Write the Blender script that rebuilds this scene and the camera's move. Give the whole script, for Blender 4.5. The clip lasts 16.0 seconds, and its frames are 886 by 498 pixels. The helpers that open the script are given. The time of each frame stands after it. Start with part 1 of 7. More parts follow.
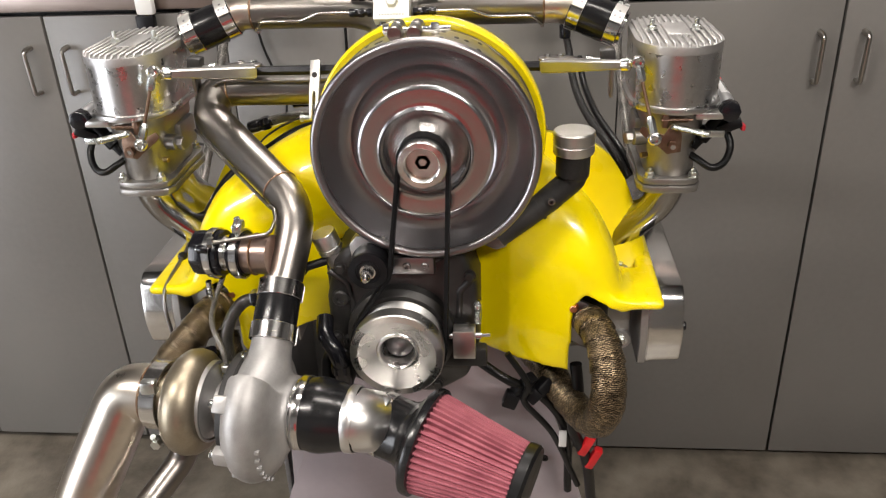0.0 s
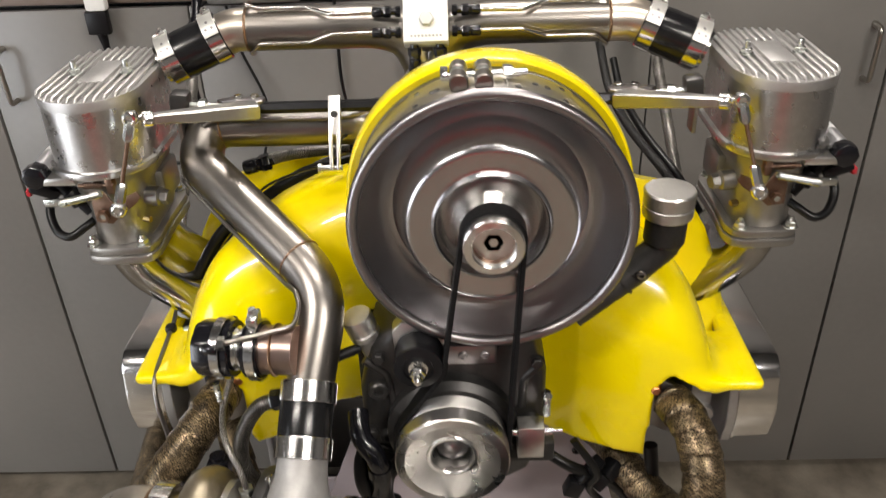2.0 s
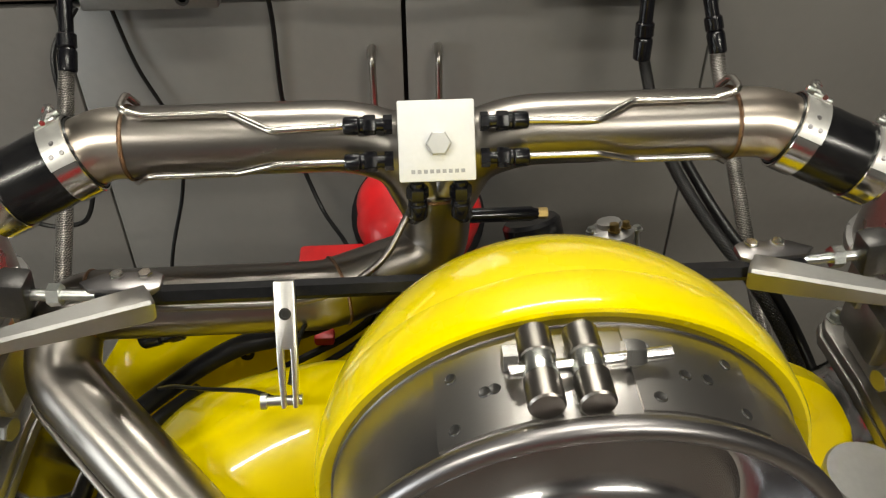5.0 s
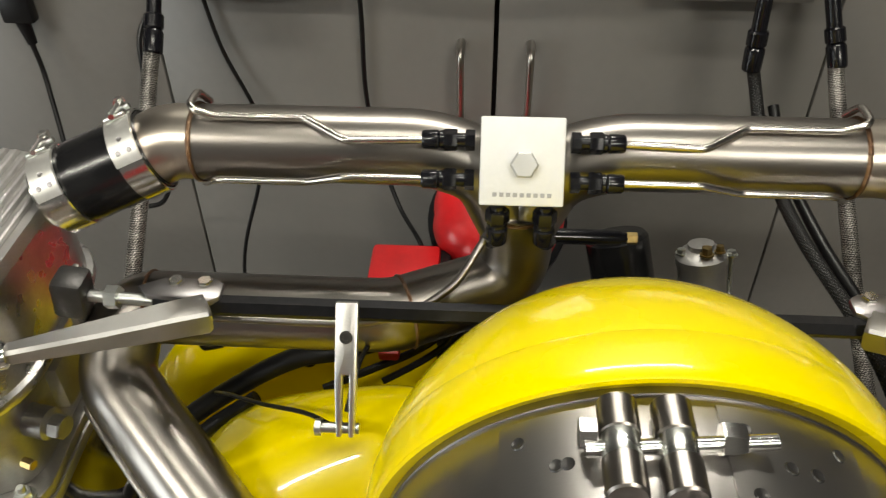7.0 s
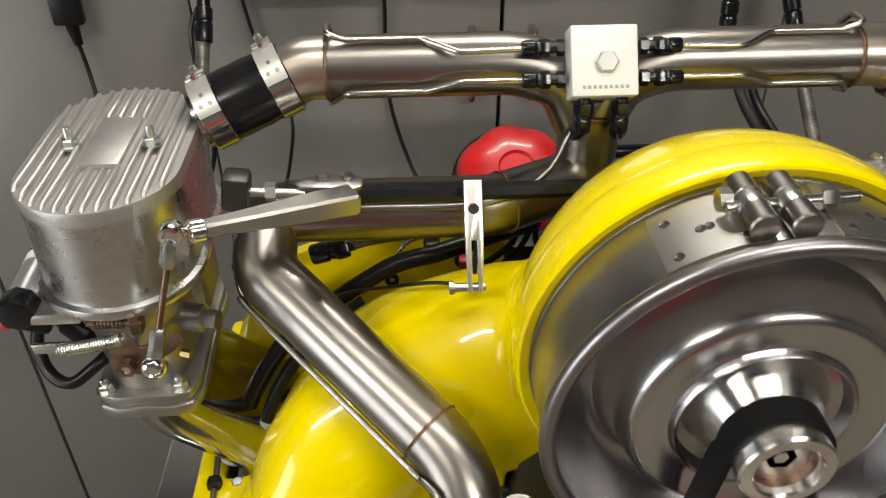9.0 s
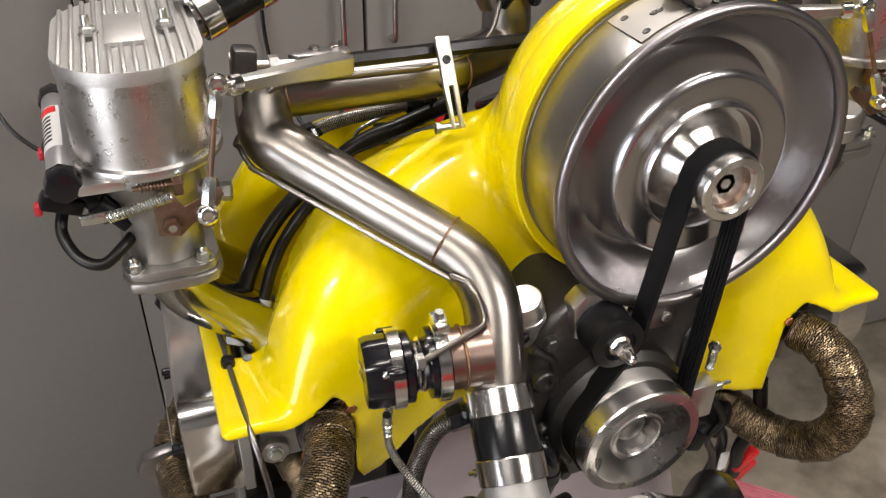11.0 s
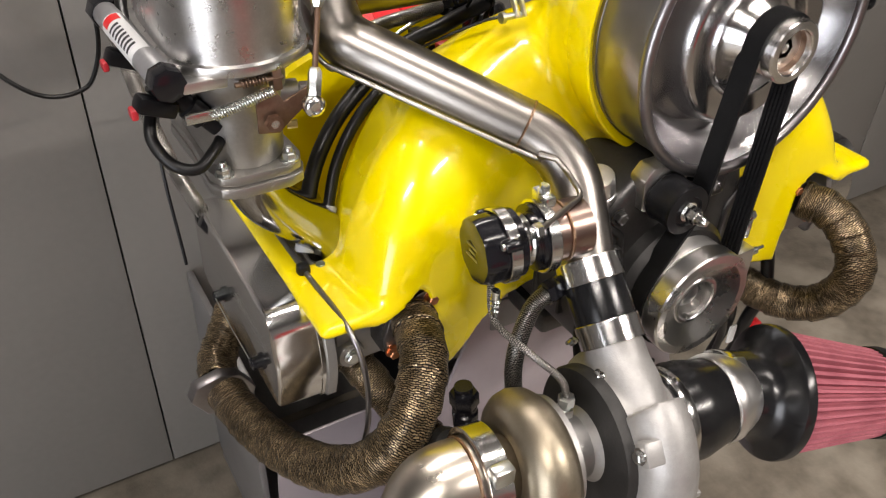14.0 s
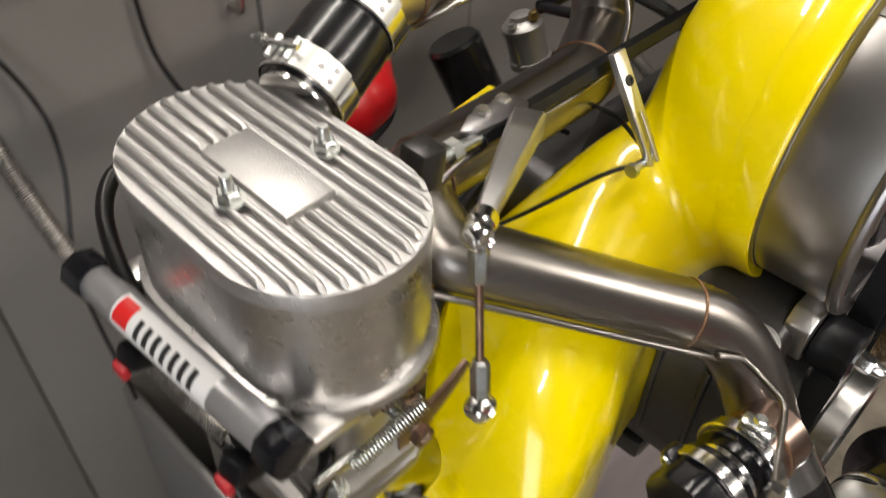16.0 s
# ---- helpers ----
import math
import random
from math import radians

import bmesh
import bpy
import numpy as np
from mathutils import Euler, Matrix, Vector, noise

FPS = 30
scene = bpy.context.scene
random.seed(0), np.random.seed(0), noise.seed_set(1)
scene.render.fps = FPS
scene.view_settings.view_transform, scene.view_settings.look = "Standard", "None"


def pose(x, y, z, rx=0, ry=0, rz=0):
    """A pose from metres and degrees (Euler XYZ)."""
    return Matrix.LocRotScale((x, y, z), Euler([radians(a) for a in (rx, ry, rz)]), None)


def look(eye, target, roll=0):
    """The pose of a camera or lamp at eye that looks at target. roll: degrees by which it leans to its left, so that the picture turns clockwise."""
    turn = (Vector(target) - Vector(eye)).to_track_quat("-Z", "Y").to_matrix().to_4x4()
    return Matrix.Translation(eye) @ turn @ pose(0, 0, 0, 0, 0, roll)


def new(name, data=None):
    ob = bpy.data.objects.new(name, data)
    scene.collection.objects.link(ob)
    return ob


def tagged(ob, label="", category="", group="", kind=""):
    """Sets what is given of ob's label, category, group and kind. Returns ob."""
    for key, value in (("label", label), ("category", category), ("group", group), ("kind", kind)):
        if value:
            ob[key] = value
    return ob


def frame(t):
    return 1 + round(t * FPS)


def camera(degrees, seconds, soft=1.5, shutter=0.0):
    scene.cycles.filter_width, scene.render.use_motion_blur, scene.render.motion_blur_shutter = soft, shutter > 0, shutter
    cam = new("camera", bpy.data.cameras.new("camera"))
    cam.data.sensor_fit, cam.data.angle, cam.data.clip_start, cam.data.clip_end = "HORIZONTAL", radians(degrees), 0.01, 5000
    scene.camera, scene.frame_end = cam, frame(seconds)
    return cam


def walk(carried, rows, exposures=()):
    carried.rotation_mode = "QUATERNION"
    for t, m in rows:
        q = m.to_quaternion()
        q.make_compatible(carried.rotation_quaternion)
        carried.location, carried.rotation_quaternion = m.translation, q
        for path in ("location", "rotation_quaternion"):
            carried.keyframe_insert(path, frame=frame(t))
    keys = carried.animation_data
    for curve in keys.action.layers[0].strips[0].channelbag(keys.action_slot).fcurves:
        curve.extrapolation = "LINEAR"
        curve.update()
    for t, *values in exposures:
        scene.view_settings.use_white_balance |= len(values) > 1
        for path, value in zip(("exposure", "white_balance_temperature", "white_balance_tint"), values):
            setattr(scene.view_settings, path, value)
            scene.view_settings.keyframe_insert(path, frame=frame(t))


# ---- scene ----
cam = camera(56.7, 16.0, soft=1.2, shutter=0.4)
PATH = [
    (0, (0.115, -1.725, 1.506), (-0.067, 0.046, 0.594), -2.5),
    (0.5, (0.117, -1.692, 1.508), (-0.072, 0.07, 0.581), -3.1),
    (1, (0.091, -1.632, 1.506), (-0.082, 0.113, 0.546), -3.3),
    (1.5, (0.031, -1.556, 1.515), (-0.088, 0.173, 0.518), -3.1),
    (2, (-0.03, -1.477, 1.548), (-0.077, 0.237, 0.518), -2.1),
    (2.5, (-0.067, -1.365, 1.561), (-0.086, 0.35, 0.533), -0.7),
    (3, (-0.088, -1.243, 1.575), (-0.096, 0.463, 0.53), -0.4),
    (3.5, (-0.11, -1.153, 1.584), (-0.078, 0.525, 0.498), -1.0),
    (4, (-0.133, -1.09, 1.582), (-0.014, 0.542, 0.431), -1.0),
    (4.2, (-0.126, -1.073, 1.582), (0.019, 0.537, 0.405), -0.5),
    (6.3, (-0.064, -0.938, 1.567), (-0.123, 0.592, 0.28), -0.3),
    (6.5, (-0.07, -0.94, 1.57), (-0.141, 0.589, 0.283), -0.4),
    (7, (-0.089, -0.952, 1.571), (-0.186, 0.58, 0.29), -0.5),
    (7.5, (-0.121, -0.976, 1.57), (-0.231, 0.565, 0.3), -0.4),
    (8, (-0.167, -1.019, 1.559), (-0.241, 0.544, 0.312), -0.2),
    (8.5, (-0.201, -1.074, 1.548), (-0.203, 0.516, 0.336), -0.3),
    (9, (-0.221, -1.119, 1.545), (-0.141, 0.495, 0.366), -0.2),
    (9.2, (-0.232, -1.14, 1.532), (-0.115, 0.484, 0.372), -0.1),
    (11.3, (-0.475, -1.279, 1.471), (0.184, 0.253, 0.366), 1.2),
    (11.5, (-0.5, -1.278, 1.467), (0.181, 0.234, 0.35), 1.2),
    (12, (-0.553, -1.274, 1.454), (0.177, 0.199, 0.315), 1.6),
    (12.5, (-0.592, -1.272, 1.449), (0.172, 0.175, 0.299), 1.8),
    (13, (-0.617, -1.264, 1.439), (0.181, 0.153, 0.275), 1.8),
    (13.5, (-0.628, -1.263, 1.436), (0.197, 0.13, 0.261), 2.1),
    (14, (-0.627, -1.25, 1.43), (0.215, 0.128, 0.249), 2.0),
    (14.5, (-0.629, -1.202, 1.422), (0.23, 0.151, 0.225), 1.4),
    (15, (-0.627, -1.104, 1.45), (0.256, 0.19, 0.208), 0.7),
    (15.3, (-0.617, -1.017, 1.48), (0.274, 0.197, 0.164), 0.8),
    (15.5, (-0.619, -0.984, 1.494), (0.287, 0.203, 0.164), 0.6),
    (15.7, (-0.607, -0.942, 1.522), (0.284, 0.183, 0.129), 0.1),
    (16, (-0.62, -0.851, 1.512), (0.428, 0.139, 0.126), 2.1),
]
walk(cam, [(t, look(eye, target, roll)) for t, eye, target, roll in PATH],
     [(0, -0.16, 6650, 12), (2, -0.29, 6700, 11), (3, -0.55, 6800, 8), (4.2, -0.71, 6850, 5), (7, -0.73, 6850, 4), (8, -0.71, 6800, 5), (9, -0.68, 6800, 7), (11.4, -0.26, 6700, 13), (14.5, -0.21, 6700, 13), (16, -0.66, 6750, 10)])

# ---- world and light ----
world = bpy.data.worlds.new("room_world")
scene.world = world
world.use_nodes = True
world.node_tree.nodes["Background"].inputs[0].default_value = (0.9, 0.95, 1.0, 1)
world.node_tree.nodes["Background"].inputs[1].default_value = 0.008


def ceiling_lamp(x, y, z, sx, sy, watts):
    """A fluorescent fitting on the ceiling: its light."""
    data = bpy.data.lights.new("fluorescent_lamp", "AREA")
    data.shape, data.size, data.size_y, data.energy = "RECTANGLE", sx, sy, watts
    data.color = (1.0, 0.955, 0.90)
    ob = new("fluorescent_lamp", data)
    ob.matrix_world = pose(x, y, z)
    return ob


# the last two fittings are unseen, added as fill from the front and left
LAMPS = [(-0.05, 0.30, 1.25, 0.12, 40), (0.1, -1.10, 1.25, 0.12, 22), (1.2, -2.80, 1.25, 0.12, 96), (-1.6, -2.10, 1.25, 0.12, 66)]
CEIL = 2.95
for x, y, sx, sy, watts in LAMPS:
    ceiling_lamp(x, y, CEIL - 0.075, sx, sy, watts)

# daylight of an assumed, unseen roller door, added to brighten from the west side
day = bpy.data.lights.new("assumed_daylight", "AREA")
day.shape, day.size, day.size_y, day.energy, day.color = "RECTANGLE", 2.3, 1.9, 42, (0.92, 0.95, 1.0)
day_ob = new("assumed_daylight", day)
day_ob.matrix_world = look((-3.78, -2.9, 1.12), (-0.6, -1.2, 0.8))

# ---- materials ----


def material(name, base, rough=0.5, metal=0.0, scale=40.0, vary=0.12, bump=0.1, bump_scale=400.0, coat=0.0, stretch=(1, 1, 1),
             stain=None, stain_scale=4.0, stain_at=(0.45, 0.75), rough_vary=0.12, distance=0.0006, spec=0.5):
    """A surface with variation at two scales: grain with relief, and broad stains or wear."""
    m = bpy.data.materials.new(name)
    m.use_nodes = True
    nt = m.node_tree
    n, l = nt.nodes, nt.links
    bsdf = n["Principled BSDF"]
    tc = n.new("ShaderNodeTexCoord")
    mp = n.new("ShaderNodeMapping")
    mp.inputs["Scale"].default_value = stretch
    l.new(tc.outputs["Object"], mp.inputs[0])
    fine = n.new("ShaderNodeTexNoise")
    fine.inputs["Scale"].default_value, fine.inputs["Detail"].default_value = scale, 4
    l.new(mp.outputs[0], fine.inputs["Vector"])
    mix = n.new("ShaderNodeMix")
    mix.data_type, mix.blend_type = "RGBA", "MIX"
    lo = [c * (1 - vary) for c in base]
    hi = [min(1, c * (1 + vary)) for c in base]
    mix.inputs["A"].default_value, mix.inputs["B"].default_value = (*lo, 1), (*hi, 1)
    l.new(fine.outputs["Fac"], mix.inputs["Factor"])
    colour = mix.outputs["Result"]
    broad = n.new("ShaderNodeTexNoise")
    broad.inputs["Scale"].default_value, broad.inputs["Detail"].default_value = stain_scale, 5
    l.new(tc.outputs["Object"], broad.inputs["Vector"])
    if stain:
        ramp = n.new("ShaderNodeMapRange")
        ramp.inputs["From Min"].default_value, ramp.inputs["From Max"].default_value = stain_at
        l.new(broad.outputs["Fac"], ramp.inputs["Value"])
        over = n.new("ShaderNodeMix")
        over.data_type = "RGBA"
        over.inputs["B"].default_value = (*stain, 1)
        l.new(ramp.outputs["Result"], over.inputs["Factor"])
        l.new(colour, over.inputs["A"])
        colour = over.outputs["Result"]
    l.new(colour, bsdf.inputs["Base Color"])
    rr = n.new("ShaderNodeMapRange")
    rr.inputs["To Min"].default_value, rr.inputs["To Max"].default_value = max(0.02, rough * (1 - rough_vary * 2)), min(1, rough * (1 + rough_vary * 2))
    l.new(broad.outputs["Fac"], rr.inputs["Value"])
    l.new(rr.outputs["Result"], bsdf.inputs["Roughness"])
    bsdf.inputs["Metallic"].default_value = metal
    bsdf.inputs["Specular IOR Level"].default_value = spec
    bsdf.inputs["Coat Weight"].default_value = coat
    bsdf.inputs["Coat Roughness"].default_value = 0.04
    if bump:
        grain = n.new("ShaderNodeTexNoise")
        grain.inputs["Scale"].default_value, grain.inputs["Detail"].default_value = bump_scale, 3
        l.new(mp.outputs[0], grain.inputs["Vector"])
        b = n.new("ShaderNodeBump")
        b.inputs["Strength"].default_value, b.inputs["Distance"].default_value = bump, distance
        l.new(grain.outputs["Fac"], b.inputs["Height"])
        l.new(b.outputs[0], bsdf.inputs["Normal"])
    return m


def turned(m, amount):
    """Gives a surface turned on a lathe its streaks: grooves round the y axis that spread the light across them."""
    n, l = m.node_tree.nodes, m.node_tree.links
    tan = n.new("ShaderNodeTangent")
    tan.direction_type, tan.axis = "RADIAL", "Y"
    bsdf = n["Principled BSDF"]
    l.new(tan.outputs[0], bsdf.inputs["Tangent"])
    bsdf.inputs["Anisotropic"].default_value, bsdf.inputs["Anisotropic Rotation"].default_value = amount, 0.25
    return m


def wave_material(name, low, high, rough, metal, wave_scale, direction="DIAGONAL", bump=0.6, distance=0.002, distort=2.0, cross=True):
    """A woven or braided surface: two crossing sets of strands with relief."""
    m = bpy.data.materials.new(name)
    m.use_nodes = True
    nt = m.node_tree
    n, l = nt.nodes, nt.links
    bsdf = n["Principled BSDF"]
    tc = n.new("ShaderNodeTexCoord")
    waves = []
    for turn in ((0.5, 0.3, 0.6), (-0.5, -0.4, 1.9)):
        mp = n.new("ShaderNodeMapping")
        mp.inputs["Rotation"].default_value = turn
        l.new(tc.outputs["Object"], mp.inputs[0])
        w = n.new("ShaderNodeTexWave")
        w.inputs["Scale"].default_value, w.inputs["Distortion"].default_value = wave_scale, distort
        w.inputs["Detail"].default_value, w.inputs["Detail Scale"].default_value = 2, 3
        w.bands_direction = direction
        l.new(mp.outputs[0], w.inputs["Vector"])
        waves.append(w.outputs["Fac"])
    mul = n.new("ShaderNodeMath")
    mul.operation = "MULTIPLY" if cross else "MAXIMUM"
    l.new(waves[0], mul.inputs[0])
    l.new(waves[1], mul.inputs[1])
    broad = n.new("ShaderNodeTexNoise")
    broad.inputs["Scale"].default_value, broad.inputs["Detail"].default_value = 30, 4
    l.new(tc.outputs["Object"], broad.inputs["Vector"])
    both = n.new("ShaderNodeMath")
    both.operation = "MULTIPLY_ADD"
    both.inputs[1].default_value, both.inputs[2].default_value = 0.7, 0.0
    l.new(mul.outputs[0], both.inputs[0])
    l.new(broad.outputs["Fac"], both.inputs[2])
    ramp = n.new("ShaderNodeMapRange")
    ramp.inputs["From Min"].default_value, ramp.inputs["From Max"].default_value = 0.42, 0.98
    l.new(both.outputs[0], ramp.inputs["Value"])
    mix = n.new("ShaderNodeMix")
    mix.data_type = "RGBA"
    mix.inputs["A"].default_value, mix.inputs["B"].default_value = (*low, 1), (*high, 1)
    l.new(ramp.outputs["Result"], mix.inputs["Factor"])
    l.new(mix.outputs["Result"], bsdf.inputs["Base Color"])
    bsdf.inputs["Roughness"].default_value, bsdf.inputs["Metallic"].default_value = rough, metal
    b = n.new("ShaderNodeBump")
    b.inputs["Strength"].default_value, b.inputs["Distance"].default_value = bump, distance
    l.new(mul.outputs[0], b.inputs["Height"])
    l.new(b.outputs[0], bsdf.inputs["Normal"])
    return m


YELLOW = material("yellow_gelcoat", (0.90, 0.72, 0.0), 0.28, 0, 30, 0.03, 0.05, 60, coat=0.8, spec=0.3, stain=(0.87, 0.68, 0.0), stain_scale=9, distance=0.001)
STAINLESS = material("stainless_tube", (0.285, 0.265, 0.245), 0.31, 1.0, 60, 0.10, 0.04, 900, stain=(0.235, 0.21, 0.19), stain_scale=11, stretch=(1, 1, 6))
RUNNER = material("mirror_polished_runner", (0.40, 0.395, 0.385), 0.14, 1.0, 90, 0.06, 0.03, 500, stain=(0.32, 0.315, 0.305), stain_scale=20)
LINE = material("bright_stainless_line", (0.58, 0.55, 0.51), 0.24, 1.0, 60, 0.08, 0.03, 900, stain=(0.50, 0.46, 0.42), stain_scale=20)
POLISHED = material("polished_aluminium", (0.74, 0.73, 0.71), 0.17, 1.0, 120, 0.05, 0.03, 700, stain=(0.68, 0.665, 0.64), stain_scale=14)
BRUSHED = material("brushed_aluminium", (0.72, 0.71, 0.69), 0.32, 1.0, 200, 0.10, 0.12, 900, stretch=(1, 1, 8), stain=(0.60, 0.58, 0.56), stain_scale=10)
CAST = material("cast_aluminium", (0.44, 0.43, 0.42), 0.46, 0.85, 240, 0.10, 0.35, 900, stain=(0.38, 0.37, 0.36), stain_scale=16)
SATIN = material("satin_cast_arm", (0.52, 0.515, 0.50), 0.36, 1.0, 160, 0.08, 0.2, 500, stain=(0.44, 0.43, 0.415), stain_scale=18)
CARB = material("dull_carburettor_alloy", (0.33, 0.32, 0.305), 0.38, 0.9, 260, 0.12, 0.3, 700, stain=(0.36, 0.345, 0.325), stain_scale=16)
MOTTLED = material("mottled_aluminium", (0.62, 0.61, 0.60), 0.30, 1.0, 520, 0.16, 0.10, 1400, stain=(0.54, 0.525, 0.515), stain_scale=70, rough_vary=0.22, distance=0.0004)
LID = material("sand_cast_lid", (0.56, 0.55, 0.54), 0.42, 0.9, 260, 0.10, 0.5, 800, stain=(0.48, 0.47, 0.46), stain_scale=24, distance=0.0008)
COVER = material("polished_cover", (0.76, 0.75, 0.735), 0.17, 1.0, 120, 0.06, 0.03, 700, stain=(0.68, 0.67, 0.655), stain_scale=9, stretch=(1, 1, 5))
BRUSHED_COVER = material("satin_polished_cover", (0.86, 0.85, 0.835), 0.33, 1.0, 120, 0.06, 0.05, 700, stain=(0.70, 0.69, 0.675), stain_scale=9, stretch=(1, 1, 5))
BOXALLOY = material("dull_box_alloy", (0.24, 0.235, 0.23), 0.38, 0.8, 260, 0.12, 0.25, 700, stain=(0.19, 0.185, 0.18), stain_scale=16)
BRASS = material("dull_brass", (0.42, 0.31, 0.13), 0.35, 1.0, 300, 0.2, 0.15, 900)
RED_CLIP = material("red_clip", (0.45, 0.02, 0.03), 0.45, 0, 200, 0.15, 0.1, 500)
SAND_CAST = material("sand_cast_aluminium", (0.42, 0.41, 0.40), 0.44, 0.5, 300, 0.10, 0.45, 700, stain=(0.29, 0.28, 0.27), stain_scale=20)
SPUN = turned(material("spun_steel", (0.54, 0.53, 0.54), 0.23, 1.0, 90, 0.06, 0.03, 900, stain=(0.44, 0.43, 0.435), stain_scale=5), 0.45)
TURNED = material("turned_aluminium", (0.80, 0.785, 0.76), 0.33, 1.0, 200, 0.06, 0.05, 900, stain=(0.66, 0.645, 0.62), stain_scale=20)
LATHED = turned(material("lathe_cut_aluminium", (0.80, 0.785, 0.76), 0.24, 1.0, 200, 0.05, 0.03, 900, stain=(0.70, 0.685, 0.66), stain_scale=20), 0.88)
BANDING = material("bright_clamp_band", (0.44, 0.425, 0.41), 0.32, 1.0, 200, 0.06, 0.05, 900, stretch=(1, 8, 1), stain=(0.42, 0.405, 0.39), stain_scale=12)
FACED = turned(material("faced_aluminium", (0.80, 0.785, 0.76), 0.28, 1.0, 220, 0.06, 0.04, 900, stain=(0.71, 0.695, 0.67), stain_scale=30), 0.6)
STEEL_LIP = material("grey_steel_lip", (0.31, 0.295, 0.30), 0.34, 1.0, 140, 0.1, 0.08, 800)
WELD = material("heat_tinted_weld", (0.26, 0.15, 0.09), 0.36, 1.0, 400, 0.35, 0.9, 900, stain=(0.36, 0.26, 0.18), stain_scale=60, distance=0.001)
TINT = material("straw_heat_tint", (0.66, 0.60, 0.52), 0.30, 1.0, 80, 0.1, 0.04, 900, stain=(0.54, 0.44, 0.37), stain_scale=16)
HEAT = material("copper_heat_tint", (0.36, 0.275, 0.235), 0.30, 1.0, 80, 0.15, 0.05, 900, stain=(0.30, 0.20, 0.17), stain_scale=22)
BRONZE = material("turbine_coating", (0.36, 0.31, 0.23), 0.40, 0.9, 260, 0.14, 0.25, 800, stain=(0.24, 0.20, 0.15), stain_scale=18)
IRON = material("dark_cast_metal", (0.024, 0.023, 0.022), 0.5, 0.25, 260, 0.3, 0.4, 500, stain=(0.065, 0.062, 0.06), stain_scale=12, spec=0.4)
CASE = material("grey_cast_magnesium", (0.085, 0.083, 0.082), 0.36, 0.75, 200, 0.22, 0.35, 420, stain=(0.05, 0.048, 0.047), stain_scale=11)
ZINC = material("zinc_plate", (0.66, 0.68, 0.66), 0.28, 1.0, 300, 0.12, 0.1, 900)
NICKEL = material("satin_nickel", (0.42, 0.40, 0.37), 0.32, 1.0, 200, 0.08, 0.05, 900)
PLATE = material("dull_zinc_plate", (0.70, 0.69, 0.66), 0.42, 0.8, 300, 0.10, 0.1, 900, stain=(0.60, 0.585, 0.56), stain_scale=30)
CHROME = material("bright_steel", (0.78, 0.77, 0.75), 0.18, 1.0, 200, 0.05, 0.04, 900)
COPPER = material("copper_nut", (0.62, 0.27, 0.14), 0.34, 1.0, 300, 0.25, 0.2, 900)
BROWN_STEEL = material("brown_plated_steel", (0.20, 0.125, 0.09), 0.4, 0.9, 300, 0.25, 0.2, 900, stain=(0.34, 0.24, 0.18), stain_scale=40)
SILICONE = material("black_silicone", (0.008, 0.008, 0.009), 0.22, 0, 120, 0.3, 0.10, 500, stain=(0.014, 0.014, 0.014), stain_scale=30, spec=0.45)
RUBBER = material("black_rubber", (0.006, 0.006, 0.0065), 0.34, 0, 160, 0.3, 0.12, 700, stain=(0.010, 0.0098, 0.0095), stain_scale=30, spec=0.3)
BELT = material("black_belt", (0.007, 0.007, 0.0075), 0.6, 0, 160, 0.3, 0.2, 700, spec=0.15)
BLACK = material("black_anodised", (0.006, 0.006, 0.008), 0.2, 0.0, 160, 0.3, 0.05, 700)
PLASTIC = material("black_plastic", (0.006, 0.006, 0.007), 0.38, 0, 160, 0.3, 0.1, 700, spec=0.25)
BARBLACK = material("black_oxide_bar", (0.022, 0.022, 0.024), 0.34, 0.8, 160, 0.3, 0.05, 700)
RED_ALU = material("red_anodised", (0.55, 0.01, 0.018), 0.25, 0.8, 160, 0.15, 0.05, 700)
RED = material("red_paint", (0.60, 0.012, 0.016), 0.38, 0, 60, 0.15, 0.15, 300, coat=0.3, stain=(0.42, 0.008, 0.012), stain_scale=20)
PINK = material("filter_gauze", (0.40, 0.115, 0.145), 0.8, 0, 500, 0.25, 0.5, 1500, stain=(0.30, 0.075, 0.10), stain_scale=30)
WHITE = material("white_plastic", (0.80, 0.80, 0.78), 0.35, 0, 60, 0.04, 0.05, 400)
BLOCK = material("bead_blasted_block", (0.78, 0.78, 0.775), 0.5, 0.2, 400, 0.05, 0.15, 1200, stain=(0.72, 0.72, 0.715), stain_scale=30)
PLUG = material("bead_blasted_plug", (0.55, 0.55, 0.54), 0.45, 0.5, 400, 0.05, 0.1, 1200)
ENGRAVED = material("engraved_grey", (0.36, 0.36, 0.36), 0.6, 0.2, 400, 0.1, 0.1, 1200)
GREYTUBE = material("grey_anodised_rail", (0.46, 0.46, 0.47), 0.36, 0.7, 200, 0.1, 0.05, 900)
LABEL = material("label_paper", (0.82, 0.82, 0.82), 0.4, 0, 80, 0.03, 0, 1)
LABEL_RED = material("label_red_ink", (0.70, 0.02, 0.02), 0.4, 0, 80, 0.05, 0, 1)
INK = material("label_black_ink", (0.02, 0.02, 0.02), 0.5, 0, 80, 0.05, 0, 1)
CABINET = material("grey_laminate", (0.170, 0.163, 0.153), 0.33, 0, 70, 0.08, 0.06, 350, stain=(0.196, 0.187, 0.175), stain_scale=2.2, distance=0.0008)
DARK = material("dark_gap", (0.012, 0.011, 0.011), 0.7, 0, 60, 0.2, 0.1, 200)
BENCH = material("stainless_bench_edge", (0.33, 0.275, 0.25), 0.30, 1.0, 30, 0.1, 0.05, 300, stretch=(0.2, 1, 8), stain=(0.26, 0.20, 0.18), stain_scale=3)
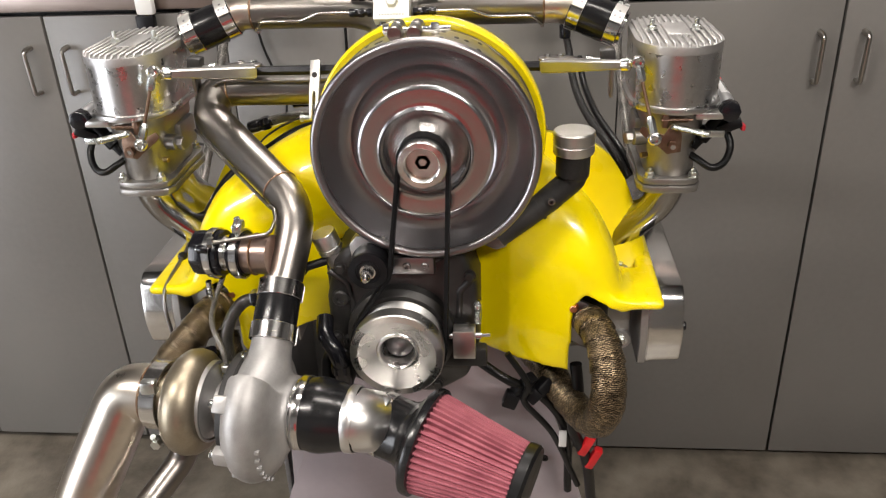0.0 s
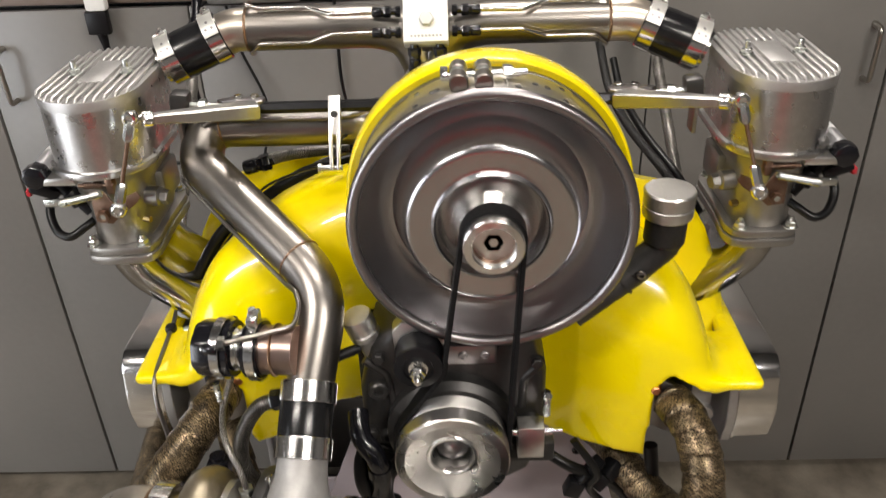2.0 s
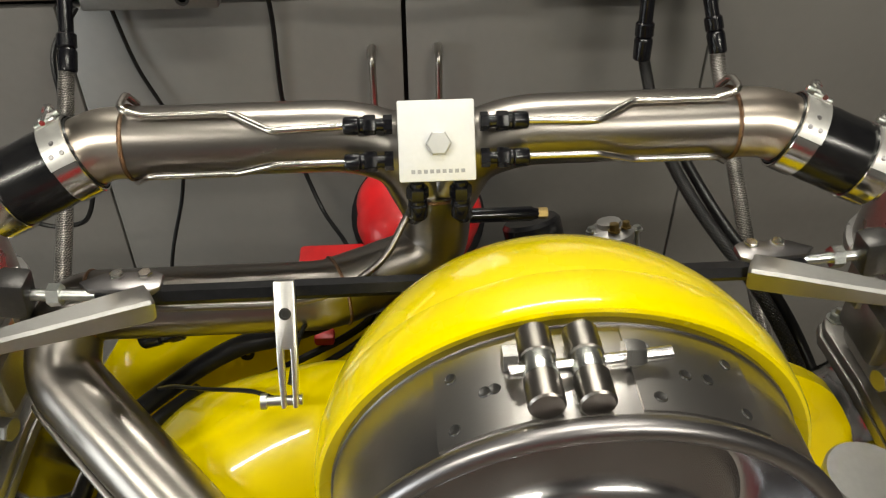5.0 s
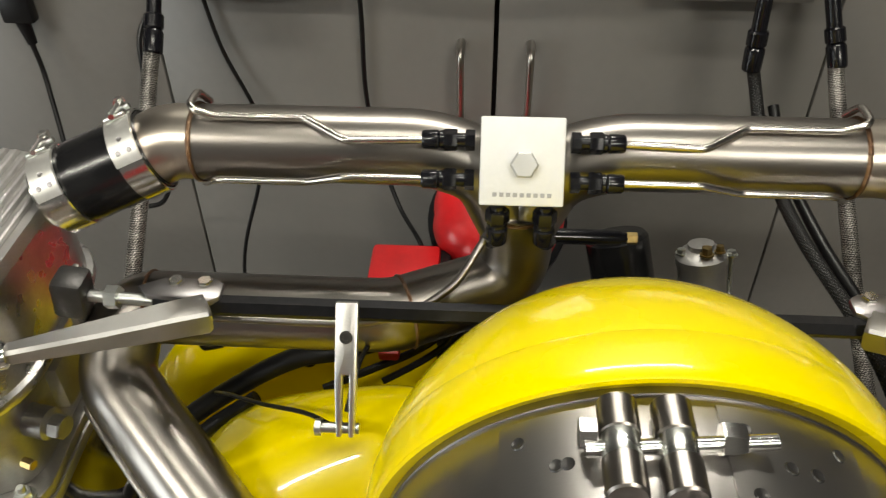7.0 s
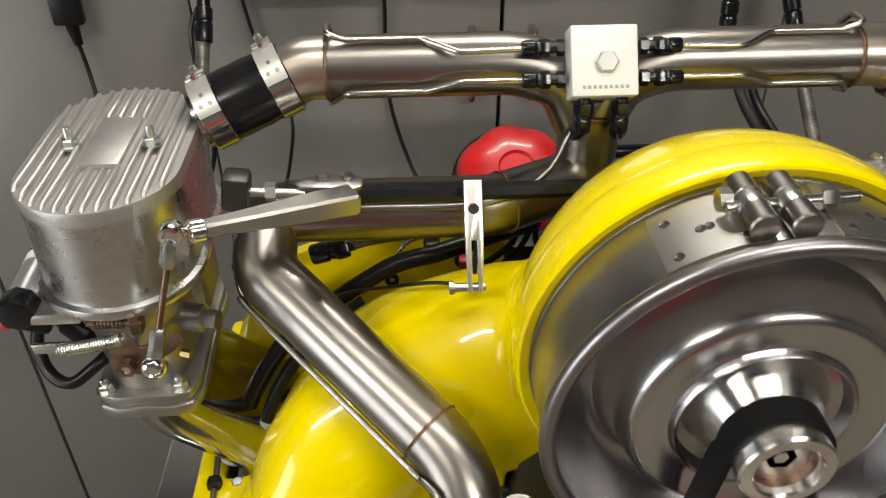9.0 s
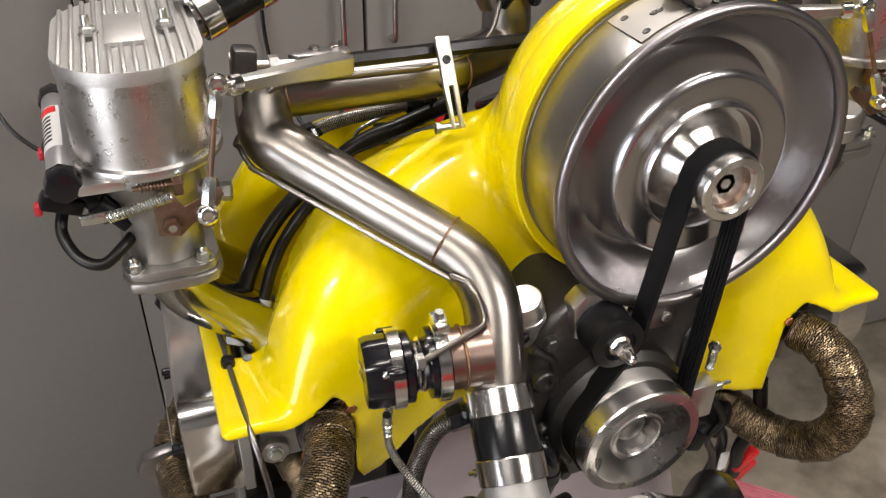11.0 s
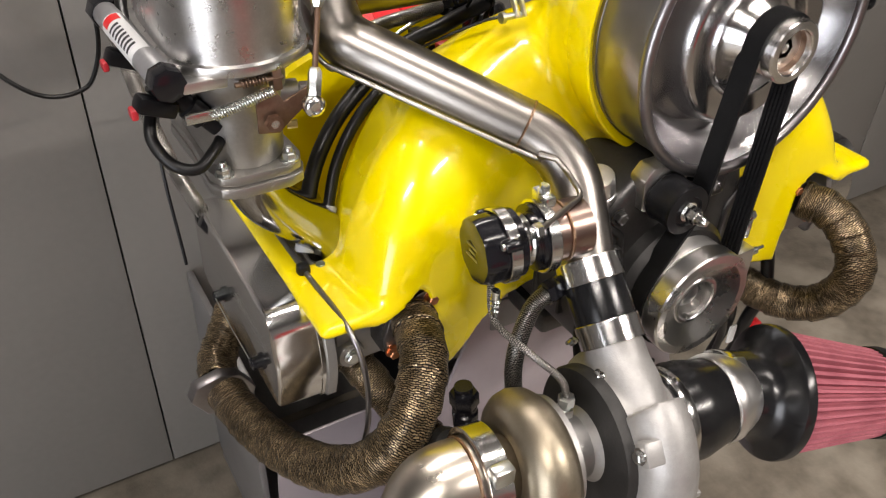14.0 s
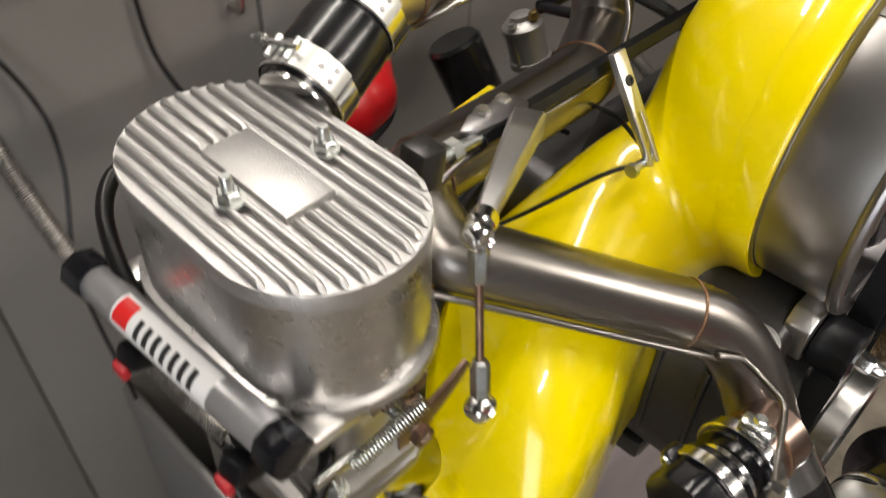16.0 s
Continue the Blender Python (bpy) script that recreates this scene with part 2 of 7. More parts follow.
CONCRETE = material("sealed_concrete", (0.155, 0.133, 0.105), 0.36, 0, 26, 0.6, 0.45, 120, stain=(0.30, 0.265, 0.215), stain_scale=7, stain_at=(0.42, 0.70), distance=0.002)
WALL = material("grey_wall_paint", (0.15, 0.145, 0.14), 0.6, 0, 20, 0.04, 0.1, 150, stain=(0.125, 0.12, 0.115), stain_scale=1.2)
CEILING = material("ceiling_board", (0.05, 0.048, 0.046), 0.8, 0, 20, 0.04, 0.1, 150)
STAND = material("lilac_grey_powder_coat", (0.42, 0.37, 0.39), 0.35, 0.2, 90, 0.06, 0.1, 500, stain=(0.36, 0.32, 0.34), stain_scale=5)
STAND_DARK = material("dark_grey_powder_coat", (0.20, 0.195, 0.195), 0.34, 0.3, 90, 0.12, 0.1, 500, stain=(0.24, 0.232, 0.232), stain_scale=5)


def weave_material(name, light, mid, gap, width, row, rough, metal):
    """Woven tape: short strands in offset rows, laid out in metres along and round the pipe."""
    m = bpy.data.materials.new(name)
    m.use_nodes = True
    n, l = m.node_tree.nodes, m.node_tree.links
    bsdf = n["Principled BSDF"]
    uv = n.new("ShaderNodeUVMap")
    stray = n.new("ShaderNodeTexNoise")
    stray.inputs["Scale"].default_value, stray.inputs["Detail"].default_value = 160, 2
    l.new(uv.outputs[0], stray.inputs["Vector"])
    shift = n.new("ShaderNodeVectorMath")
    shift.operation = "MULTIPLY_ADD"
    shift.inputs[1].default_value = (0.0048, 0.0040, 0)
    l.new(stray.outputs["Color"], shift.inputs[0])
    l.new(uv.outputs[0], shift.inputs[2])
    brick = n.new("ShaderNodeTexBrick")
    brick.offset, brick.squash = 0.5, 1.0
    brick.inputs["Scale"].default_value = 1.0
    brick.inputs["Brick Width"].default_value, brick.inputs["Row Height"].default_value = width, row
    brick.inputs["Mortar Size"].default_value, brick.inputs["Mortar Smooth"].default_value = row * 0.30, 0.5
    brick.inputs["Color1"].default_value, brick.inputs["Color2"].default_value = (*light, 1), (*mid, 1)
    brick.inputs["Mortar"].default_value = (*gap, 1)
    l.new(shift.outputs[0], brick.inputs["Vector"])
    tc = n.new("ShaderNodeTexCoord")
    # random darker blotches put shading contrast into the strand colour
    shade_blotch = n.new("ShaderNodeTexNoise")
    shade_blotch.inputs["Scale"].default_value, shade_blotch.inputs["Detail"].default_value = 45, 4
    l.new(tc.outputs["Object"], shade_blotch.inputs["Vector"])
    lim = n.new("ShaderNodeMapRange")
    lim.inputs["From Min"].default_value, lim.inputs["From Max"].default_value = 0.35, 0.65
    lim.inputs["To Min"].default_value, lim.inputs["To Max"].default_value = 0.45, 1.1
    l.new(shade_blotch.outputs["Fac"], lim.inputs["Value"])
    mul = n.new("ShaderNodeMix")
    mul.data_type, mul.blend_type = "RGBA", "MULTIPLY"
    mul.inputs["Factor"].default_value = 1.0
    l.new(brick.outputs["Color"], mul.inputs["A"])
    l.new(lim.outputs["Result"], mul.inputs["B"])
    l.new(mul.outputs["Result"], bsdf.inputs["Base Color"])
    bsdf.inputs["Roughness"].default_value, bsdf.inputs["Metallic"].default_value = rough, metal
    inv = n.new("ShaderNodeMath")
    inv.operation = "SUBTRACT"
    inv.inputs[0].default_value = 1.0
    l.new(brick.outputs["Fac"], inv.inputs[1])
    b = n.new("ShaderNodeBump")
    b.inputs["Strength"].default_value, b.inputs["Distance"].default_value = 1.0, row * 0.45
    l.new(inv.outputs[0], b.inputs["Height"])
    l.new(b.outputs[0], bsdf.inputs["Normal"])
    return m


# the wrap's lighter strands also carry gold glints as colour
WRAP = weave_material("woven_exhaust_wrap", (0.66, 0.50, 0.30), (0.20, 0.142, 0.08), (0.004, 0.003, 0.002), 0.0050, 0.0019, 0.34, 0.75)
BRAID = weave_material("braided_steel", (0.74, 0.71, 0.66), (0.54, 0.51, 0.47), (0.05, 0.045, 0.04), 0.0034, 0.0019, 0.34, 0.65)
BRAID_STEEL = weave_material("dull_braided_steel", (0.42, 0.40, 0.37), (0.26, 0.25, 0.23), (0.02, 0.02, 0.018), 0.0030, 0.0016, 0.35, 0.9)
SLEEVE = material("light_grey_sleeve", (0.30, 0.31, 0.33), 0.5, 0, 80, 0.1, 0.1, 400)
BRAID_DARK = wave_material("dark_braided_sleeve", (0.004, 0.004, 0.004), (0.018, 0.0175, 0.017), 0.42, 0.0, 150, bump=0.8, distance=0.0012, distort=0.0)

# ---- mesh helpers ----
MIRROR_X = -0.113          # the two banks mirror about half of this
XF = [Matrix.Identity(4)]  # the transform that part() lays over a mesh


def thing(name, label, category, base, group=""):
    ob = new(name)
    ob.empty_display_size = 0.02
    ob.location = XF[0] @ Vector(base)
    return tagged(ob, label, category, group)


def part(name, bm, mat, parent=None, label="", sharp=38):
    if XF[0] != Matrix.Identity(4):
        bm.transform(XF[0])
        if XF[0].determinant() < 0:
            bmesh.ops.reverse_faces(bm, faces=bm.faces)
    limit = radians(sharp)
    for f in bm.faces:
        f.smooth = True
    for e in bm.edges:
        if len(e.link_faces) == 2 and e.calc_face_angle(0) > limit:
            e.smooth = False
    me = bpy.data.meshes.new(name)
    bm.to_mesh(me)
    bm.free()
    me.materials.append(mat)
    ob = new(name, me)
    if parent is not None:
        ob.parent = parent
        base = Vector((0, 0, 0))
        p = parent
        while p is not None:
            base += p.location
            p = p.parent
        ob.location = -base
    if label:
        tagged(ob, label)
    return ob


def join(*bms):
    out = bmesh.new()
    for b in bms:
        me = bpy.data.meshes.new("tmp")
        b.to_mesh(me)
        b.free()
        out.from_mesh(me)
        bpy.data.meshes.remove(me)
    return out


def frame_to(direction, up=(0, 0, 1)):
    """A turn that takes z to the direction."""
    return Vector(direction).normalized().to_track_quat("Z", "Y").to_matrix().to_4x4()


def lathe(profile, origin, direction, seg=32, cap=True):
    """Turned form: profile of (radius, height) along the direction."""
    bm = bmesh.new()
    m = Matrix.Translation(origin) @ frame_to(direction)
    rings = []
    for r, h in profile:
        if r < 1e-6:
            rings.append([bm.verts.new(m @ Vector((0, 0, h)))])
        else:
            rings.append([bm.verts.new(m @ Vector((r * math.cos(2 * math.pi * k / seg), r * math.sin(2 * math.pi * k / seg), h))) for k in range(seg)])
    for a, b in zip(rings, rings[1:]):
        for k in range(seg):
            j = (k + 1) % seg
            if len(a) > 1 and len(b) > 1:
                bm.faces.new((a[k], a[j], b[j], b[k]))
            elif len(a) == 1 and len(b) > 1:
                bm.faces.new((a[0], b[j], b[k]))
            elif len(b) == 1 and len(a) > 1:
                bm.faces.new((a[k], a[j], b[0]))
    if cap:
        for ring, turn in ((rings[0], True), (rings[-1], False)):
            if len(ring) > 1:
                bm.faces.new(ring[::-1] if turn else ring)
    bmesh.ops.recalc_face_normals(bm, faces=bm.faces)
    return bm


def rounded(points, radius, steps=6):
    """A path with its corners rounded; radius may be one number or one for each inner corner."""
    pts = [Vector(p) for p in points]
    out = [pts[0]]
    for k in range(1, len(pts) - 1):
        r = radius[k - 1] if isinstance(radius, (list, tuple)) else radius
        a, b, c = pts[k - 1], pts[k], pts[k + 1]
        u, v = (a - b).normalized(), (c - b).normalized()
        half = u.angle(v) / 2
        cut = min(r / max(math.tan(half), 1e-3), (a - b).length * 0.49, (c - b).length * 0.49)
        p, q = b + u * cut, b + v * cut
        for s in range(steps + 1):
            t = s / steps
            out.append(p * (1 - t) ** 2 + b * 2 * t * (1 - t) + q * t * t)
    out.append(pts[-1])
    return out


def spline(points, steps=6):
    """A smooth curve through the points."""
    p = [Vector(q) for q in points]
    p = [2 * p[0] - p[1]] + p + [2 * p[-1] - p[-2]]
    out = []
    for k in range(1, len(p) - 2):
        for s in range(steps):
            t = s / steps
            a, b, c, d = p[k - 1], p[k], p[k + 1], p[k + 2]
            out.append(0.5 * (2 * b + (c - a) * t + (2 * a - 5 * b + 4 * c - d) * t * t + (3 * b - a - 3 * c + d) * t ** 3))
    out.append(p[-2])
    return out


def tube(path, radius, seg=14, cap=True, ripple=None):
    """A round bar or pipe along a path; radius may be a list."""
    pts = [Vector(p) for p in path]
    n = len(pts)
    bm = bmesh.new()
    tangent = [(pts[min(k + 1, n - 1)] - pts[max(k - 1, 0)]).normalized() for k in range(n)]
    side = tangent[0].orthogonal().normalized()
    rings = []
    for k in range(n):
        side = (side - tangent[k] * side.dot(tangent[k])).normalized()
        other = tangent[k].cross(side)
        r = radius[min(k, len(radius) - 1)] if isinstance(radius, (list, tuple)) else radius
        ring = []
        for s in range(seg):
            a = 2 * math.pi * s / seg
            rr = r * (1 + (ripple(k, s) if ripple else 0))
            ring.append(bm.verts.new(pts[k] + side * rr * math.cos(a) + other * rr * math.sin(a)))
        rings.append(ring)
    for a, b in zip(rings, rings[1:]):
        for k in range(seg):
            j = (k + 1) % seg
            bm.faces.new((a[k], a[j], b[j], b[k]))
    if cap:
        bm.faces.new(rings[0][::-1])
        bm.faces.new(rings[-1])
    bmesh.ops.recalc_face_normals(bm, faces=bm.faces)
    uv = bm.loops.layers.uv.new("UVMap")
    place, gone = {}, 0.0
    for k, ring in enumerate(rings):
        gone += (pts[k] - pts[k - 1]).length if k else 0
        for s, v in enumerate(ring):
            place[v] = (s, gone)
    r0 = radius[0] if isinstance(radius, (list, tuple)) else radius
    for f in bm.faces:
        here = [place[lp.vert] for lp in f.loops]
        last = max(h[0] for h in here) == seg - 1 and min(h[0] for h in here) == 0
        for lp, (s, g) in zip(f.loops, here):
            u = seg if last and s == 0 else s
            lp[uv].uv = (u / seg * 2 * math.pi * r0 + g * 0.25, g)
    return bm


def box(centre, size, bevel=0.002, turn=None, seg=2):
    bm = bmesh.new()
    bmesh.ops.create_cube(bm, size=1)
    bm.transform(Matrix.Diagonal((*size, 1)))
    if bevel:
        bmesh.ops.bevel(bm, geom=bm.edges[:] + bm.verts[:], offset=bevel, segments=seg, affect="EDGES", profile=0.5)
    if turn is not None:
        bm.transform(turn.to_4x4())
    bm.transform(Matrix.Translation(centre))
    return bm


def prism(outline, depth, m=None, bevel=0.0, seg=2):
    """An outline in x, y, drawn out along z from 0 to depth."""
    bm = bmesh.new()
    low = [bm.verts.new((x, y, 0)) for x, y in outline]
    high = [bm.verts.new((x, y, depth)) for x, y in outline]
    n = len(outline)
    bm.faces.new(low[::-1])
    bm.faces.new(high)
    for k in range(n):
        bm.faces.new((low[k], low[(k + 1) % n], high[(k + 1) % n], high[k]))
    bmesh.ops.recalc_face_normals(bm, faces=bm.faces)
    if bevel:
        flat = [e for e in bm.edges if len(e.link_faces) == 2 and e.calc_face_angle(0) > 0.6]
        bmesh.ops.bevel(bm, geom=flat, offset=bevel, segments=seg, affect="EDGES", profile=0.5)
    if m is not None:
        bm.transform(m)
    return bm


def stadium(w, l, seg=12):
    """A rounded oblong, w across x and l along y."""
    r = w / 2
    pts = []
    for k in range(seg + 1):
        a = math.pi * k / seg
        pts.append((r * math.cos(a), l / 2 - r + r * math.sin(a)))
    for k in range(seg + 1):
        a = math.pi + math.pi * k / seg
        pts.append((r * math.cos(a), -l / 2 + r + r * math.sin(a)))
    return pts


def loft(sections, cap=True, closed=True):
    """Skin through sections, each a list of the same number of points."""
    bm = bmesh.new()
    rings = [[bm.verts.new(p) for p in s] for s in sections]
    n = len(rings[0])
    for a, b in zip(rings, rings[1:]):
        for k in range(n if closed else n - 1):
            j = (k + 1) % n
            bm.faces.new((a[k], a[j], b[j], b[k]))
    if cap and closed:
        bm.faces.new(rings[0][::-1])
        bm.faces.new(rings[-1])
    bmesh.ops.recalc_face_normals(bm, faces=bm.faces)
    return bm


def hexbar(a, b, r, seg=6):
    a, b = Vector(a), Vector(b)
    c = r * 0.1
    n = (b - a).length
    return lathe([(r - c, 0), (r, c), (r, n - c), (r - c, n)], a, b - a, seg)


def bolt(p, d, af=0.012, h=0.006, washer=True, shank=0.0):
    """A hex bolt or nut with its washer; the shank stands proud of a nut."""
    p, d = Vector(p), Vector(d).normalized()
    bits = []
    if washer:
        bits.append(lathe([(af * 0.75, 0), (af * 0.75, 0.0015)], p, d, 20))
    bits.append(lathe([(af * 0.577, 0.0015), (af * 0.577, h - 0.001), (af * 0.48, h)], p, d, 6))
    if shank:
        bits.append(lathe([(af * 0.3, h), (af * 0.3, h + shank - 0.001), (af * 0.24, h + shank)], p, d, 12))
    return join(*bits)


def cap_screw(p, d, r=0.005, h=0.005):
    return lathe([(r, 0), (r, h - 0.0008), (r * 0.86, h), (r * 0.5, h), (r * 0.5, h - 0.003), (0, h - 0.003)], p, d, 16)


def band(p, d, r, w, t=0.0016):
    """A flat strap round a hose, with its edges broken."""
    h = w / 2
    return lathe([(r, -h), (r + t * 0.7, -h), (r + t, -h + 0.0006), (r + t, h - 0.0006), (r + t * 0.7, h), (r, h)], p, d, 64, cap=False)


def tbolt_clamp(name, p, d, r, w, out, parent, label="polished T-bolt hose clamp", flip=1):
    """A T-bolt clamp: strap, bridge plate, two trunnions, bolt and nut. out: the way to its bolt."""
    p, d, out = Vector(p), Vector(d).normalized(), Vector(out)
    out = (out - d * out.dot(d)).normalized()
    side = d.cross(out).normalized() * flip
    c = part(name, band(p, d, r, w), COVER, parent, label)

    def at(deg, rr):
        return p + (out * math.cos(radians(deg)) + side * math.sin(radians(deg))) * rr
    rows = [[at(a, r + k) + d * h for k, h in ((0.0012, -w * 0.5), (0.0032, -w * 0.5), (0.0032, w * 0.5), (0.0012, w * 0.5))] for a in range(-46, 23, 6)]
    plate = part("bridge_plate", loft(rows), PLATE, c, "dull zinc-plated bridge plate")
    for a, h in ((-30, -0.22), (-30, 0.22), (-14, 0.0)):
        n = (at(a, 1.0) - p).normalized()
        part("spot_weld", lathe([(0.0019, 0), (0.0015, 0.0005), (0, 0.0002)], at(a, r + 0.0031) + d * w * h, n, 10), STEEL_LIP, plate)
    tan = (side * math.cos(radians(30)) - out * math.sin(radians(30))).normalized()
    for a in (20, 46):
        part("trunnion", tube([at(a, r + 0.0045) - d * w * 0.42, at(a, r + 0.0040) + d * w * 0.42], 0.0022, 10), ZINC, c)
    mid = at(33, r + 0.0060)
    part("clamp_bolt", join(tube([mid - tan * 0.013, mid + tan * 0.022], 0.0020, 8), lathe([(0.0040, 0), (0.0040, 0.005)], mid + tan * 0.012, tan, 6)), CHROME, c)
    return c


def worm_clamp(p, d, r, parent, out=(0, 0, 1)):
    p, d, out = Vector(p), Vector(d).normalized(), Vector(out)
    out = (out - d * out.dot(d)).normalized()
    c = part("worm_drive_clamp", band(p, d, r, 0.013, 0.001), CHROME, parent, "slotted worm-drive clamp")
    side = d.cross(out)
    turn = Matrix((side, d, out)).transposed()
    part("worm_housing", box(p + out * (r + 0.005), (0.016, 0.013, 0.009), 0.002, turn), ZINC, c)
    part("worm_screw", lathe([(0.0045, 0), (0.0045, 0.006), (0.003, 0.006)], p + out * (r + 0.005) + side * 0.008, side, 6), CHROME, c)
    return c


def fitting(p, d, r, mat=None, n=2):
    """A hose end: collar, hex nut and tapered socket along d."""
    p, d = Vector(p), Vector(d).normalized()
    return join(lathe([(r * 0.7, 0), (r * 0.7, r * 0.6)], p, d, 16), lathe([(r * 1.02, r * 0.5), (r * 1.12, r * 0.7), (r * 1.12, r * 1.7), (r * 1.02, r * 1.9)], p, d, 6),
                lathe([(r * 0.95, r * 1.9), (r * 0.95, r * 2.2), (r * 0.82, r * 2.3), (r * 1.0, r * 2.5), (r * 0.96, r * 3.9), (r * 0.8, r * 4.1)], p, d, 20))


def slab(name, centre, size, mat, label, category, bevel=0.0):
    return tagged(part(name, box(centre, size, bevel), mat), label, category, "", "structure")


slab("floor", (0, -1.6, -0.05), (8.0, 6.4, 0.1), CONCRETE, "brown-grey sealed concrete floor with pale stains", "floor")
slab("ceiling", (0, -1.6, CEIL + 0.05), (8.0, 6.4, 0.1), CEILING, "plain grey ceiling board", "ceiling")
slab("wall_north", (0, 0.70, CEIL / 2), (8.0, 0.1, CEIL), WALL, "plain grey painted wall behind the bench", "wall")
slab("wall_south", (0, -4.75, CEIL / 2), (8.0, 0.1, CEIL), WALL, "plain grey workshop wall", "wall")
slab("wall_west", (-3.95, -0.70, CEIL / 2), (0.1, 2.7, CEIL), WALL, "plain grey workshop wall beside the assumed door", "wall")
slab("wall_west_end", (-3.95, -4.42, CEIL / 2), (0.1, 0.6, CEIL), WALL, "plain grey workshop wall beside the assumed door", "wall")
slab("wall_west_head", (-3.95, -3.085, 2.60), (0.1, 2.07, 0.7), WALL, "plain grey wall over the assumed door", "wall")
slab("wall_east", (3.95, -2.05, CEIL / 2), (0.1, 5.3, CEIL), WALL, "plain grey workshop wall", "wall")

GLOW = bpy.data.materials.new("lit_diffuser")
GLOW.use_nodes = True
GLOW.node_tree.nodes["Principled BSDF"].inputs["Base Color"].default_value = (0.8, 0.8, 0.78, 1)
GLOW.node_tree.nodes["Principled BSDF"].inputs["Emission Color"].default_value = (1.0, 0.93, 0.84, 1)
GLOW.node_tree.nodes["Principled BSDF"].inputs["Emission Strength"].default_value = 4.0
for x, y, sx, sy, watts in LAMPS:
    fit = thing("ceiling_light", "unseen white fluorescent ceiling light, switched on", "ceiling light", (x, y, CEIL), "ceiling lights")
    part("housing", box((x, y, CEIL - 0.03), (sx + 0.06, sy + 0.06, 0.06), 0.008), WHITE, fit)
    part("diffuser", box((x, y, CEIL - 0.066), (sx, sy, 0.012), 0.004), GLOW, fit)

# glowing sheet and frame of the assumed door, added out of view
SKYLIGHT = bpy.data.materials.new("daylight_backdrop")
SKYLIGHT.use_nodes = True
SKYLIGHT.node_tree.nodes["Principled BSDF"].inputs["Emission Color"].default_value = (0.86, 0.92, 1.0, 1)
SKYLIGHT.node_tree.nodes["Principled BSDF"].inputs["Emission Strength"].default_value = 6.0
slab("backdrop", (-4.2, -3.085, 1.15), (0.02, 2.6, 2.5), SKYLIGHT, "glowing sheet for daylight outside an unseen, assumed door", "backdrop")
slab("door_frame_1", (-3.95, -3.085, 2.235), (0.13, 2.07, 0.04), STAND_DARK, "dark steel head of an unseen, assumed roller door", "door frame")

# red tool chest that the bright metal mirrors from behind the camera
chest = thing("tool_chest", "red painted steel tool chest against the wall", "tool chest", (-0.1, -4.3, 0))
part("body", box((-0.1, -4.35, 0.52), (1.1, 0.5, 0.96), 0.015), RED, chest)
part("plinth", box((-0.1, -4.35, 0.02), (1.0, 0.44, 0.04), 0.004), DARK, chest)
for k in range(4):
    d = part("drawer", box((-0.1, -4.095, 0.17 + 0.22 * k), (1.02, 0.018, 0.2), 0.004), RED, chest)
    part("handle", tube(rounded([(-0.5, -4.09, 0.22 + 0.22 * k), (-0.5, -4.06, 0.22 + 0.22 * k), (0.3, -4.06, 0.22 + 0.22 * k), (0.3, -4.09, 0.22 + 0.22 * k)], 0.01), 0.006, 8), CHROME, d)

# ---- bench cabinets ----
DOOR_LOW, DOOR_TOP, BENCH_LOW, BENCH_TOP = 0.030, 1.178, 1.188, 1.258
EDGES = [-3.06, -2.19, -1.345, -0.511, 0.325, 1.195, 2.06, 2.90]
MEETS = [-2.63, -1.77, -0.911, -0.081, 0.762, 1.63, 2.48]


def cabinet_door(x0, x1, handle_x, unit):
    d = part("door", box(((x0 + x1) / 2, 0.010, (DOOR_LOW + DOOR_TOP) / 2), (x1 - x0, 0.02, DOOR_TOP - DOOR_LOW), 0.0015), CABINET, unit)
    path = rounded([(handle_x, 0.001, 1.112), (handle_x, -0.030, 1.110), (handle_x, -0.026, 1.012), (handle_x, 0.001, 1.012)], 0.010)
    part("handle", tube(path, [0.0058, 0.0058] + [0.0048] * 14 + [0.0056], 14), NICKEL, d, "satin nickel bow handle")


for a, b, mid in zip(EDGES, EDGES[1:], MEETS):
    unit = thing("bench_cabinet", "grey laminate base cabinet with two closed doors", "cabinet", ((a + b) / 2, 0.3, 0), "cabinets under the bench")
    part("carcass", box(((a + b) / 2, 0.315, 0.60), (b - a - 0.001, 0.58, 1.16), 0.001), DARK, unit)
    part("plinth", box(((a + b) / 2, 0.33, 0.01), (b - a - 0.004, 0.56, 0.02), 0), DARK, unit)
    cabinet_door(a + 0.0015, mid - 0.003, mid - 0.043, unit)
    cabinet_door(mid + 0.003, b - 0.0015, mid + 0.043, unit)
top = thing("worktop", "brushed stainless steel bench top with a folded front edge", "worktop", (0, 0.3, 1.18))
part("front_edge", box((0, 0.002, (BENCH_LOW + BENCH_TOP) / 2), (6.0, 0.016, BENCH_TOP - BENCH_LOW), 0.003), BENCH, top)
part("top_sheet", box((0, 0.325, BENCH_TOP - 0.012), (6.0, 0.628, 0.02), 0.002), BENCH, top)
part("support_rail", box((0, 0.10, 1.207), (5.9, 0.17, 0.05), 0.0), DARK, top)

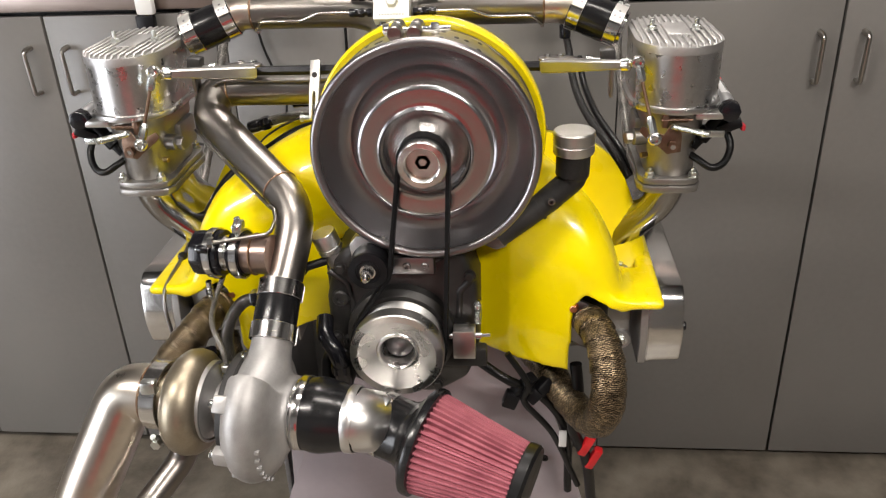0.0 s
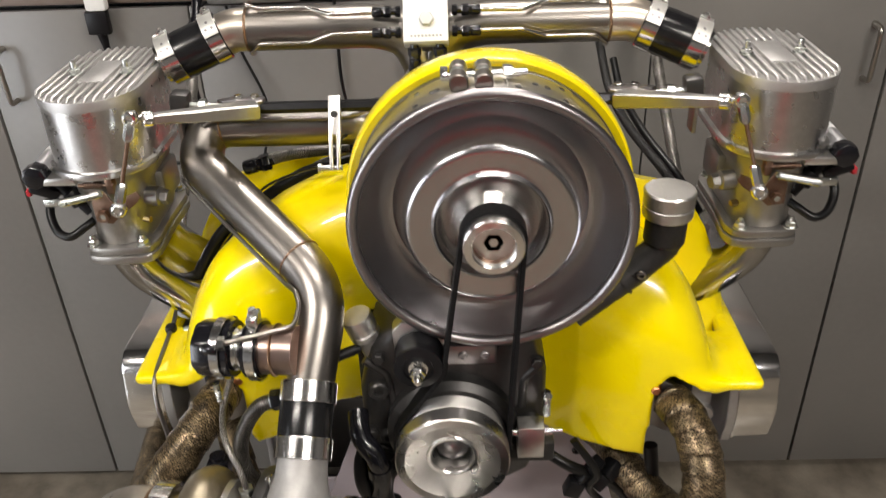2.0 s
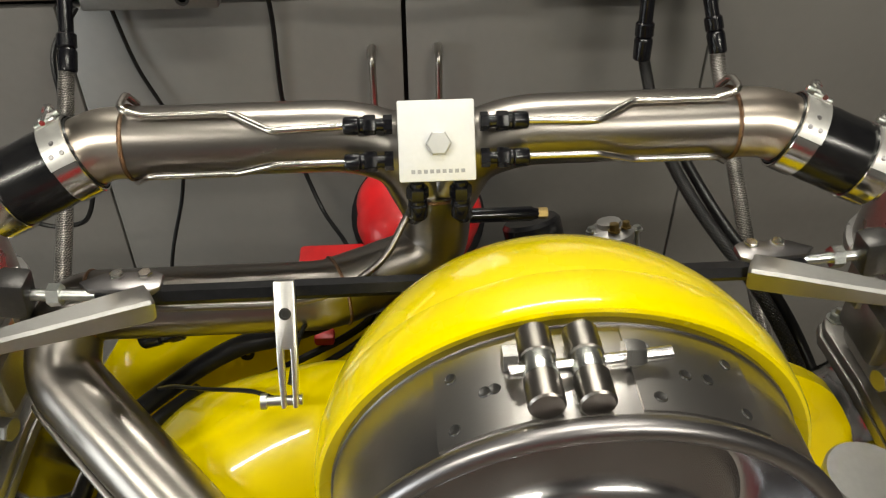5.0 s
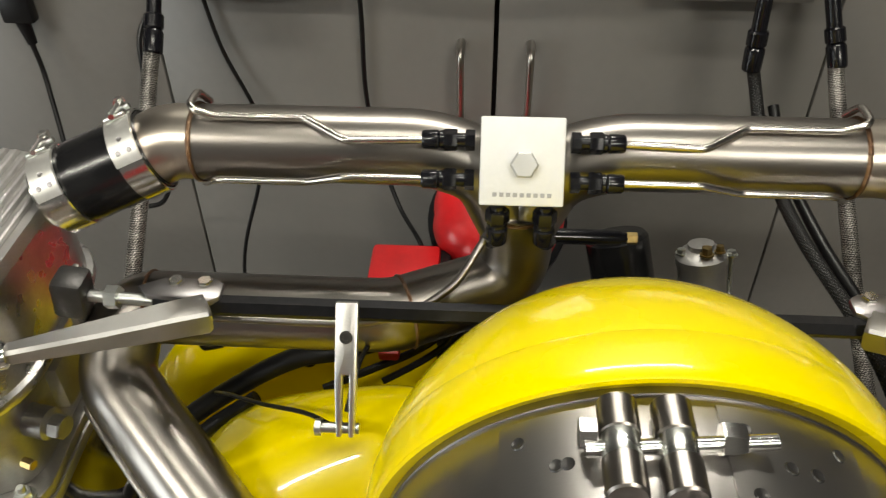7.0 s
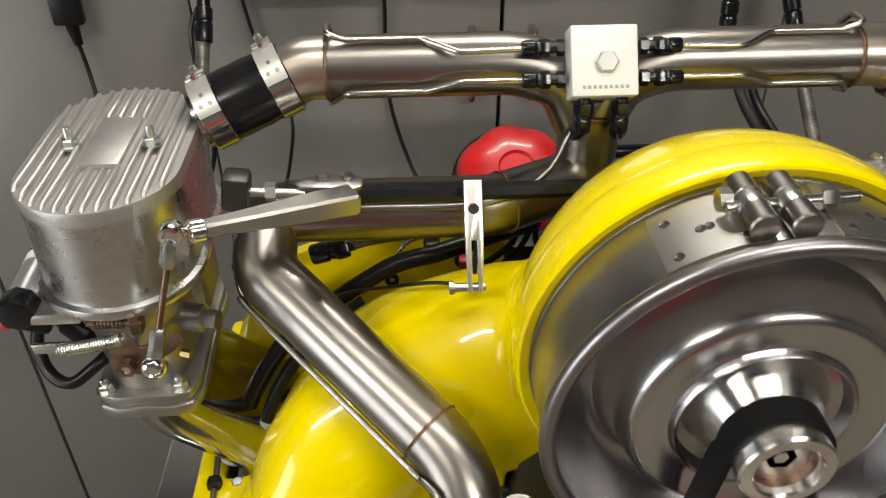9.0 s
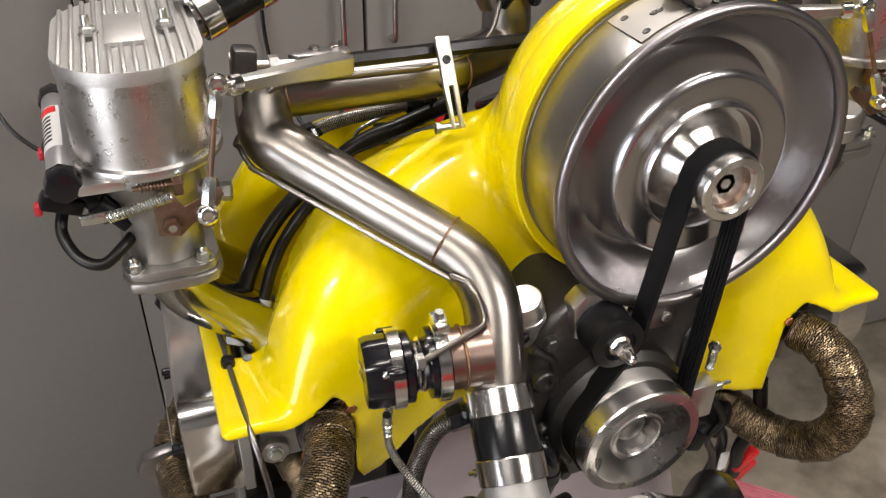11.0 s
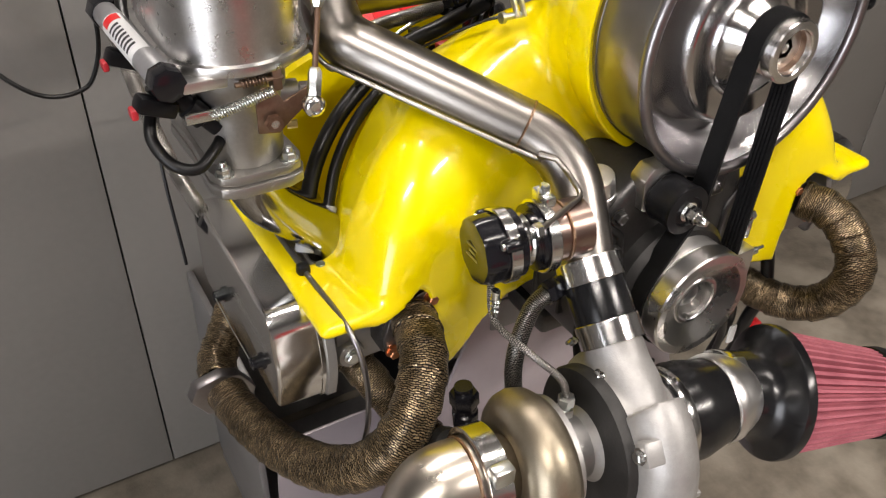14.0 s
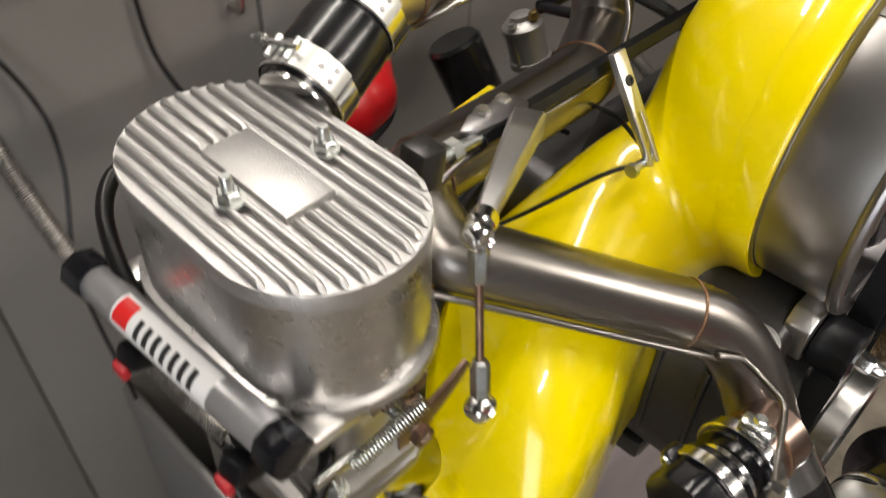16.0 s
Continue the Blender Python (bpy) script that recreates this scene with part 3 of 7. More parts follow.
# ---- engine stand ----
stand = thing("engine_stand", "lilac-grey steel engine stand with dark side panels", "engine stand", (-0.05, -0.45, 0))
part("front_plate", prism([(-0.46, 0.0), (0.35, 0.0), (0.131, 0.775), (-0.17, 0.775)], 0.006, Matrix.Translation((0, -0.60, 0)) @ pose(0, 0, 0, 90, 0, 0) @ Matrix.Translation((0, 0, 0)), 0.001), STAND, stand, "lilac-grey front plate")
for x in (-0.407, 0.19):
    part("side_panel", box((x, -0.165, 0.262), (0.012, 0.32, 0.476), 0.003), STAND_DARK, stand)
part("rear_plate", prism([(-0.40, 0.026), (0.183, 0.026), (0.170, 0.35), (-0.382, 0.35)], 0.006, Matrix.Translation((0, -0.335, 0)) @ pose(0, 0, 0, 90, 0, 0), 0.001), STAND, stand, "lilac-grey rear plate")
part("top_beam", box((-0.06, -0.40, 0.745), (0.20, 0.42, 0.05), 0.006), STAND_DARK, stand)
part("base_plate", box((-0.108, -0.30, 0.012), (0.61, 0.57, 0.024), 0.004), STAND_DARK, stand)
for z in (0.68, 0.52, 0.36):
    part("bolt", cap_screw((0.128 + (0.775 - z) * 0.215 - 0.02, -0.606, z), (0, -1, 0), 0.006, 0.004), IRON, stand)

# ---- crankcase ----
FAN_X, FAN_Z = 0.0, 1.148
CRANK = Vector((-0.046, -0.82, 0.881))
case = thing("engine_crankcase", "dark grey cast engine crankcase with ribs and bolts", "engine block", (-0.05, -0.55, 0.77))
outline = [(-0.135, 0.80), (-0.085, 0.772), (0.0, 0.772), (0.045, 0.80), (0.062, 0.86), (0.062, 0.95), (0.045, 1.0), (0.02, 1.022), (-0.10, 1.022), (-0.135, 0.99), (-0.150, 0.93), (-0.150, 0.85)]
part("case_half", prism(outline, 0.33, Matrix.Translation((0, -0.43, 0)) @ pose(0, 0, 0, 90, 0, 0), 0.012, 3), CASE, case)
part("timing_cover", lathe([(0.075, 0), (0.075, 0.02), (0.068, 0.028), (0.035, 0.028), (0.035, 0.034)], (CRANK.x, -0.755, CRANK.z), (0, -1, 0), 40), CASE, case)
part("fan_pedestal", prism([(-0.08, 1.0), (0.075, 1.0), (0.09, 1.05), (0.055, 1.10), (-0.07, 1.10), (-0.10, 1.05)], 0.165, Matrix.Translation((0, -0.52, 0)) @ pose(0, 0, 0, 90, 0, 0), 0.008, 2), CASE, case)
part("sump", box((-0.05, -0.55, 0.775), (0.17, 0.26, 0.03), 0.008), CASE, case)
for k in range(6):
    part("case_rib", box((-0.148 + 0.001 * k, -0.72 + 0.045 * k, 0.90), (0.012, 0.006, 0.13), 0.002), CASE, case)
for x, z in ((-0.125, 0.98), (-0.14, 0.87), (0.05, 0.97), (0.052, 0.84), (-0.09, 0.79), (0.0, 0.79), (-0.02, 1.005)):
    part("case_nut", bolt((x, -0.76, z), (0, -1, 0), 0.012, 0.008), CASE, case)
for pts, w in (([(-0.142, 0.975), (-0.118, 0.955), (-0.112, 0.905)], 0.005), ([(0.054, 0.965), (0.036, 0.945), (0.034, 0.905)], 0.005), ([(-0.10, 1.012), (-0.06, 0.985), (-0.01, 0.985), (0.03, 1.010)], 0.006), ([(-0.135, 0.845), (-0.105, 0.835), (-0.085, 0.80)], 0.005)):
    part("cast_rib", tube(rounded([(x, -0.759, z) for x, z in pts], 0.015), w, 10), CASE, case)
for x, z, r in ((-0.128, 0.935, 0.012), (0.046, 0.885, 0.010), (-0.122, 0.865, 0.009)):
    part("cast_boss", lathe([(r, 0), (r, 0.012), (r * 0.85, 0.014), (r * 0.5, 0.014), (r * 0.45, 0.010)], (x, -0.755, z), (0, -1, 0), 20), CASE, case)
part("end_flange", box((-0.026, -0.767, 0.990), (0.062, 0.014, 0.026), 0.003), STEEL_LIP, case)
for x in (-0.032, -0.008):
    part("button_screw", cap_screw((x, -0.774, 0.990), (0, -1, 0), 0.0055, 0.003), STEEL_LIP, case)

# oil fill with its cap on the near side of the case
fill = thing("oil_breather_cap", "machined aluminium breather cap on a short neck", "filler cap", (-0.147, -0.735, 0.985))
d = Vector((-0.30, -0.10, 0.95)).normalized()
o = Vector((-0.136, -0.741, 0.986))
part("neck", lathe([(0.013, -0.02), (0.013, 0.012), (0.016, 0.014)], o, d, 24), CAST, fill)
part("cap", lathe([(0.0165, 0.012), (0.0175, 0.014), (0.0175, 0.020), (0.0165, 0.021), (0.0175, 0.022), (0.0175, 0.040), (0.0165, 0.042), (0, 0.0425)], o, d, 32), TURNED, fill, "machined aluminium cap")
part("hose_nipple", tube(rounded([o - d * 0.0 + Vector((-0.01, -0.01, 0)), o + Vector((-0.035, -0.02, -0.004)), o + Vector((-0.05, -0.02, -0.02))], 0.01), 0.006, 10), PLASTIC, fill)

# ---- fan, belt drive ----
fan = thing("cooling_fan_ring", "spun steel fan intake ring with rolled lip and dished centre", "engine fan", (0, -0.74, 1.0))
AX = (FAN_X, 0, FAN_Z)
IN = (0, -1, 0)
lip = [(0.1385 + 0.0058 * math.cos(a), 0.774 + 0.0058 * math.sin(a)) for a in [2 * math.pi * k / 14 for k in range(14)]]
part("rolled_lip", lathe(lip + [lip[0]], AX, IN, 96, cap=False), STEEL_LIP, fan, "grey steel rolled lip")
part("dish", lathe([(0.1340, 0.772), (0.1322, 0.767), (0.1295, 0.760), (0.1255, 0.753), (0.1200, 0.743), (0.1135, 0.735), (0.1070, 0.7300), (0.1010, 0.7290), (0.0970, 0.7320), (0.0940, 0.7400), (0.0918, 0.751), (0.0898, 0.761), (0.0872, 0.768), (0.0835, 0.7715), (0.0800, 0.7720),
                    (0.0660, 0.7695), (0.0605, 0.7700), (0.0590, 0.7735), (0.0575, 0.7750), (0.0558, 0.7740), (0.0548, 0.7690), (0.0540, 0.763), (0.047, 0.760)], AX, IN, 96, cap=False), SPUN, fan)
part("side_band", lathe([(0.1385, 0.772), (0.1392, 0.770), (0.1398, 0.709), (0.1392, 0.707), (0.1375, 0.707)], AX, IN, 96, cap=False), BANDING, fan, "brushed stainless clamp band")
part("shroud_seal", lathe([(0.1395, 0.7090), (0.1410, 0.7090), (0.1410, 0.7045), (0.1395, 0.7045)], AX, IN, 96, cap=False), STEEL_LIP, fan)
for s, e in ((-34, -9), (6, 34)):
    pts = []
    sec = []
    for k in range(9):
        a = radians(s + (e - s) * k / 8)
        sec.append([(math.sin(a) * r, -y, FAN_Z + math.cos(a) * r) for r, y in ((0.1395, 0.766), (0.1412, 0.766), (0.1412, 0.714), (0.1395, 0.714))])
    strap = part("strap_plate", loft(sec), BANDING, fan)
    for deg, y in ((s + 4, 0.758), (s + 4, 0.726), (s + 11, 0.742), (e - 5, 0.758), (e - 5, 0.726), (e - 12, 0.742)):
        a = radians(deg)
        n = Vector((math.sin(a), 0, math.cos(a)))
        part("spot_weld", lathe([(0.0034, 0), (0.0029, 0.0007), (0.0016, 0.0003), (0, 0.0002)], Vector((0, -y, FAN_Z)) + n * 0.1412, n, 14), CASE, strap)
for x, name in ((-0.0300, "barrel"), (-0.0070, "barrel")):
    n = Vector((x - 0.0, 0, 0.148)).normalized()
    z = FAN_Z + 0.1460
    b = part(name, lathe([(0.0078, 0), (0.0088, 0.001), (0.0088, 0.017), (0.0078, 0.018), (0.0076, 0.018), (0.0076, 0.029), (0.0078, 0.029), (0.0088, 0.030), (0.0088, 0.046), (0.0078, 0.047)], (x, -0.720, z), IN, 24), STAINLESS, fan, "turned steel clamp barrel")
    part("collar", lathe([(0.0079, 0.0172), (0.0082, 0.0182), (0.0082, 0.0288), (0.0079, 0.0298)], (x, -0.720, z), IN, 24), ZINC, b, "bright zinc collar")
    part("foot", box((x, -0.742, FAN_Z + 0.1425), (0.012, 0.036, 0.006), 0.002), ZINC, b)
part("clamp_bolt", join(tube([(-0.045, -0.745, FAN_Z + 0.1460), (0.034, -0.737, FAN_Z + 0.1460)], 0.0035, 10), lathe([(0.007, 0), (0.007, 0.007)], (-0.047, -0.737, FAN_Z + 0.1460), (1, 0, 0), 6), lathe([(0.0075, 0), (0.0075, 0.006), (0.006, 0.010)], (0.011, -0.737, FAN_Z + 0.1460), (1, 0, 0), 6)), CHROME, fan)
part("mount_lug", prism([(0.05, 1.00), (0.085, 0.985), (0.10, 0.99), (0.10, 1.04), (0.05, 1.05)], 0.012, Matrix.Translation((0, -0.705, 0)) @ pose(0, 0, 0, 90, 0, 0), 0.003), STEEL_LIP, fan)

pulley = thing("alternator_pulley", "machined aluminium ribbed pulley with conical flange", "pulley", (0, -0.79, FAN_Z))
part("cone_flange", lathe([(0.0475, 0.755), (0.0482, 0.758), (0.0470, 0.761), (0.0335, 0.782), (0.0300, 0.783)], AX, IN, 64), LATHED, pulley, sharp=18)
ribs = [(0.027, 0.781)]
for k in range(6):
    ribs += [(0.0285, 0.783 + 0.0034 * k), (0.0262, 0.785 + 0.0034 * k)]
part("ribbed_barrel", lathe(ribs + [(0.0285, 0.802)], AX, IN, 48), BRUSHED, pulley)
part("front_flange", lathe([(0.0290, 0.800), (0.0300, 0.802), (0.0300, 0.812), (0.0285, 0.8135), (0.0222, 0.8140), (0.0208, 0.8128), (0.0200, 0.808)], AX, IN, 64, cap=False), LATHED, pulley, sharp=18)
part("bore", lathe([(0.0200, 0.808), (0.0190, 0.797), (0.0125, 0.795), (0, 0.794)], AX, IN, 64, cap=False), BROWN_STEEL, pulley, "dark brown bore")
part("centre_nut", join(lathe([(0.0115, 0.794), (0.0115, 0.801), (0.010, 0.802), (0.005, 0.802), (0.005, 0.797)], AX, IN, 6)), BRASS, pulley)

crank = thing("crank_pulley", "machined aluminium serpentine crank pulley", "pulley", CRANK)
C = (CRANK.x, 0, CRANK.z)
part("hub_floor", lathe([(0.0226, 0.780), (0.0226, 0.786), (0, 0.7862)], C, IN, 40), IRON, crank)
part("hub_bolt", lathe([(0.0200, 0.784), (0.0198, 0.792), (0.0180, 0.799), (0.0140, 0.8040), (0.0080, 0.8070), (0, 0.808)], C, IN, 40), STEEL_LIP, crank)
prof = [(0.058, 0.775), (0.0618, 0.776)]
for k in range(6):
    prof += [(0.0618, 0.780 + 0.0036 * k), (0.0590, 0.7818 + 0.0036 * k)]
part("ribbed_rim", lathe(prof + [(0.0622, 0.803)], C, IN, 72, cap=False), BRUSHED, crank)
part("face", lathe([(0.0622, 0.803), (0.0636, 0.805), (0.0636, 0.823), (0.0622, 0.825), (0.0530, 0.825), (0.0515, 0.8244), (0.0310, 0.8150), (0.0295, 0.8147), (0.0280, 0.8160), (0.0250, 0.8160), (0.0235, 0.8145), (0.0225, 0.785)], C, IN, 80, cap=False), FACED, crank, sharp=18)

IDLER = Vector((-0.079, -0.80, 0.998))
idler = thing("belt_tensioner", "black idler wheel on an aluminium bracket", "belt tensioner", IDLER)
part("wheel", lathe([(0.020, 0.770), (0.0255, 0.772), (0.0262, 0.775), (0.0250, 0.778), (0.0250, 0.798), (0.0262, 0.800), (0.0258, 0.804), (0.0165, 0.8055), (0.0150, 0.803), (0.0125, 0.803)], (IDLER.x, 0, IDLER.z), IN, 48), PLASTIC, idler)
part("centre_nut", join(lathe([(0.0105, 0.803), (0.0105, 0.8055)], (IDLER.x, 0, IDLER.z), IN, 24), lathe([(0.0085, 0.8055), (0.0085, 0.816), (0.0075, 0.818)], (IDLER.x, 0, IDLER.z), IN, 6), lathe([(0.0062, 0.818), (0.0055, 0.825), (0.003, 0.829), (0, 0.8295)], (IDLER.x, 0, IDLER.z), IN, 16)), CHROME, idler)
part("arm", prism([(-0.108, 1.020), (-0.098, 1.032), (-0.062, 1.032), (-0.050, 1.022), (-0.050, 1.0), (-0.08, 0.975), (-0.105, 0.985)], 0.022, Matrix.Translation((0, -0.748, 0)) @ pose(0, 0, 0, 90, 0, 0), 0.002), BRUSHED, idler)


def belt_loop(w0, w1, inner, outer):
    """A loop round the two pulleys, pressed in by the idler from outside, between two depths from the pitch line."""
    pts = []
    ra, rc, ri, th = 0.0290, 0.0625, 0.0262, 0.0042
    a, c, i = Vector((FAN_X, FAN_Z)), Vector((CRANK.x, CRANK.z)), Vector((IDLER.x, IDLER.z))
    for k in range(13):
        ang = radians(-12 + 196 * k / 12)
        pts.append(a + Vector((math.cos(ang), math.sin(ang))) * ra)
    for k in range(9):
        ang = radians(8 - 40 * k / 8)
        pts.append(i + Vector((math.cos(ang), math.sin(ang))) * (ri + th))
    for k in range(17):
        ang = radians(146 + 222 * k / 16)
        pts.append(c + Vector((math.cos(ang), math.sin(ang))) * rc)
    n = len(pts)
    sec = []
    for k in range(n):
        t = (pts[(k + 1) % n] - pts[k - 1]).normalized()
        out = Vector((t.y, -t.x))
        i, o = pts[k] + out * inner, pts[k] + out * outer
        sec.append([(i.x, w0, i.y), (o.x, w0, o.y), (o.x, w1, o.y), (i.x, w1, i.y)])
    return loft(sec + [sec[0]], cap=False)


belt = thing("drive_belt", "black ribbed serpentine belt round the pulleys", "belt", (CRANK.x, -0.79, CRANK.z))
part("belt_back", belt_loop(-0.802, -0.779, 0.0008, 0.0042), BELT, belt)
for k in range(5):
    part("belt_rib", belt_loop(-0.8010 + 0.0043 * k, -0.7985 + 0.0043 * k, -0.0008, 0.0009), BELT, belt)

# ---- yellow cooling shroud ----
shroud = thing("cooling_shroud", "glossy yellow fibreglass engine cooling shroud", "engine shroud", (-0.055, -0.62, 0.82))


HOUSING = [(-0.710, 0.1490), (-0.702, 0.1500), (-0.685, 0.1502), (-0.668, 0.1485), (-0.648, 0.1425), (-0.628, 0.1330), (-0.608, 0.1200), (-0.590, 0.104), (-0.577, 0.090), (-0.570, 0.06), (-0.567, 0.03), (-0.5665, 0.0)]


RIDGE = [(0.0, 1.16), (0.04, 1.158), (0.085, 1.148), (0.115, 1.133), (0.135, 1.124), (0.165, 1.111), (0.20, 1.096), (0.235, 1.076), (0.262, 1.055), (0.285, 1.024), (0.300, 0.994), (0.312, 0.963), (0.320, 0.934), (0.326, 0.900), (0.335, 0.840), (0.345, 0.78), (0.40, 0.75)]
FRONT = [(0.0, -0.668), (0.09, -0.670), (0.13, -0.675), (0.17, -0.688), (0.21, -0.703), (0.26, -0.713), (0.31, -0.717), (0.40, -0.717)]
BACK = [(0.0, -0.60), (0.10, -0.57), (0.20, -0.545), (0.26, -0.55), (0.30, -0.56), (0.40, -0.56)]
LOW = [(0.0, 0.98), (0.088, 0.98), (0.0885, 0.846), (0.14, 0.841), (0.175, 0.831), (0.20, 0.817), (0.2185, 0.807), (0.240, 0.803), (0.246, 0.815), (0.2485, 0.89), (0.254, 0.915), (0.264, 0.927), (0.275, 0.925), (0.295, 0.914), (0.315, 0.904), (0.335, 0.896), (0.40, 0.89)]
LOW_FAR = [(0.0, 0.98), (0.108, 0.98), (0.1085, 0.812), (0.246, 0.800)] + LOW[-8:]
SLOPE = [(0.0, 0.35), (0.10, 0.30), (0.15, 0.14), (0.2, 0.10), (0.28, 0.06), (0.33, 0.0), (0.40, 0.0)]


def blend(a, b, k):
    """The smaller of two fields, with a fillet of about k between them."""
    h = np.maximum(k - np.abs(a - b), 0) / k
    return np.minimum(a, b) - h * h * k / 4


def table(rows, at, w=0.0):
    xs, ys = zip(*rows)
    if not w:
        return np.interp(at, xs, ys)
    return sum(np.interp(at + d * w, xs, ys) * k for d, k in ((-2, 1), (-1, 3), (0, 4), (1, 3), (2, 1))) / 12


def skin(field, origin, step):
    """A quad mesh on the zero level of a sampled field: one vertex to each cell that the surface crosses."""
    inside = field < 0
    corners = [(i, j, k) for i in (0, 1) for j in (0, 1) for k in (0, 1)]
    nx, ny, nz = (d - 1 for d in field.shape)

    def shifted(f, c):
        return f[c[0]:c[0] + nx, c[1]:c[1] + ny, c[2]:c[2] + nz]
    count = sum(shifted(inside, c).astype(np.int8) for c in corners)
    cells = np.argwhere((count > 0) & (count < 8))
    index = -np.ones((nx, ny, nz), dtype=np.int64)
    index[tuple(cells.T)] = np.arange(len(cells))
    vals = {c: field[cells[:, 0] + c[0], cells[:, 1] + c[1], cells[:, 2] + c[2]] for c in corners}
    total, hits = np.zeros((len(cells), 3)), np.zeros(len(cells))
    for a in corners:
        for ax in range(3):
            if a[ax] == 0:
                b = tuple(1 if q == ax else a[q] for q in range(3))
                cross = (vals[a] < 0) != (vals[b] < 0)
                t = np.where(cross, vals[a] / np.where(cross, vals[a] - vals[b], 1), 0)
                p = np.tile(np.array(a, float), (len(cells), 1))
                p[:, ax] += t
                total += p * cross[:, None]
                hits += cross
    verts = (cells + total / hits[:, None]) * step + np.array(origin)
    faces = []
    for ax in range(3):
        u, v = [q for q in range(3) if q != ax]
        one = [slice(None)] * 3
        two = [slice(None)] * 3
        one[ax], two[ax] = slice(0, -1), slice(1, None)
        lo, hi = inside[tuple(one)], inside[tuple(two)]
        e = np.argwhere(lo != hi)
        e = e[(e[:, u] > 0) & (e[:, v] > 0) & (e[:, u] < field.shape[u] - 1) & (e[:, v] < field.shape[v] - 1)]
        du, dv = np.eye(3, dtype=int)[u], np.eye(3, dtype=int)[v]
        quad = np.stack([index[tuple((e - du * p - dv * q).T)] for p, q in ((0, 0), (1, 0), (1, 1), (0, 1))], 1)
        faces.append(quad)
    return verts, np.concatenate(faces)


def shroud_field(xs, ys, zs, side, shift):
    """One half of the shroud: fan housing, hump over the cylinders, flange beside the head, all in one moulding."""
    x, y, z = np.meshgrid(xs, ys, zs, indexing="ij", sparse=True)
    s = (x + 0.0565) * side
    yy = y - shift * np.clip((s - 0.06) / 0.10, 0, 1)
    at = s + 0.30 * np.maximum(yy + 0.64, 0) * np.clip((s - 0.15) / 0.1, 0, 1)
    front = table(FRONT, s, 0.008)
    r = 0.105 - 0.045 * np.clip((s - 0.22) / 0.10, 0, 1)
    rz = r * 1.2
    top = table(RIDGE, at, 0.010) - table(SLOPE, s, 0.008) * np.maximum(yy - front - r, 0)
    q = np.sqrt((np.maximum(front + r - yy, 0) / r) ** 2 + (np.maximum(z - top + rz, 0) / rz) ** 2)
    hump = (q - 1) * r
    back = yy - table(BACK, s, 0.008)
    hump = -blend(-hump, -back, 0.025)
    house = np.sqrt((x - FAN_X) ** 2 + (z - FAN_Z) ** 2) - table(HOUSING, y, 0.006)
    house = np.maximum(house, y + 0.5665)
    body = blend(hump, house, 0.034)
    body = np.maximum(body, np.minimum(table(FRONT, s, 0.008), -0.7045) - yy)
    body = np.maximum(body, np.minimum(-0.7035 - y, 0.157 - np.sqrt((x - FAN_X) ** 2 + (z - FAN_Z) ** 2)))
    steep = np.sqrt(sum(g * g for g in np.gradient(body, xs[1] - xs[0])))
    body = body / np.maximum(steep, 0.3)
    body = np.maximum(body, -body - 0.009)
    qx, qy, qz = np.abs(s - 0.322) - 0.0435, np.abs(yy + 0.5535) - 0.1585, np.abs(z - 0.9150) - 0.001
    plate = np.sqrt(np.maximum(qx, 0) ** 2 + np.maximum(qy, 0) ** 2 + np.maximum(qz, 0) ** 2) + np.minimum(np.maximum(qx, np.maximum(qy, qz)), 0) - 0.0065
    plate = np.maximum(plate, np.minimum(0.3445 - s, yy + 0.615))
    body = blend(body, plate, 0.018)
    return np.maximum(body, table(LOW if side < 0 else LOW_FAR, s) - z)


def shroud_mesh():
    step = 0.0034
    zs = np.arange(0.790, 1.312, step)
    ys = np.arange(-0.765, -0.375, step)
    xs = np.arange(-0.445, 0.327, step)
    near = shroud_field(xs, ys, zs, -1, 0.0)
    far = shroud_field(xs, ys, zs, 1, -0.030)
    field = np.where((xs < -0.0565)[:, None, None], near, far)
    for ax in range(3):
        edge = [slice(None)] * 3
        for end in (0, -1):
            edge[ax] = end
            field[tuple(edge)] = 0.01
    verts, faces = skin(field, (xs[0], ys[0], zs[0]), step)
    me = bpy.data.meshes.new("moulding")
    me.from_pydata(verts.tolist(), [], faces.tolist())
    bm = bmesh.new()
    bm.from_mesh(me)
    bpy.data.meshes.remove(me)
    for _ in range(4):
        bmesh.ops.smooth_vert(bm, verts=bm.verts, factor=0.5, use_axis_x=True, use_axis_y=True, use_axis_z=True)
    bmesh.ops.recalc_face_normals(bm, faces=bm.faces)
    return bm


part("moulding", shroud_mesh(), YELLOW, shroud, sharp=60)
part("fan_housing_rim", lathe([(0.1405, 0.7045), (0.1478, 0.7090), (0.1498, 0.7082), (0.1508, 0.7060), (0.1512, 0.7000), (0.1512, 0.690), (0.1506, 0.680), (0.1475, 0.674)], AX, IN, 128, cap=False), YELLOW, shroud)


def rear_panel(side, shift, rows):
    """The upright yellow sheet that closes the shroud behind the hoses, with a turned lip."""
    cols = []
    for k in range(25):
        s = 0.07 + 0.295 * k / 24
        ztop = float(table(rows, s))
        y = -0.455 + shift - 0.02 * (k / 24) ** 2
        x = -0.0565 + side * s
        cols.append([(x, y + 0.02, ztop + 0.002), (x, y + 0.004, ztop + 0.004), (x, y, ztop - 0.004), (x, y - 0.004, ztop - 0.07 * (1 - k / 30)), (x, y - 0.03, 0.905), (x, y - 0.035, 0.90)])
    bm = loft(cols, cap=False, closed=False)
    bmesh.ops.solidify(bm, geom=bm.faces[:], thickness=0.003)
    return bm


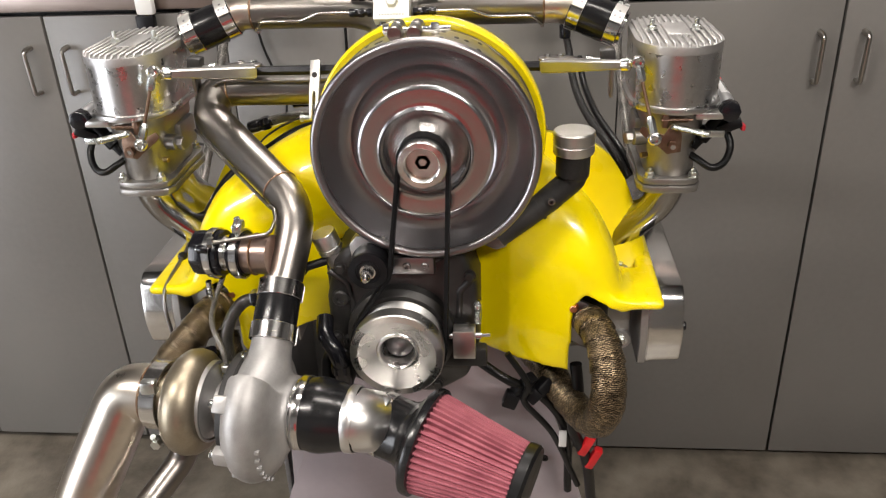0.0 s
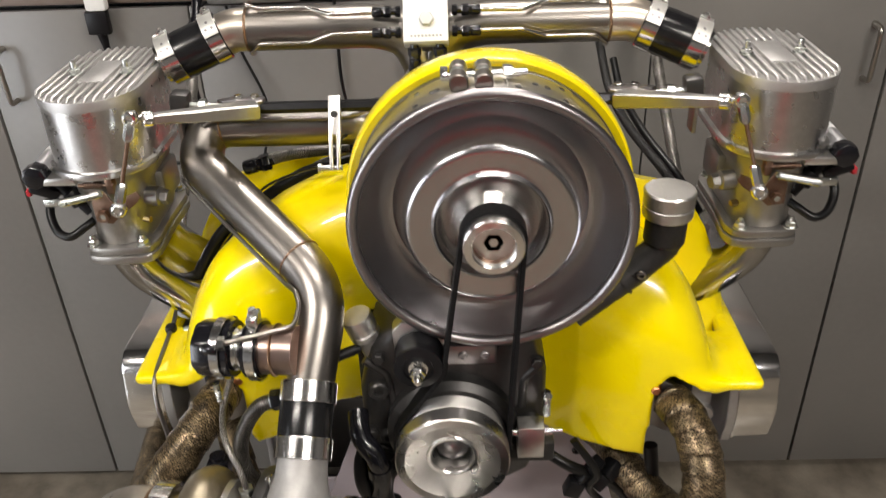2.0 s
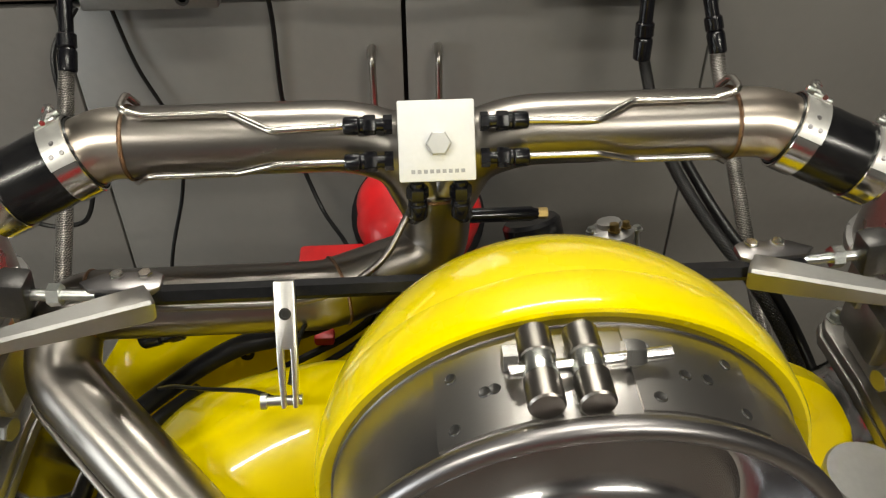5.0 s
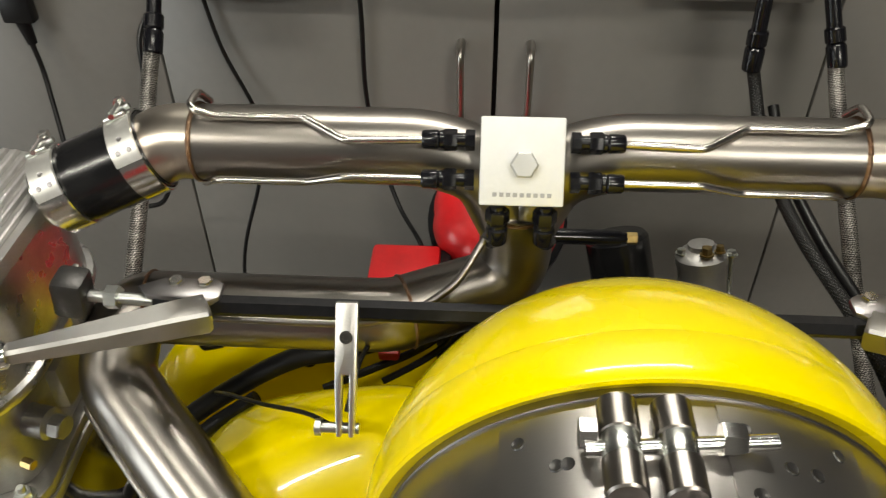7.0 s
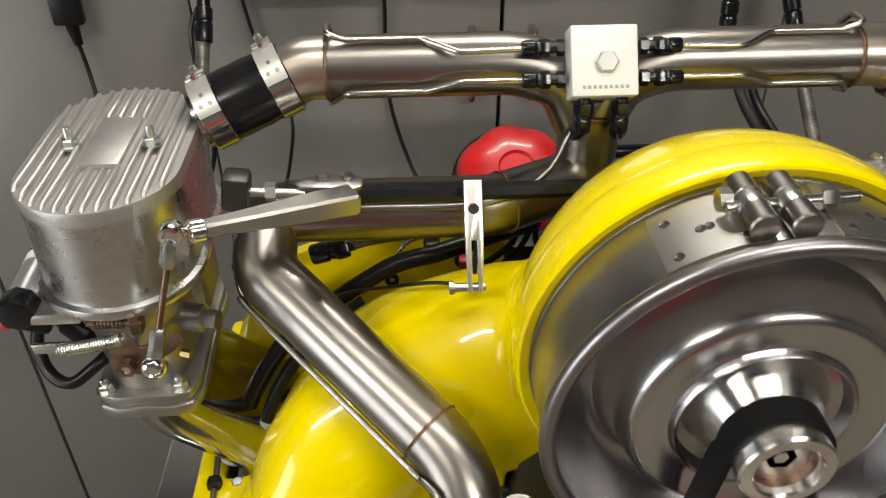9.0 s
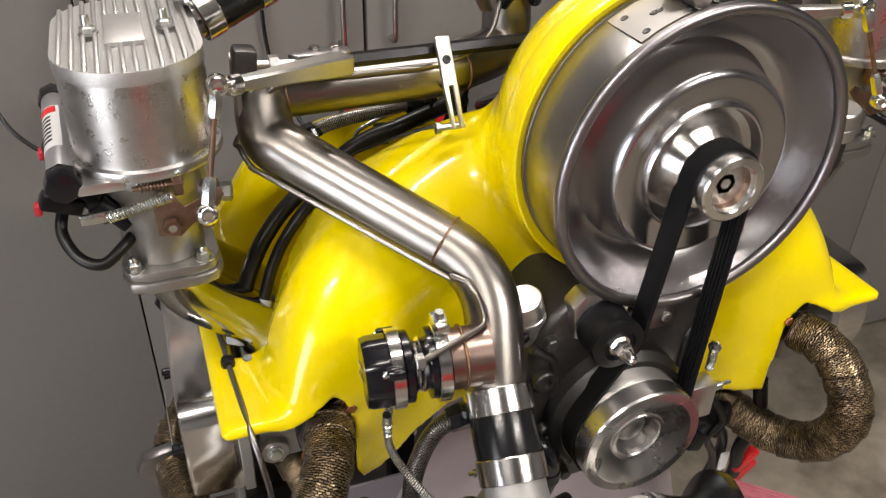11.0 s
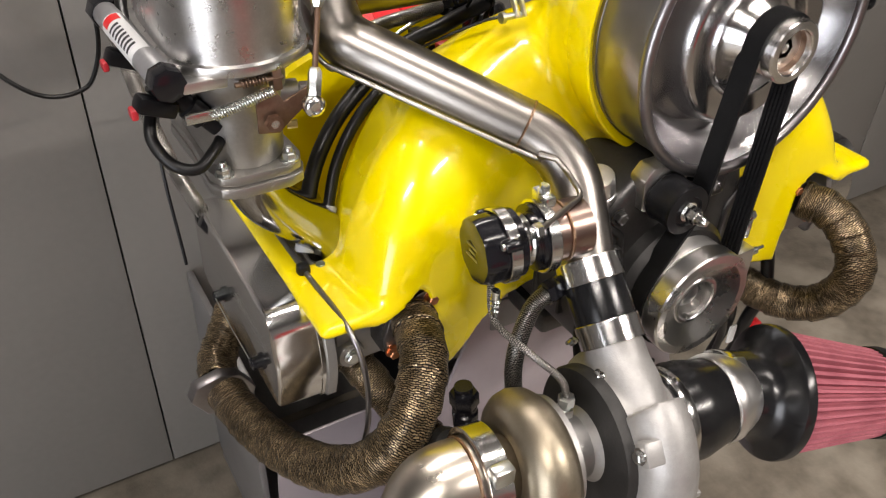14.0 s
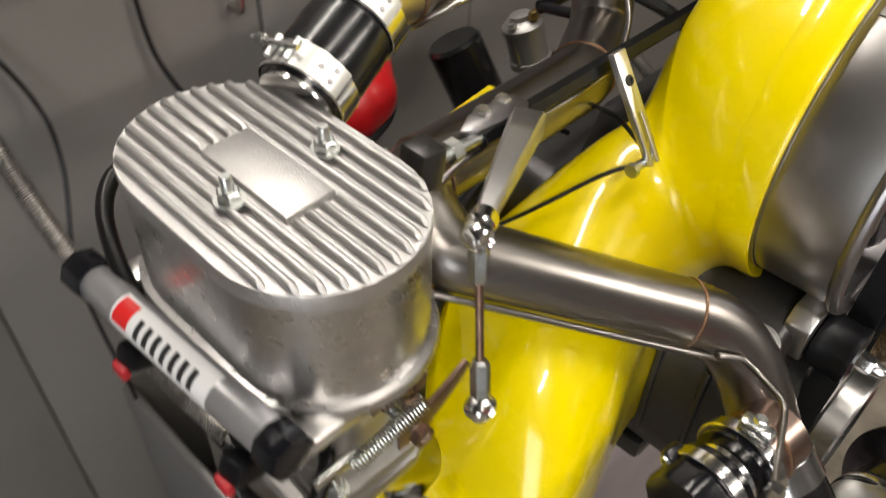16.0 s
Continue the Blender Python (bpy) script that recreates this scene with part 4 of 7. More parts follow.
part("rear_panel", rear_panel(-1, 0.0, [(0.07, 1.10), (0.2, 1.085), (0.29, 1.055), (0.335, 0.99), (0.365, 0.918)]), YELLOW, shroud)
part("rear_panel", rear_panel(1, -0.12, [(0.07, 1.10), (0.2, 1.105), (0.27, 1.092), (0.30, 1.075), (0.325, 1.04), (0.345, 0.99), (0.365, 0.92)]), YELLOW, shroud)
for x, y, z in ((-0.30, -0.462, 1.0), (-0.17, -0.458, 1.05), (-0.24, -0.46, 1.03)):
    part("grommet", lathe([(0.007, 0), (0.007, 0.003), (0.003, 0.003), (0.003, 0.0)], (x, y - 0.003, z), (0, -1, 0.2), 16), RUBBER, shroud)

# ---- carburettor sides: built for the near bank, mirrored for the far one ----


def carburettor(group):
    """Throttle body on its flange, with the twin intake runners, the oval air cleaner, rail and linkage."""
    cx, cy = -0.443, -0.558
    # intake manifold
    man = thing("intake_manifold", "polished aluminium twin-runner intake manifold", "intake manifold", (-0.39, -0.58, 0.91), group)
    line = spline([(-0.441, -0.558, 1.040), (-0.440, -0.558, 1.022), (-0.428, -0.557, 0.998), (-0.405, -0.553, 0.973), (-0.381, -0.549, 0.950), (-0.367, -0.546, 0.930), (-0.362, -0.546, 0.905)], 7)
    rows = []
    for k, p in enumerate(line):
        d = (line[min(k + 1, len(line) - 1)] - line[max(k - 1, 0)]).normalized()
        w = Vector((0, 1, 0)).cross(d).normalized()
        f = k / (len(line) - 1)
        r, apart, waist = 0.0275 - 0.004 * math.sin(math.pi * f), 0.046, 0.10 + 0.42 * f ** 1.5
        row = []
        for s in range(48):
            a = 2 * math.pi * s / 48
            y = math.sin(a) * (r + apart)
            e = max(0.0, abs(y) - apart) / r
            half = r * math.sqrt(max(0.0, 1 - e * e)) * (1 - waist * math.exp(-(y / 0.022) ** 2))
            row.append(p + w * (half if math.cos(a) >= 0 else -half) + Vector((0, y, 0)))
        rows.append(row)
    part("runner", loft(rows), RUNNER, man, "twin polished runners cast as one")
    for y1 in (-0.592, -0.500):
        part("port_flange", box((-0.364, y1 - 0.004, 0.906), (0.058, 0.070, 0.010), 0.004), CAST, man)
        for dy in (-0.032, 0.032):
            part("port_nut", bolt((-0.380, y1 + dy - 0.004, 0.911), (0, 0, 1), 0.010, 0.006), ZINC, man)
    pts = [(0.044, 0.062), (0.038, 0.078), (0.024, 0.084), (-0.024, 0.084), (-0.038, 0.078), (-0.044, 0.062), (-0.042, 0.0), (-0.044, -0.062), (-0.038, -0.078), (-0.024, -0.084), (0.024, -0.084), (0.038, -0.078), (0.044, -0.062), (0.042, 0.0)]
    part("carburettor_flange", prism(pts, 0.011, Matrix.Translation((cx + 0.002, cy, 1.034)), 0.002), CARB, man)
    # throttle body
    carb = thing("carburettor", "cast aluminium twin-choke throttle body", "carburettor", (cx, cy, 1.06), group)
    part("base_flange", prism([(x * 0.97, y * 0.97) for x, y in pts], 0.010, Matrix.Translation((cx + 0.002, cy, 1.0455)), 0.002), CARB, carb)
    sec = []
    for z, w, l in ((1.055, 0.068, 0.144), (1.060, 0.070, 0.150), (1.100, 0.072, 0.152), (1.118, 0.074, 0.156), (1.124, 0.082, 0.166), (1.148, 0.084, 0.170), (1.151, 0.082, 0.168)):
        sec.append([(cx + x, cy + y, z) for x, y in stadium(w, l, 10)])
    part("body", loft(sec), CARB, carb)
    for dy in (-0.072, 0.072):
        for dx in (-0.030, 0.030):
            part("flange_nut", bolt((cx + dx, cy + dy, 1.0555), (0, 0, 1), 0.011, 0.008, True, 0.005), ZINC, carb)
    part("fuel_inlet", join(lathe([(0.012, 0), (0.012, 0.018), (0.008, 0.02), (0.008, 0.03)], (cx + 0.035, cy - 0.04, 1.105), (1, -0.2, 0), 20), hexbar((cx + 0.055, cy - 0.045, 1.105), (cx + 0.064, cy - 0.047, 1.105), 0.009)), CARB, carb)
    part("brass_jet", hexbar((cx + 0.034, cy - 0.062, 1.085), (cx + 0.043, cy - 0.065, 1.085), 0.004), BRASS, carb)
    part("side_cover", box((cx + 0.036, cy + 0.02, 1.10), (0.022, 0.06, 0.045), 0.006), CARB, carb)
    # throttle shaft and levers on the front
    sh = Vector((-0.435, -0.645, 1.113))
    part("throttle_shaft", tube([sh + Vector((0, 0.03, 0)), sh + Vector((0, -0.022, 0))], 0.004, 12), ZINC, carb)
    part("shaft_nut", join(lathe([(0.0075, 0), (0.0075, 0.006), (0.004, 0.006), (0.004, 0.003)], sh + Vector((0, -0.017, 0)), IN, 6)), BROWN_STEEL, carb)
    part("throttle_lever", prism([(-0.012, -0.010), (0.006, -0.013), (0.016, -0.004), (0.038, 0.012), (0.045, 0.020), (0.041, 0.027), (0.030, 0.022), (0.012, 0.014), (0.004, 0.028), (-0.006, 0.030), (-0.012, 0.014)], 0.0025, Matrix.Translation((sh.x, sh.y - 0.012, sh.z)) @ pose(0, 0, 0, 90, 0, 0), 0.0006), BROWN_STEEL, carb, "brown plated throttle lever")
    part("stop_bracket", box((-0.425, -0.648, 1.146), (0.008, 0.012, 0.022), 0.001), BROWN_STEEL, carb)
    helix = []
    a, b = Vector((-0.482, -0.660, 1.128)), Vector((-0.432, -0.664, 1.141))
    d = (b - a).normalized()
    u = d.orthogonal().normalized()
    v = d.cross(u)
    for k in range(24 * 12 + 1):
        ang = k * 2 * math.pi / 12
        helix.append(a + (b - a) * (k / 288) + (u * math.cos(ang) + v * math.sin(ang)) * 0.0040)
    part("return_spring", tube(helix, 0.00075, 5), ZINC, carb, "coiled return spring")
    part("spring_arm", box((-0.488, -0.655, 1.127), (0.03, 0.004, 0.009), 0.001), ZINC, carb)
    screw = [Vector((-0.455 + 0.022 * k / 80, -0.652, 1.146)) + Vector((0, math.cos(k * 0.63), math.sin(k * 0.63))) * 0.0035 for k in range(81)]
    part("idle_screw", join(tube(screw, 0.0008, 5), tube([(-0.46, -0.652, 1.146), (-0.42, -0.652, 1.146)], 0.0022, 8)), BROWN_STEEL, carb)
    # air cleaner
    ac = thing("air_cleaner", "finned cast aluminium lid on an oval spun aluminium air cleaner", "air cleaner", (cx, cy, 1.155), group)
    sec = []
    for z, w, l in ((1.154, 0.118, 0.196), (1.1545, 0.125, 0.203), (1.158, 0.127, 0.205), (1.162, 0.125, 0.203), (1.163, 0.116, 0.194), (1.20, 0.116, 0.193), (1.232, 0.115, 0.192)):
        sec.append([(cx + x, cy + y, z) for x, y in stadium(w, l, 16)])
    part("body", loft(sec), MOTTLED, ac, "polished oval body with rolled base")
    sec = []
    for z, w, l in ((1.232, 0.1165, 0.193), (1.241, 0.1175, 0.194), (1.2435, 0.1165, 0.193), (1.2435, 0.110, 0.187)):
        sec.append([(cx + x, cy + y, z) for x, y in stadium(w, l, 16)])
    lid = part("lid", loft(sec), LID, ac, "sand-cast lid")
    for k in range(12):
        x = -0.0505 + 0.00918 * k
        half = 0.0965 - 0.0585 + math.sqrt(max(0, 0.0575 ** 2 - x * x))
        runs = [(-half, half)]
        if abs(x) < 0.019:
            runs = [(-half, -0.0365), (0.0365, half)]
        for a, b in runs:
            if b - a > 0.01:
                part("fin", prism([(a, 0), (a + 0.004, 0.0050), (b - 0.004, 0.0050), (b, 0)], 0.0036, Matrix.Translation((cx + x + 0.0018, cy, 1.2432)) @ Matrix(((0, 0, -1, 0), (1, 0, 0, 0), (0, 1, 0, 0), (0, 0, 0, 1))), 0.0009, 1), LID, lid)
    part("badge_pad", box((cx - 0.001, cy, 1.2443), (0.031, 0.074, 0.0066), 0.0008), LID, lid)
    for dx in (-0.030, 0.030):
        part("stud", join(bolt((cx + 0.002 + dx, cy - 0.007, 1.2465), (0, 0, 1), 0.011, 0.007, True, 0.009)), ZINC, ac)
    # fuel rail
    rail = thing("fuel_rail", "grey anodised fuel rail with a white and red label", "fuel rail", (-0.513, -0.55, 1.14), group)
    r0, r1 = Vector((-0.5095, -0.646, 1.155)), Vector((-0.519, -0.462, 1.154))
    d = (r1 - r0).normalized()
    part("rail_tube", lathe([(0.0105, 0.010), (0.0115, 0.012), (0.0115, 0.172), (0.0105, 0.174)], r0, d, 28), GREYTUBE, rail)
    part("end_cap", lathe([(0.0105, -0.006), (0.0135, -0.005), (0.0142, -0.003), (0.0142, 0.012), (0.0135, 0.013)], r0, d, 8), BLACK, rail, "black hex end cap")
    part("end_cap", lathe([(0.0135, 0.172), (0.0142, 0.174), (0.0142, 0.190), (0.0105, 0.192)], r0, d, 8), BLACK, rail, "black hex end cap")
    out = Vector((-0.80, 0, 0.60))
    out = (out - d * out.dot(d)).normalized()
    side = d.cross(out)

    def sleeve(h0, h1, a0, a1, r):
        rows = []
        for k in range(3):
            h = h0 + (h1 - h0) * k / 2
            row = [r0 + d * h + (out * math.cos(radians(a0 + (a1 - a0) * j / 10)) + side * math.sin(radians(a0 + (a1 - a0) * j / 10))) * r for j in range(11)]
            rows.append(row)
        return loft(rows, cap=False, closed=False)
    lab = part("label", sleeve(0.052, 0.140, -75, 75, 0.01175), LABEL, rail, "white paper label")
    part("red_mark", sleeve(0.124, 0.138, -20, 62, 0.01195), LABEL_RED, lab)
    for k in range(7):
        h = 0.064 + 0.0082 * k
        part("lettering_bar", sleeve(h, h + 0.0042, -22, 38, 0.01195), INK, lab)
    for y in (-0.612, -0.508):
        q = Vector((-0.513, y, 1.145))
        inj = part("injector", join(lathe([(0.011, 0), (0.011, 0.012), (0.009, 0.014), (0.009, 0.032), (0.011, 0.034), (0.011, 0.05), (0.007, 0.052), (0.007, 0.066)], q, Vector((0.62, -0.10, -0.72)), 18)), PLASTIC, rail, "black fuel injector")
        part("plug", join(box(q + Vector((-0.004, -0.008, -0.018)), (0.034, 0.018, 0.015), 0.004, pose(0, 0, 0, 0, 25, 8).to_3x3())), PLASTIC, inj)
        part("clip", box(q + Vector((-0.022, -0.009, -0.020)), (0.006, 0.013, 0.009), 0.002), RED_CLIP, inj, "red locking clip")
    part("bracket", box((-0.487, -0.640, 1.150), (0.045, 0.022, 0.010), 0.002), BRUSHED, rail)
    part("bracket", box((-0.49, -0.48, 1.150), (0.05, 0.02, 0.010), 0.002), BRUSHED, rail)
    wire = thing("injector_wire_loop", "black rubber vacuum hose looping to the carburettor base", "hose", (-0.5, -0.63, 1.08), group)
    part("hose", tube(spline([(-0.518, -0.60, 1.115), (-0.524, -0.612, 1.094), (-0.514, -0.628, 1.076), (-0.496, -0.636, 1.071), (-0.478, -0.628, 1.080), (-0.468, -0.618, 1.085)], 6), 0.0052, 10), RUBBER, wire)
    # lever from the cross bar, ball joint, drop link
    link = thing("throttle_linkage_arm", "polished aluminium throttle arm with ball-jointed drop link", "throttle linkage", (-0.32, -0.61, 1.19), group)
    a, b = Vector((-0.262, -0.585, 1.205)), Vector((-0.366, -0.640, 1.219))
    d = (b - a).normalized()
    up = Vector((0, 0, 1))
    up = (up - d * up.dot(d)).normalized()
    sd = d.cross(up)
    sec = []
    for t, h, w in ((0, 0.0075, 0.010), (0.02, 0.009, 0.011), (0.25, 0.0086, 0.010), (0.6, 0.0070, 0.008), (0.97, 0.0056, 0.0055), (1, 0.0045, 0.004)):
        p = a + (b - a) * t
        c = 0.002
        sec.append([p + sd * x + up * z for x, z in ((-w + c, -h), (w - c, -h), (w, -h + c), (w, h - c), (w - c, h), (-w + c, h), (-w, h - c), (-w, -h + c))])
    part("arm", loft(sec), SATIN, link)
    part("bar_clamp", prism([(-0.312, -0.571), (-0.304, -0.579), (-0.262, -0.583), (-0.256, -0.579), (-0.256, -0.566), (-0.262, -0.562), (-0.296, -0.562)], 0.005, Matrix.Translation((0, 0, 1.2085)), 0.001), STEEL_LIP, link)
    for x in (-0.287, -0.268):
        part("clamp_bolt", bolt((x, -0.567, 1.211), (0, 0, 1), 0.009, 0.006), CHROME, link)
    ball = Vector((-0.383, -0.652, 1.225))
    part("ball_stud", join(tube([b, ball], 0.0035, 10), lathe([(0.0060, -0.004), (0.0088, -0.002), (0.0088, 0.007), (0.0070, 0.009), (0.0045, 0.010)], b + d * 0.001, d, 20)), CHROME, link)
    part("upper_joint", join(lathe([(0.0075, -0.006), (0.0085, -0.004), (0.0085, 0.004), (0.0075, 0.006), (0.005, 0.0065), (0.004, 0.005), (0, 0.0045)], ball, IN, 20)), CHROME, link)
    low = Vector((-0.407, -0.683, 1.131))
    v = (low - ball).normalized()
    part("upper_socket", lathe([(0.0052, 0.004), (0.0058, 0.008), (0.0058, 0.022), (0.004, 0.026)], ball, v, 6), ZINC, link)
    part("rod", tube([ball + v * 0.02, low - v * 0.02], 0.0024, 10), BROWN_STEEL, link)
    part("lower_socket", lathe([(0.004, 0.0), (0.0058, 0.004), (0.0058, 0.022), (0.005, 0.026)], low - v * 0.03, v, 6), ZINC, link)
    part("lower_joint", lathe([(0.0075, -0.006), (0.009, -0.004), (0.009, 0.004), (0.0075, 0.006), (0.005, 0.007), (0.004, 0.005), (0, 0.0045)], low, IN, 20), CHROME, link)
    part("pivot_block", box((-0.352, -0.578, 1.212), (0.021, 0.022, 0.030), 0.004, pose(0, 0, 0, 0, 8, 0).to_3x3()), CASE, link)
    part("pivot_stud", join(tube([(-0.345, -0.578, 1.210), (-0.300, -0.577, 1.206)], 0.004, 10), lathe([(0.008, 0), (0.008, 0.008)], (-0.330, -0.578, 1.209), (1, 0, 0), 6)), ZINC, link)
    part("pivot_bracket", prism([(-0.012, 0), (0.012, 0), (0.012, 0.06), (-0.012, 0.05)], 0.005, Matrix.Translation((-0.362, -0.565, 1.155)) @ pose(0, 0, 0, 90, 0, 90), 0.001), CARB, link)


def cylinder_bank(group):
    """Head, valve cover and exhaust flange of one bank."""
    # head, valve cover, port
    head = thing("cylinder_head", "cast aluminium finned cylinder head", "cylinder head", (-0.34, -0.55, 0.80), group)
    part("casting", box((-0.345, -0.548, 0.852), (0.095, 0.225, 0.085), 0.008), CAST, head)
    for k in range(7):
        part("fin", box((-0.285 + 0.010 * k, -0.55, 0.850), (0.003, 0.235, 0.10), 0.001), CAST, head)
    part("barrel_cover", box((-0.215, -0.55, 0.87), (0.13, 0.215, 0.09), 0.01), IRON, head)
    part("bolt_lug", lathe([(0.016, -0.030), (0.016, 0.0), (0.014, 0.003)], (-0.378, -0.664, 0.828), IN, 24), CAST, head)
    part("lower_nut", bolt((-0.378, -0.667, 0.828), IN, 0.012, 0.006), ZINC, head)
    vc = thing("valve_cover", "polished aluminium valve cover with socket bolts", "valve cover", (-0.43, -0.55, 0.79), group)
    # outline towards the outside: rounded shoulder, bowed front wall
    ring = [Vector((y, z)) for y, z in ((-0.440, 0.916), (-0.632, 0.916))]
    ring += [Vector((-0.646 - 0.030 * math.sin(a), 0.886 + 0.030 * math.cos(a))) for a in [radians(7 * k) for k in range(2, 12)]]
    ring += [Vector((-0.6775 - 0.0065 * math.sin(math.pi * k / 8), 0.879 - 0.072 * k / 8)) for k in range(9)]
    ring += [Vector((-0.667 - 0.0105 * math.cos(a), 0.807 - 0.011 * math.sin(a))) for a in [radians(18 * k) for k in range(1, 6)]]
    ring += [Vector((-0.430, 0.796)), Vector((-0.418, 0.806)), Vector((-0.418, 0.904))]
    heart = Vector((-0.548, 0.856))

    def outline(grow):
        return [(p.x + grow * (1 if p.x > heart.x else -1), p.y + grow * (1 if p.y > heart.y else -1)) for p in ring]
    sec = []
    for x, grow in ((-0.412, 0.0), (-0.4595, -0.001), (-0.4622, -0.0016), (-0.4634, -0.003), (-0.4638, -0.005)):
        sec.append([(x, y, z) for y, z in outline(grow)])
    part("body", loft(sec), COVER, vc)
    for x, w, g in ((-0.4165, 0.004, 0.0012), (-0.4075, 0.011, 0.0030)):
        part("gasket_rim", loft([[(x + dx * w / 2, y, z) for y, z in outline(g - (0.001 if abs(dx) == 1 else 0))] for dx in (1, 0.8, -0.8, -1)]), COVER if w < 0.005 else CAST, vc)
    for y in (-0.635, -0.513):
        part("cover_bolt", join(lathe([(0.009, 0), (0.009, 0.003)], (-0.4635, y, 0.834), (-1, 0, 0), 16), lathe([(0.0065, 0.003), (0.0065, 0.012), (0.0055, 0.013), (0.003, 0.013), (0.003, 0.009)], (-0.4635, y, 0.834), (-1, 0, 0), 12)), BLACK, vc)
    part("safety_wire", tube([(-0.4755, -0.635, 0.836), (-0.4765, -0.574, 0.838), (-0.4755, -0.513, 0.836)], 0.0006, 6), ZINC, vc)
    flange = thing("exhaust_port_flange", "dark steel exhaust flange with copper nuts", "flange", (-0.33, -0.70, 0.87), group)
    part("plate", prism([(-0.352, 0.842), (-0.325, 0.835), (-0.300, 0.85), (-0.290, 0.91), (-0.298, 0.918), (-0.318, 0.914), (-0.348, 0.895), (-0.357, 0.87)], 0.010, Matrix.Translation((0, -0.692, 0)) @ pose(0, 0, 0, 90, 0, 0), 0.003), STEEL_LIP, flange)
    part("port", box((-0.325, -0.675, 0.872), (0.06, 0.035, 0.07), 0.008), IRON, flange)
    for x, z in ((-0.305, 0.906), (-0.349, 0.852)):
        part("copper_nut", bolt((x, -0.702, z), IN, 0.0100, 0.009), COPPER, flange)


carburettor("turbocharger side bank")
cylinder_bank("turbocharger side bank")
MIRRORED = Matrix.Translation((MIRROR_X, 0, 0)) @ Matrix.Diagonal((-1, 1, 1, 1))
XF[0] = MIRRORED @ Matrix.Translation((0, 0.006, 0))
carburettor("oil filler side bank")
XF[0] = MIRRORED @ Matrix.Translation((0, -0.032, 0))
cylinder_bank("oil filler side bank")
XF[0] = Matrix.Identity(4)

# ---- throttle cross bar with its white bell crank ----
bar = thing("throttle_cross_bar", "black hexagonal throttle cross bar", "throttle linkage", (-0.06, -0.577, 1.2))
part("hex_bar", hexbar((-0.30, -0.577, 1.204), (0.19, -0.577, 1.204), 0.0070), BARBLACK, bar)
crankarm = part("bell_crank", prism([(-0.0070, 0.012), (0.0070, 0.012), (0.0070, -0.040), (0.0056, -0.074), (0.0022, -0.074), (0.0022, -0.034), (-0.0022, -0.034), (-0.0022, -0.074), (-0.0056, -0.074), (-0.0070, -0.040)], 0.006,
                                     Matrix.Translation((-0.172, -0.590, 1.208)) @ pose(0, 0, 0, 90 - 34, 0, 0), 0.001), BRUSHED, bar, "slotted aluminium bell crank")
part("socket_screw", cap_screw((-0.172, -0.6006, 1.2032), (0, -0.83, 0.56), 0.0042, 0.0012), IRON, crankarm)
part("cable_pin", join(tube([(-0.190, -0.628, 1.149), (-0.164, -0.628, 1.149)], 0.0035, 10), lathe([(0.0055, 0), (0.0055, 0.004)], (-0.192, -0.628, 1.149), (1, 0, 0), 12)), ZINC, crankarm)
part("cable", tube(spline([(-0.172, -0.622, 1.158), (-0.168, -0.590, 1.168), (-0.160, -0.545, 1.152), (-0.15, -0.50, 1.11)], 6), 0.0018, 6), RUBBER, crankarm)

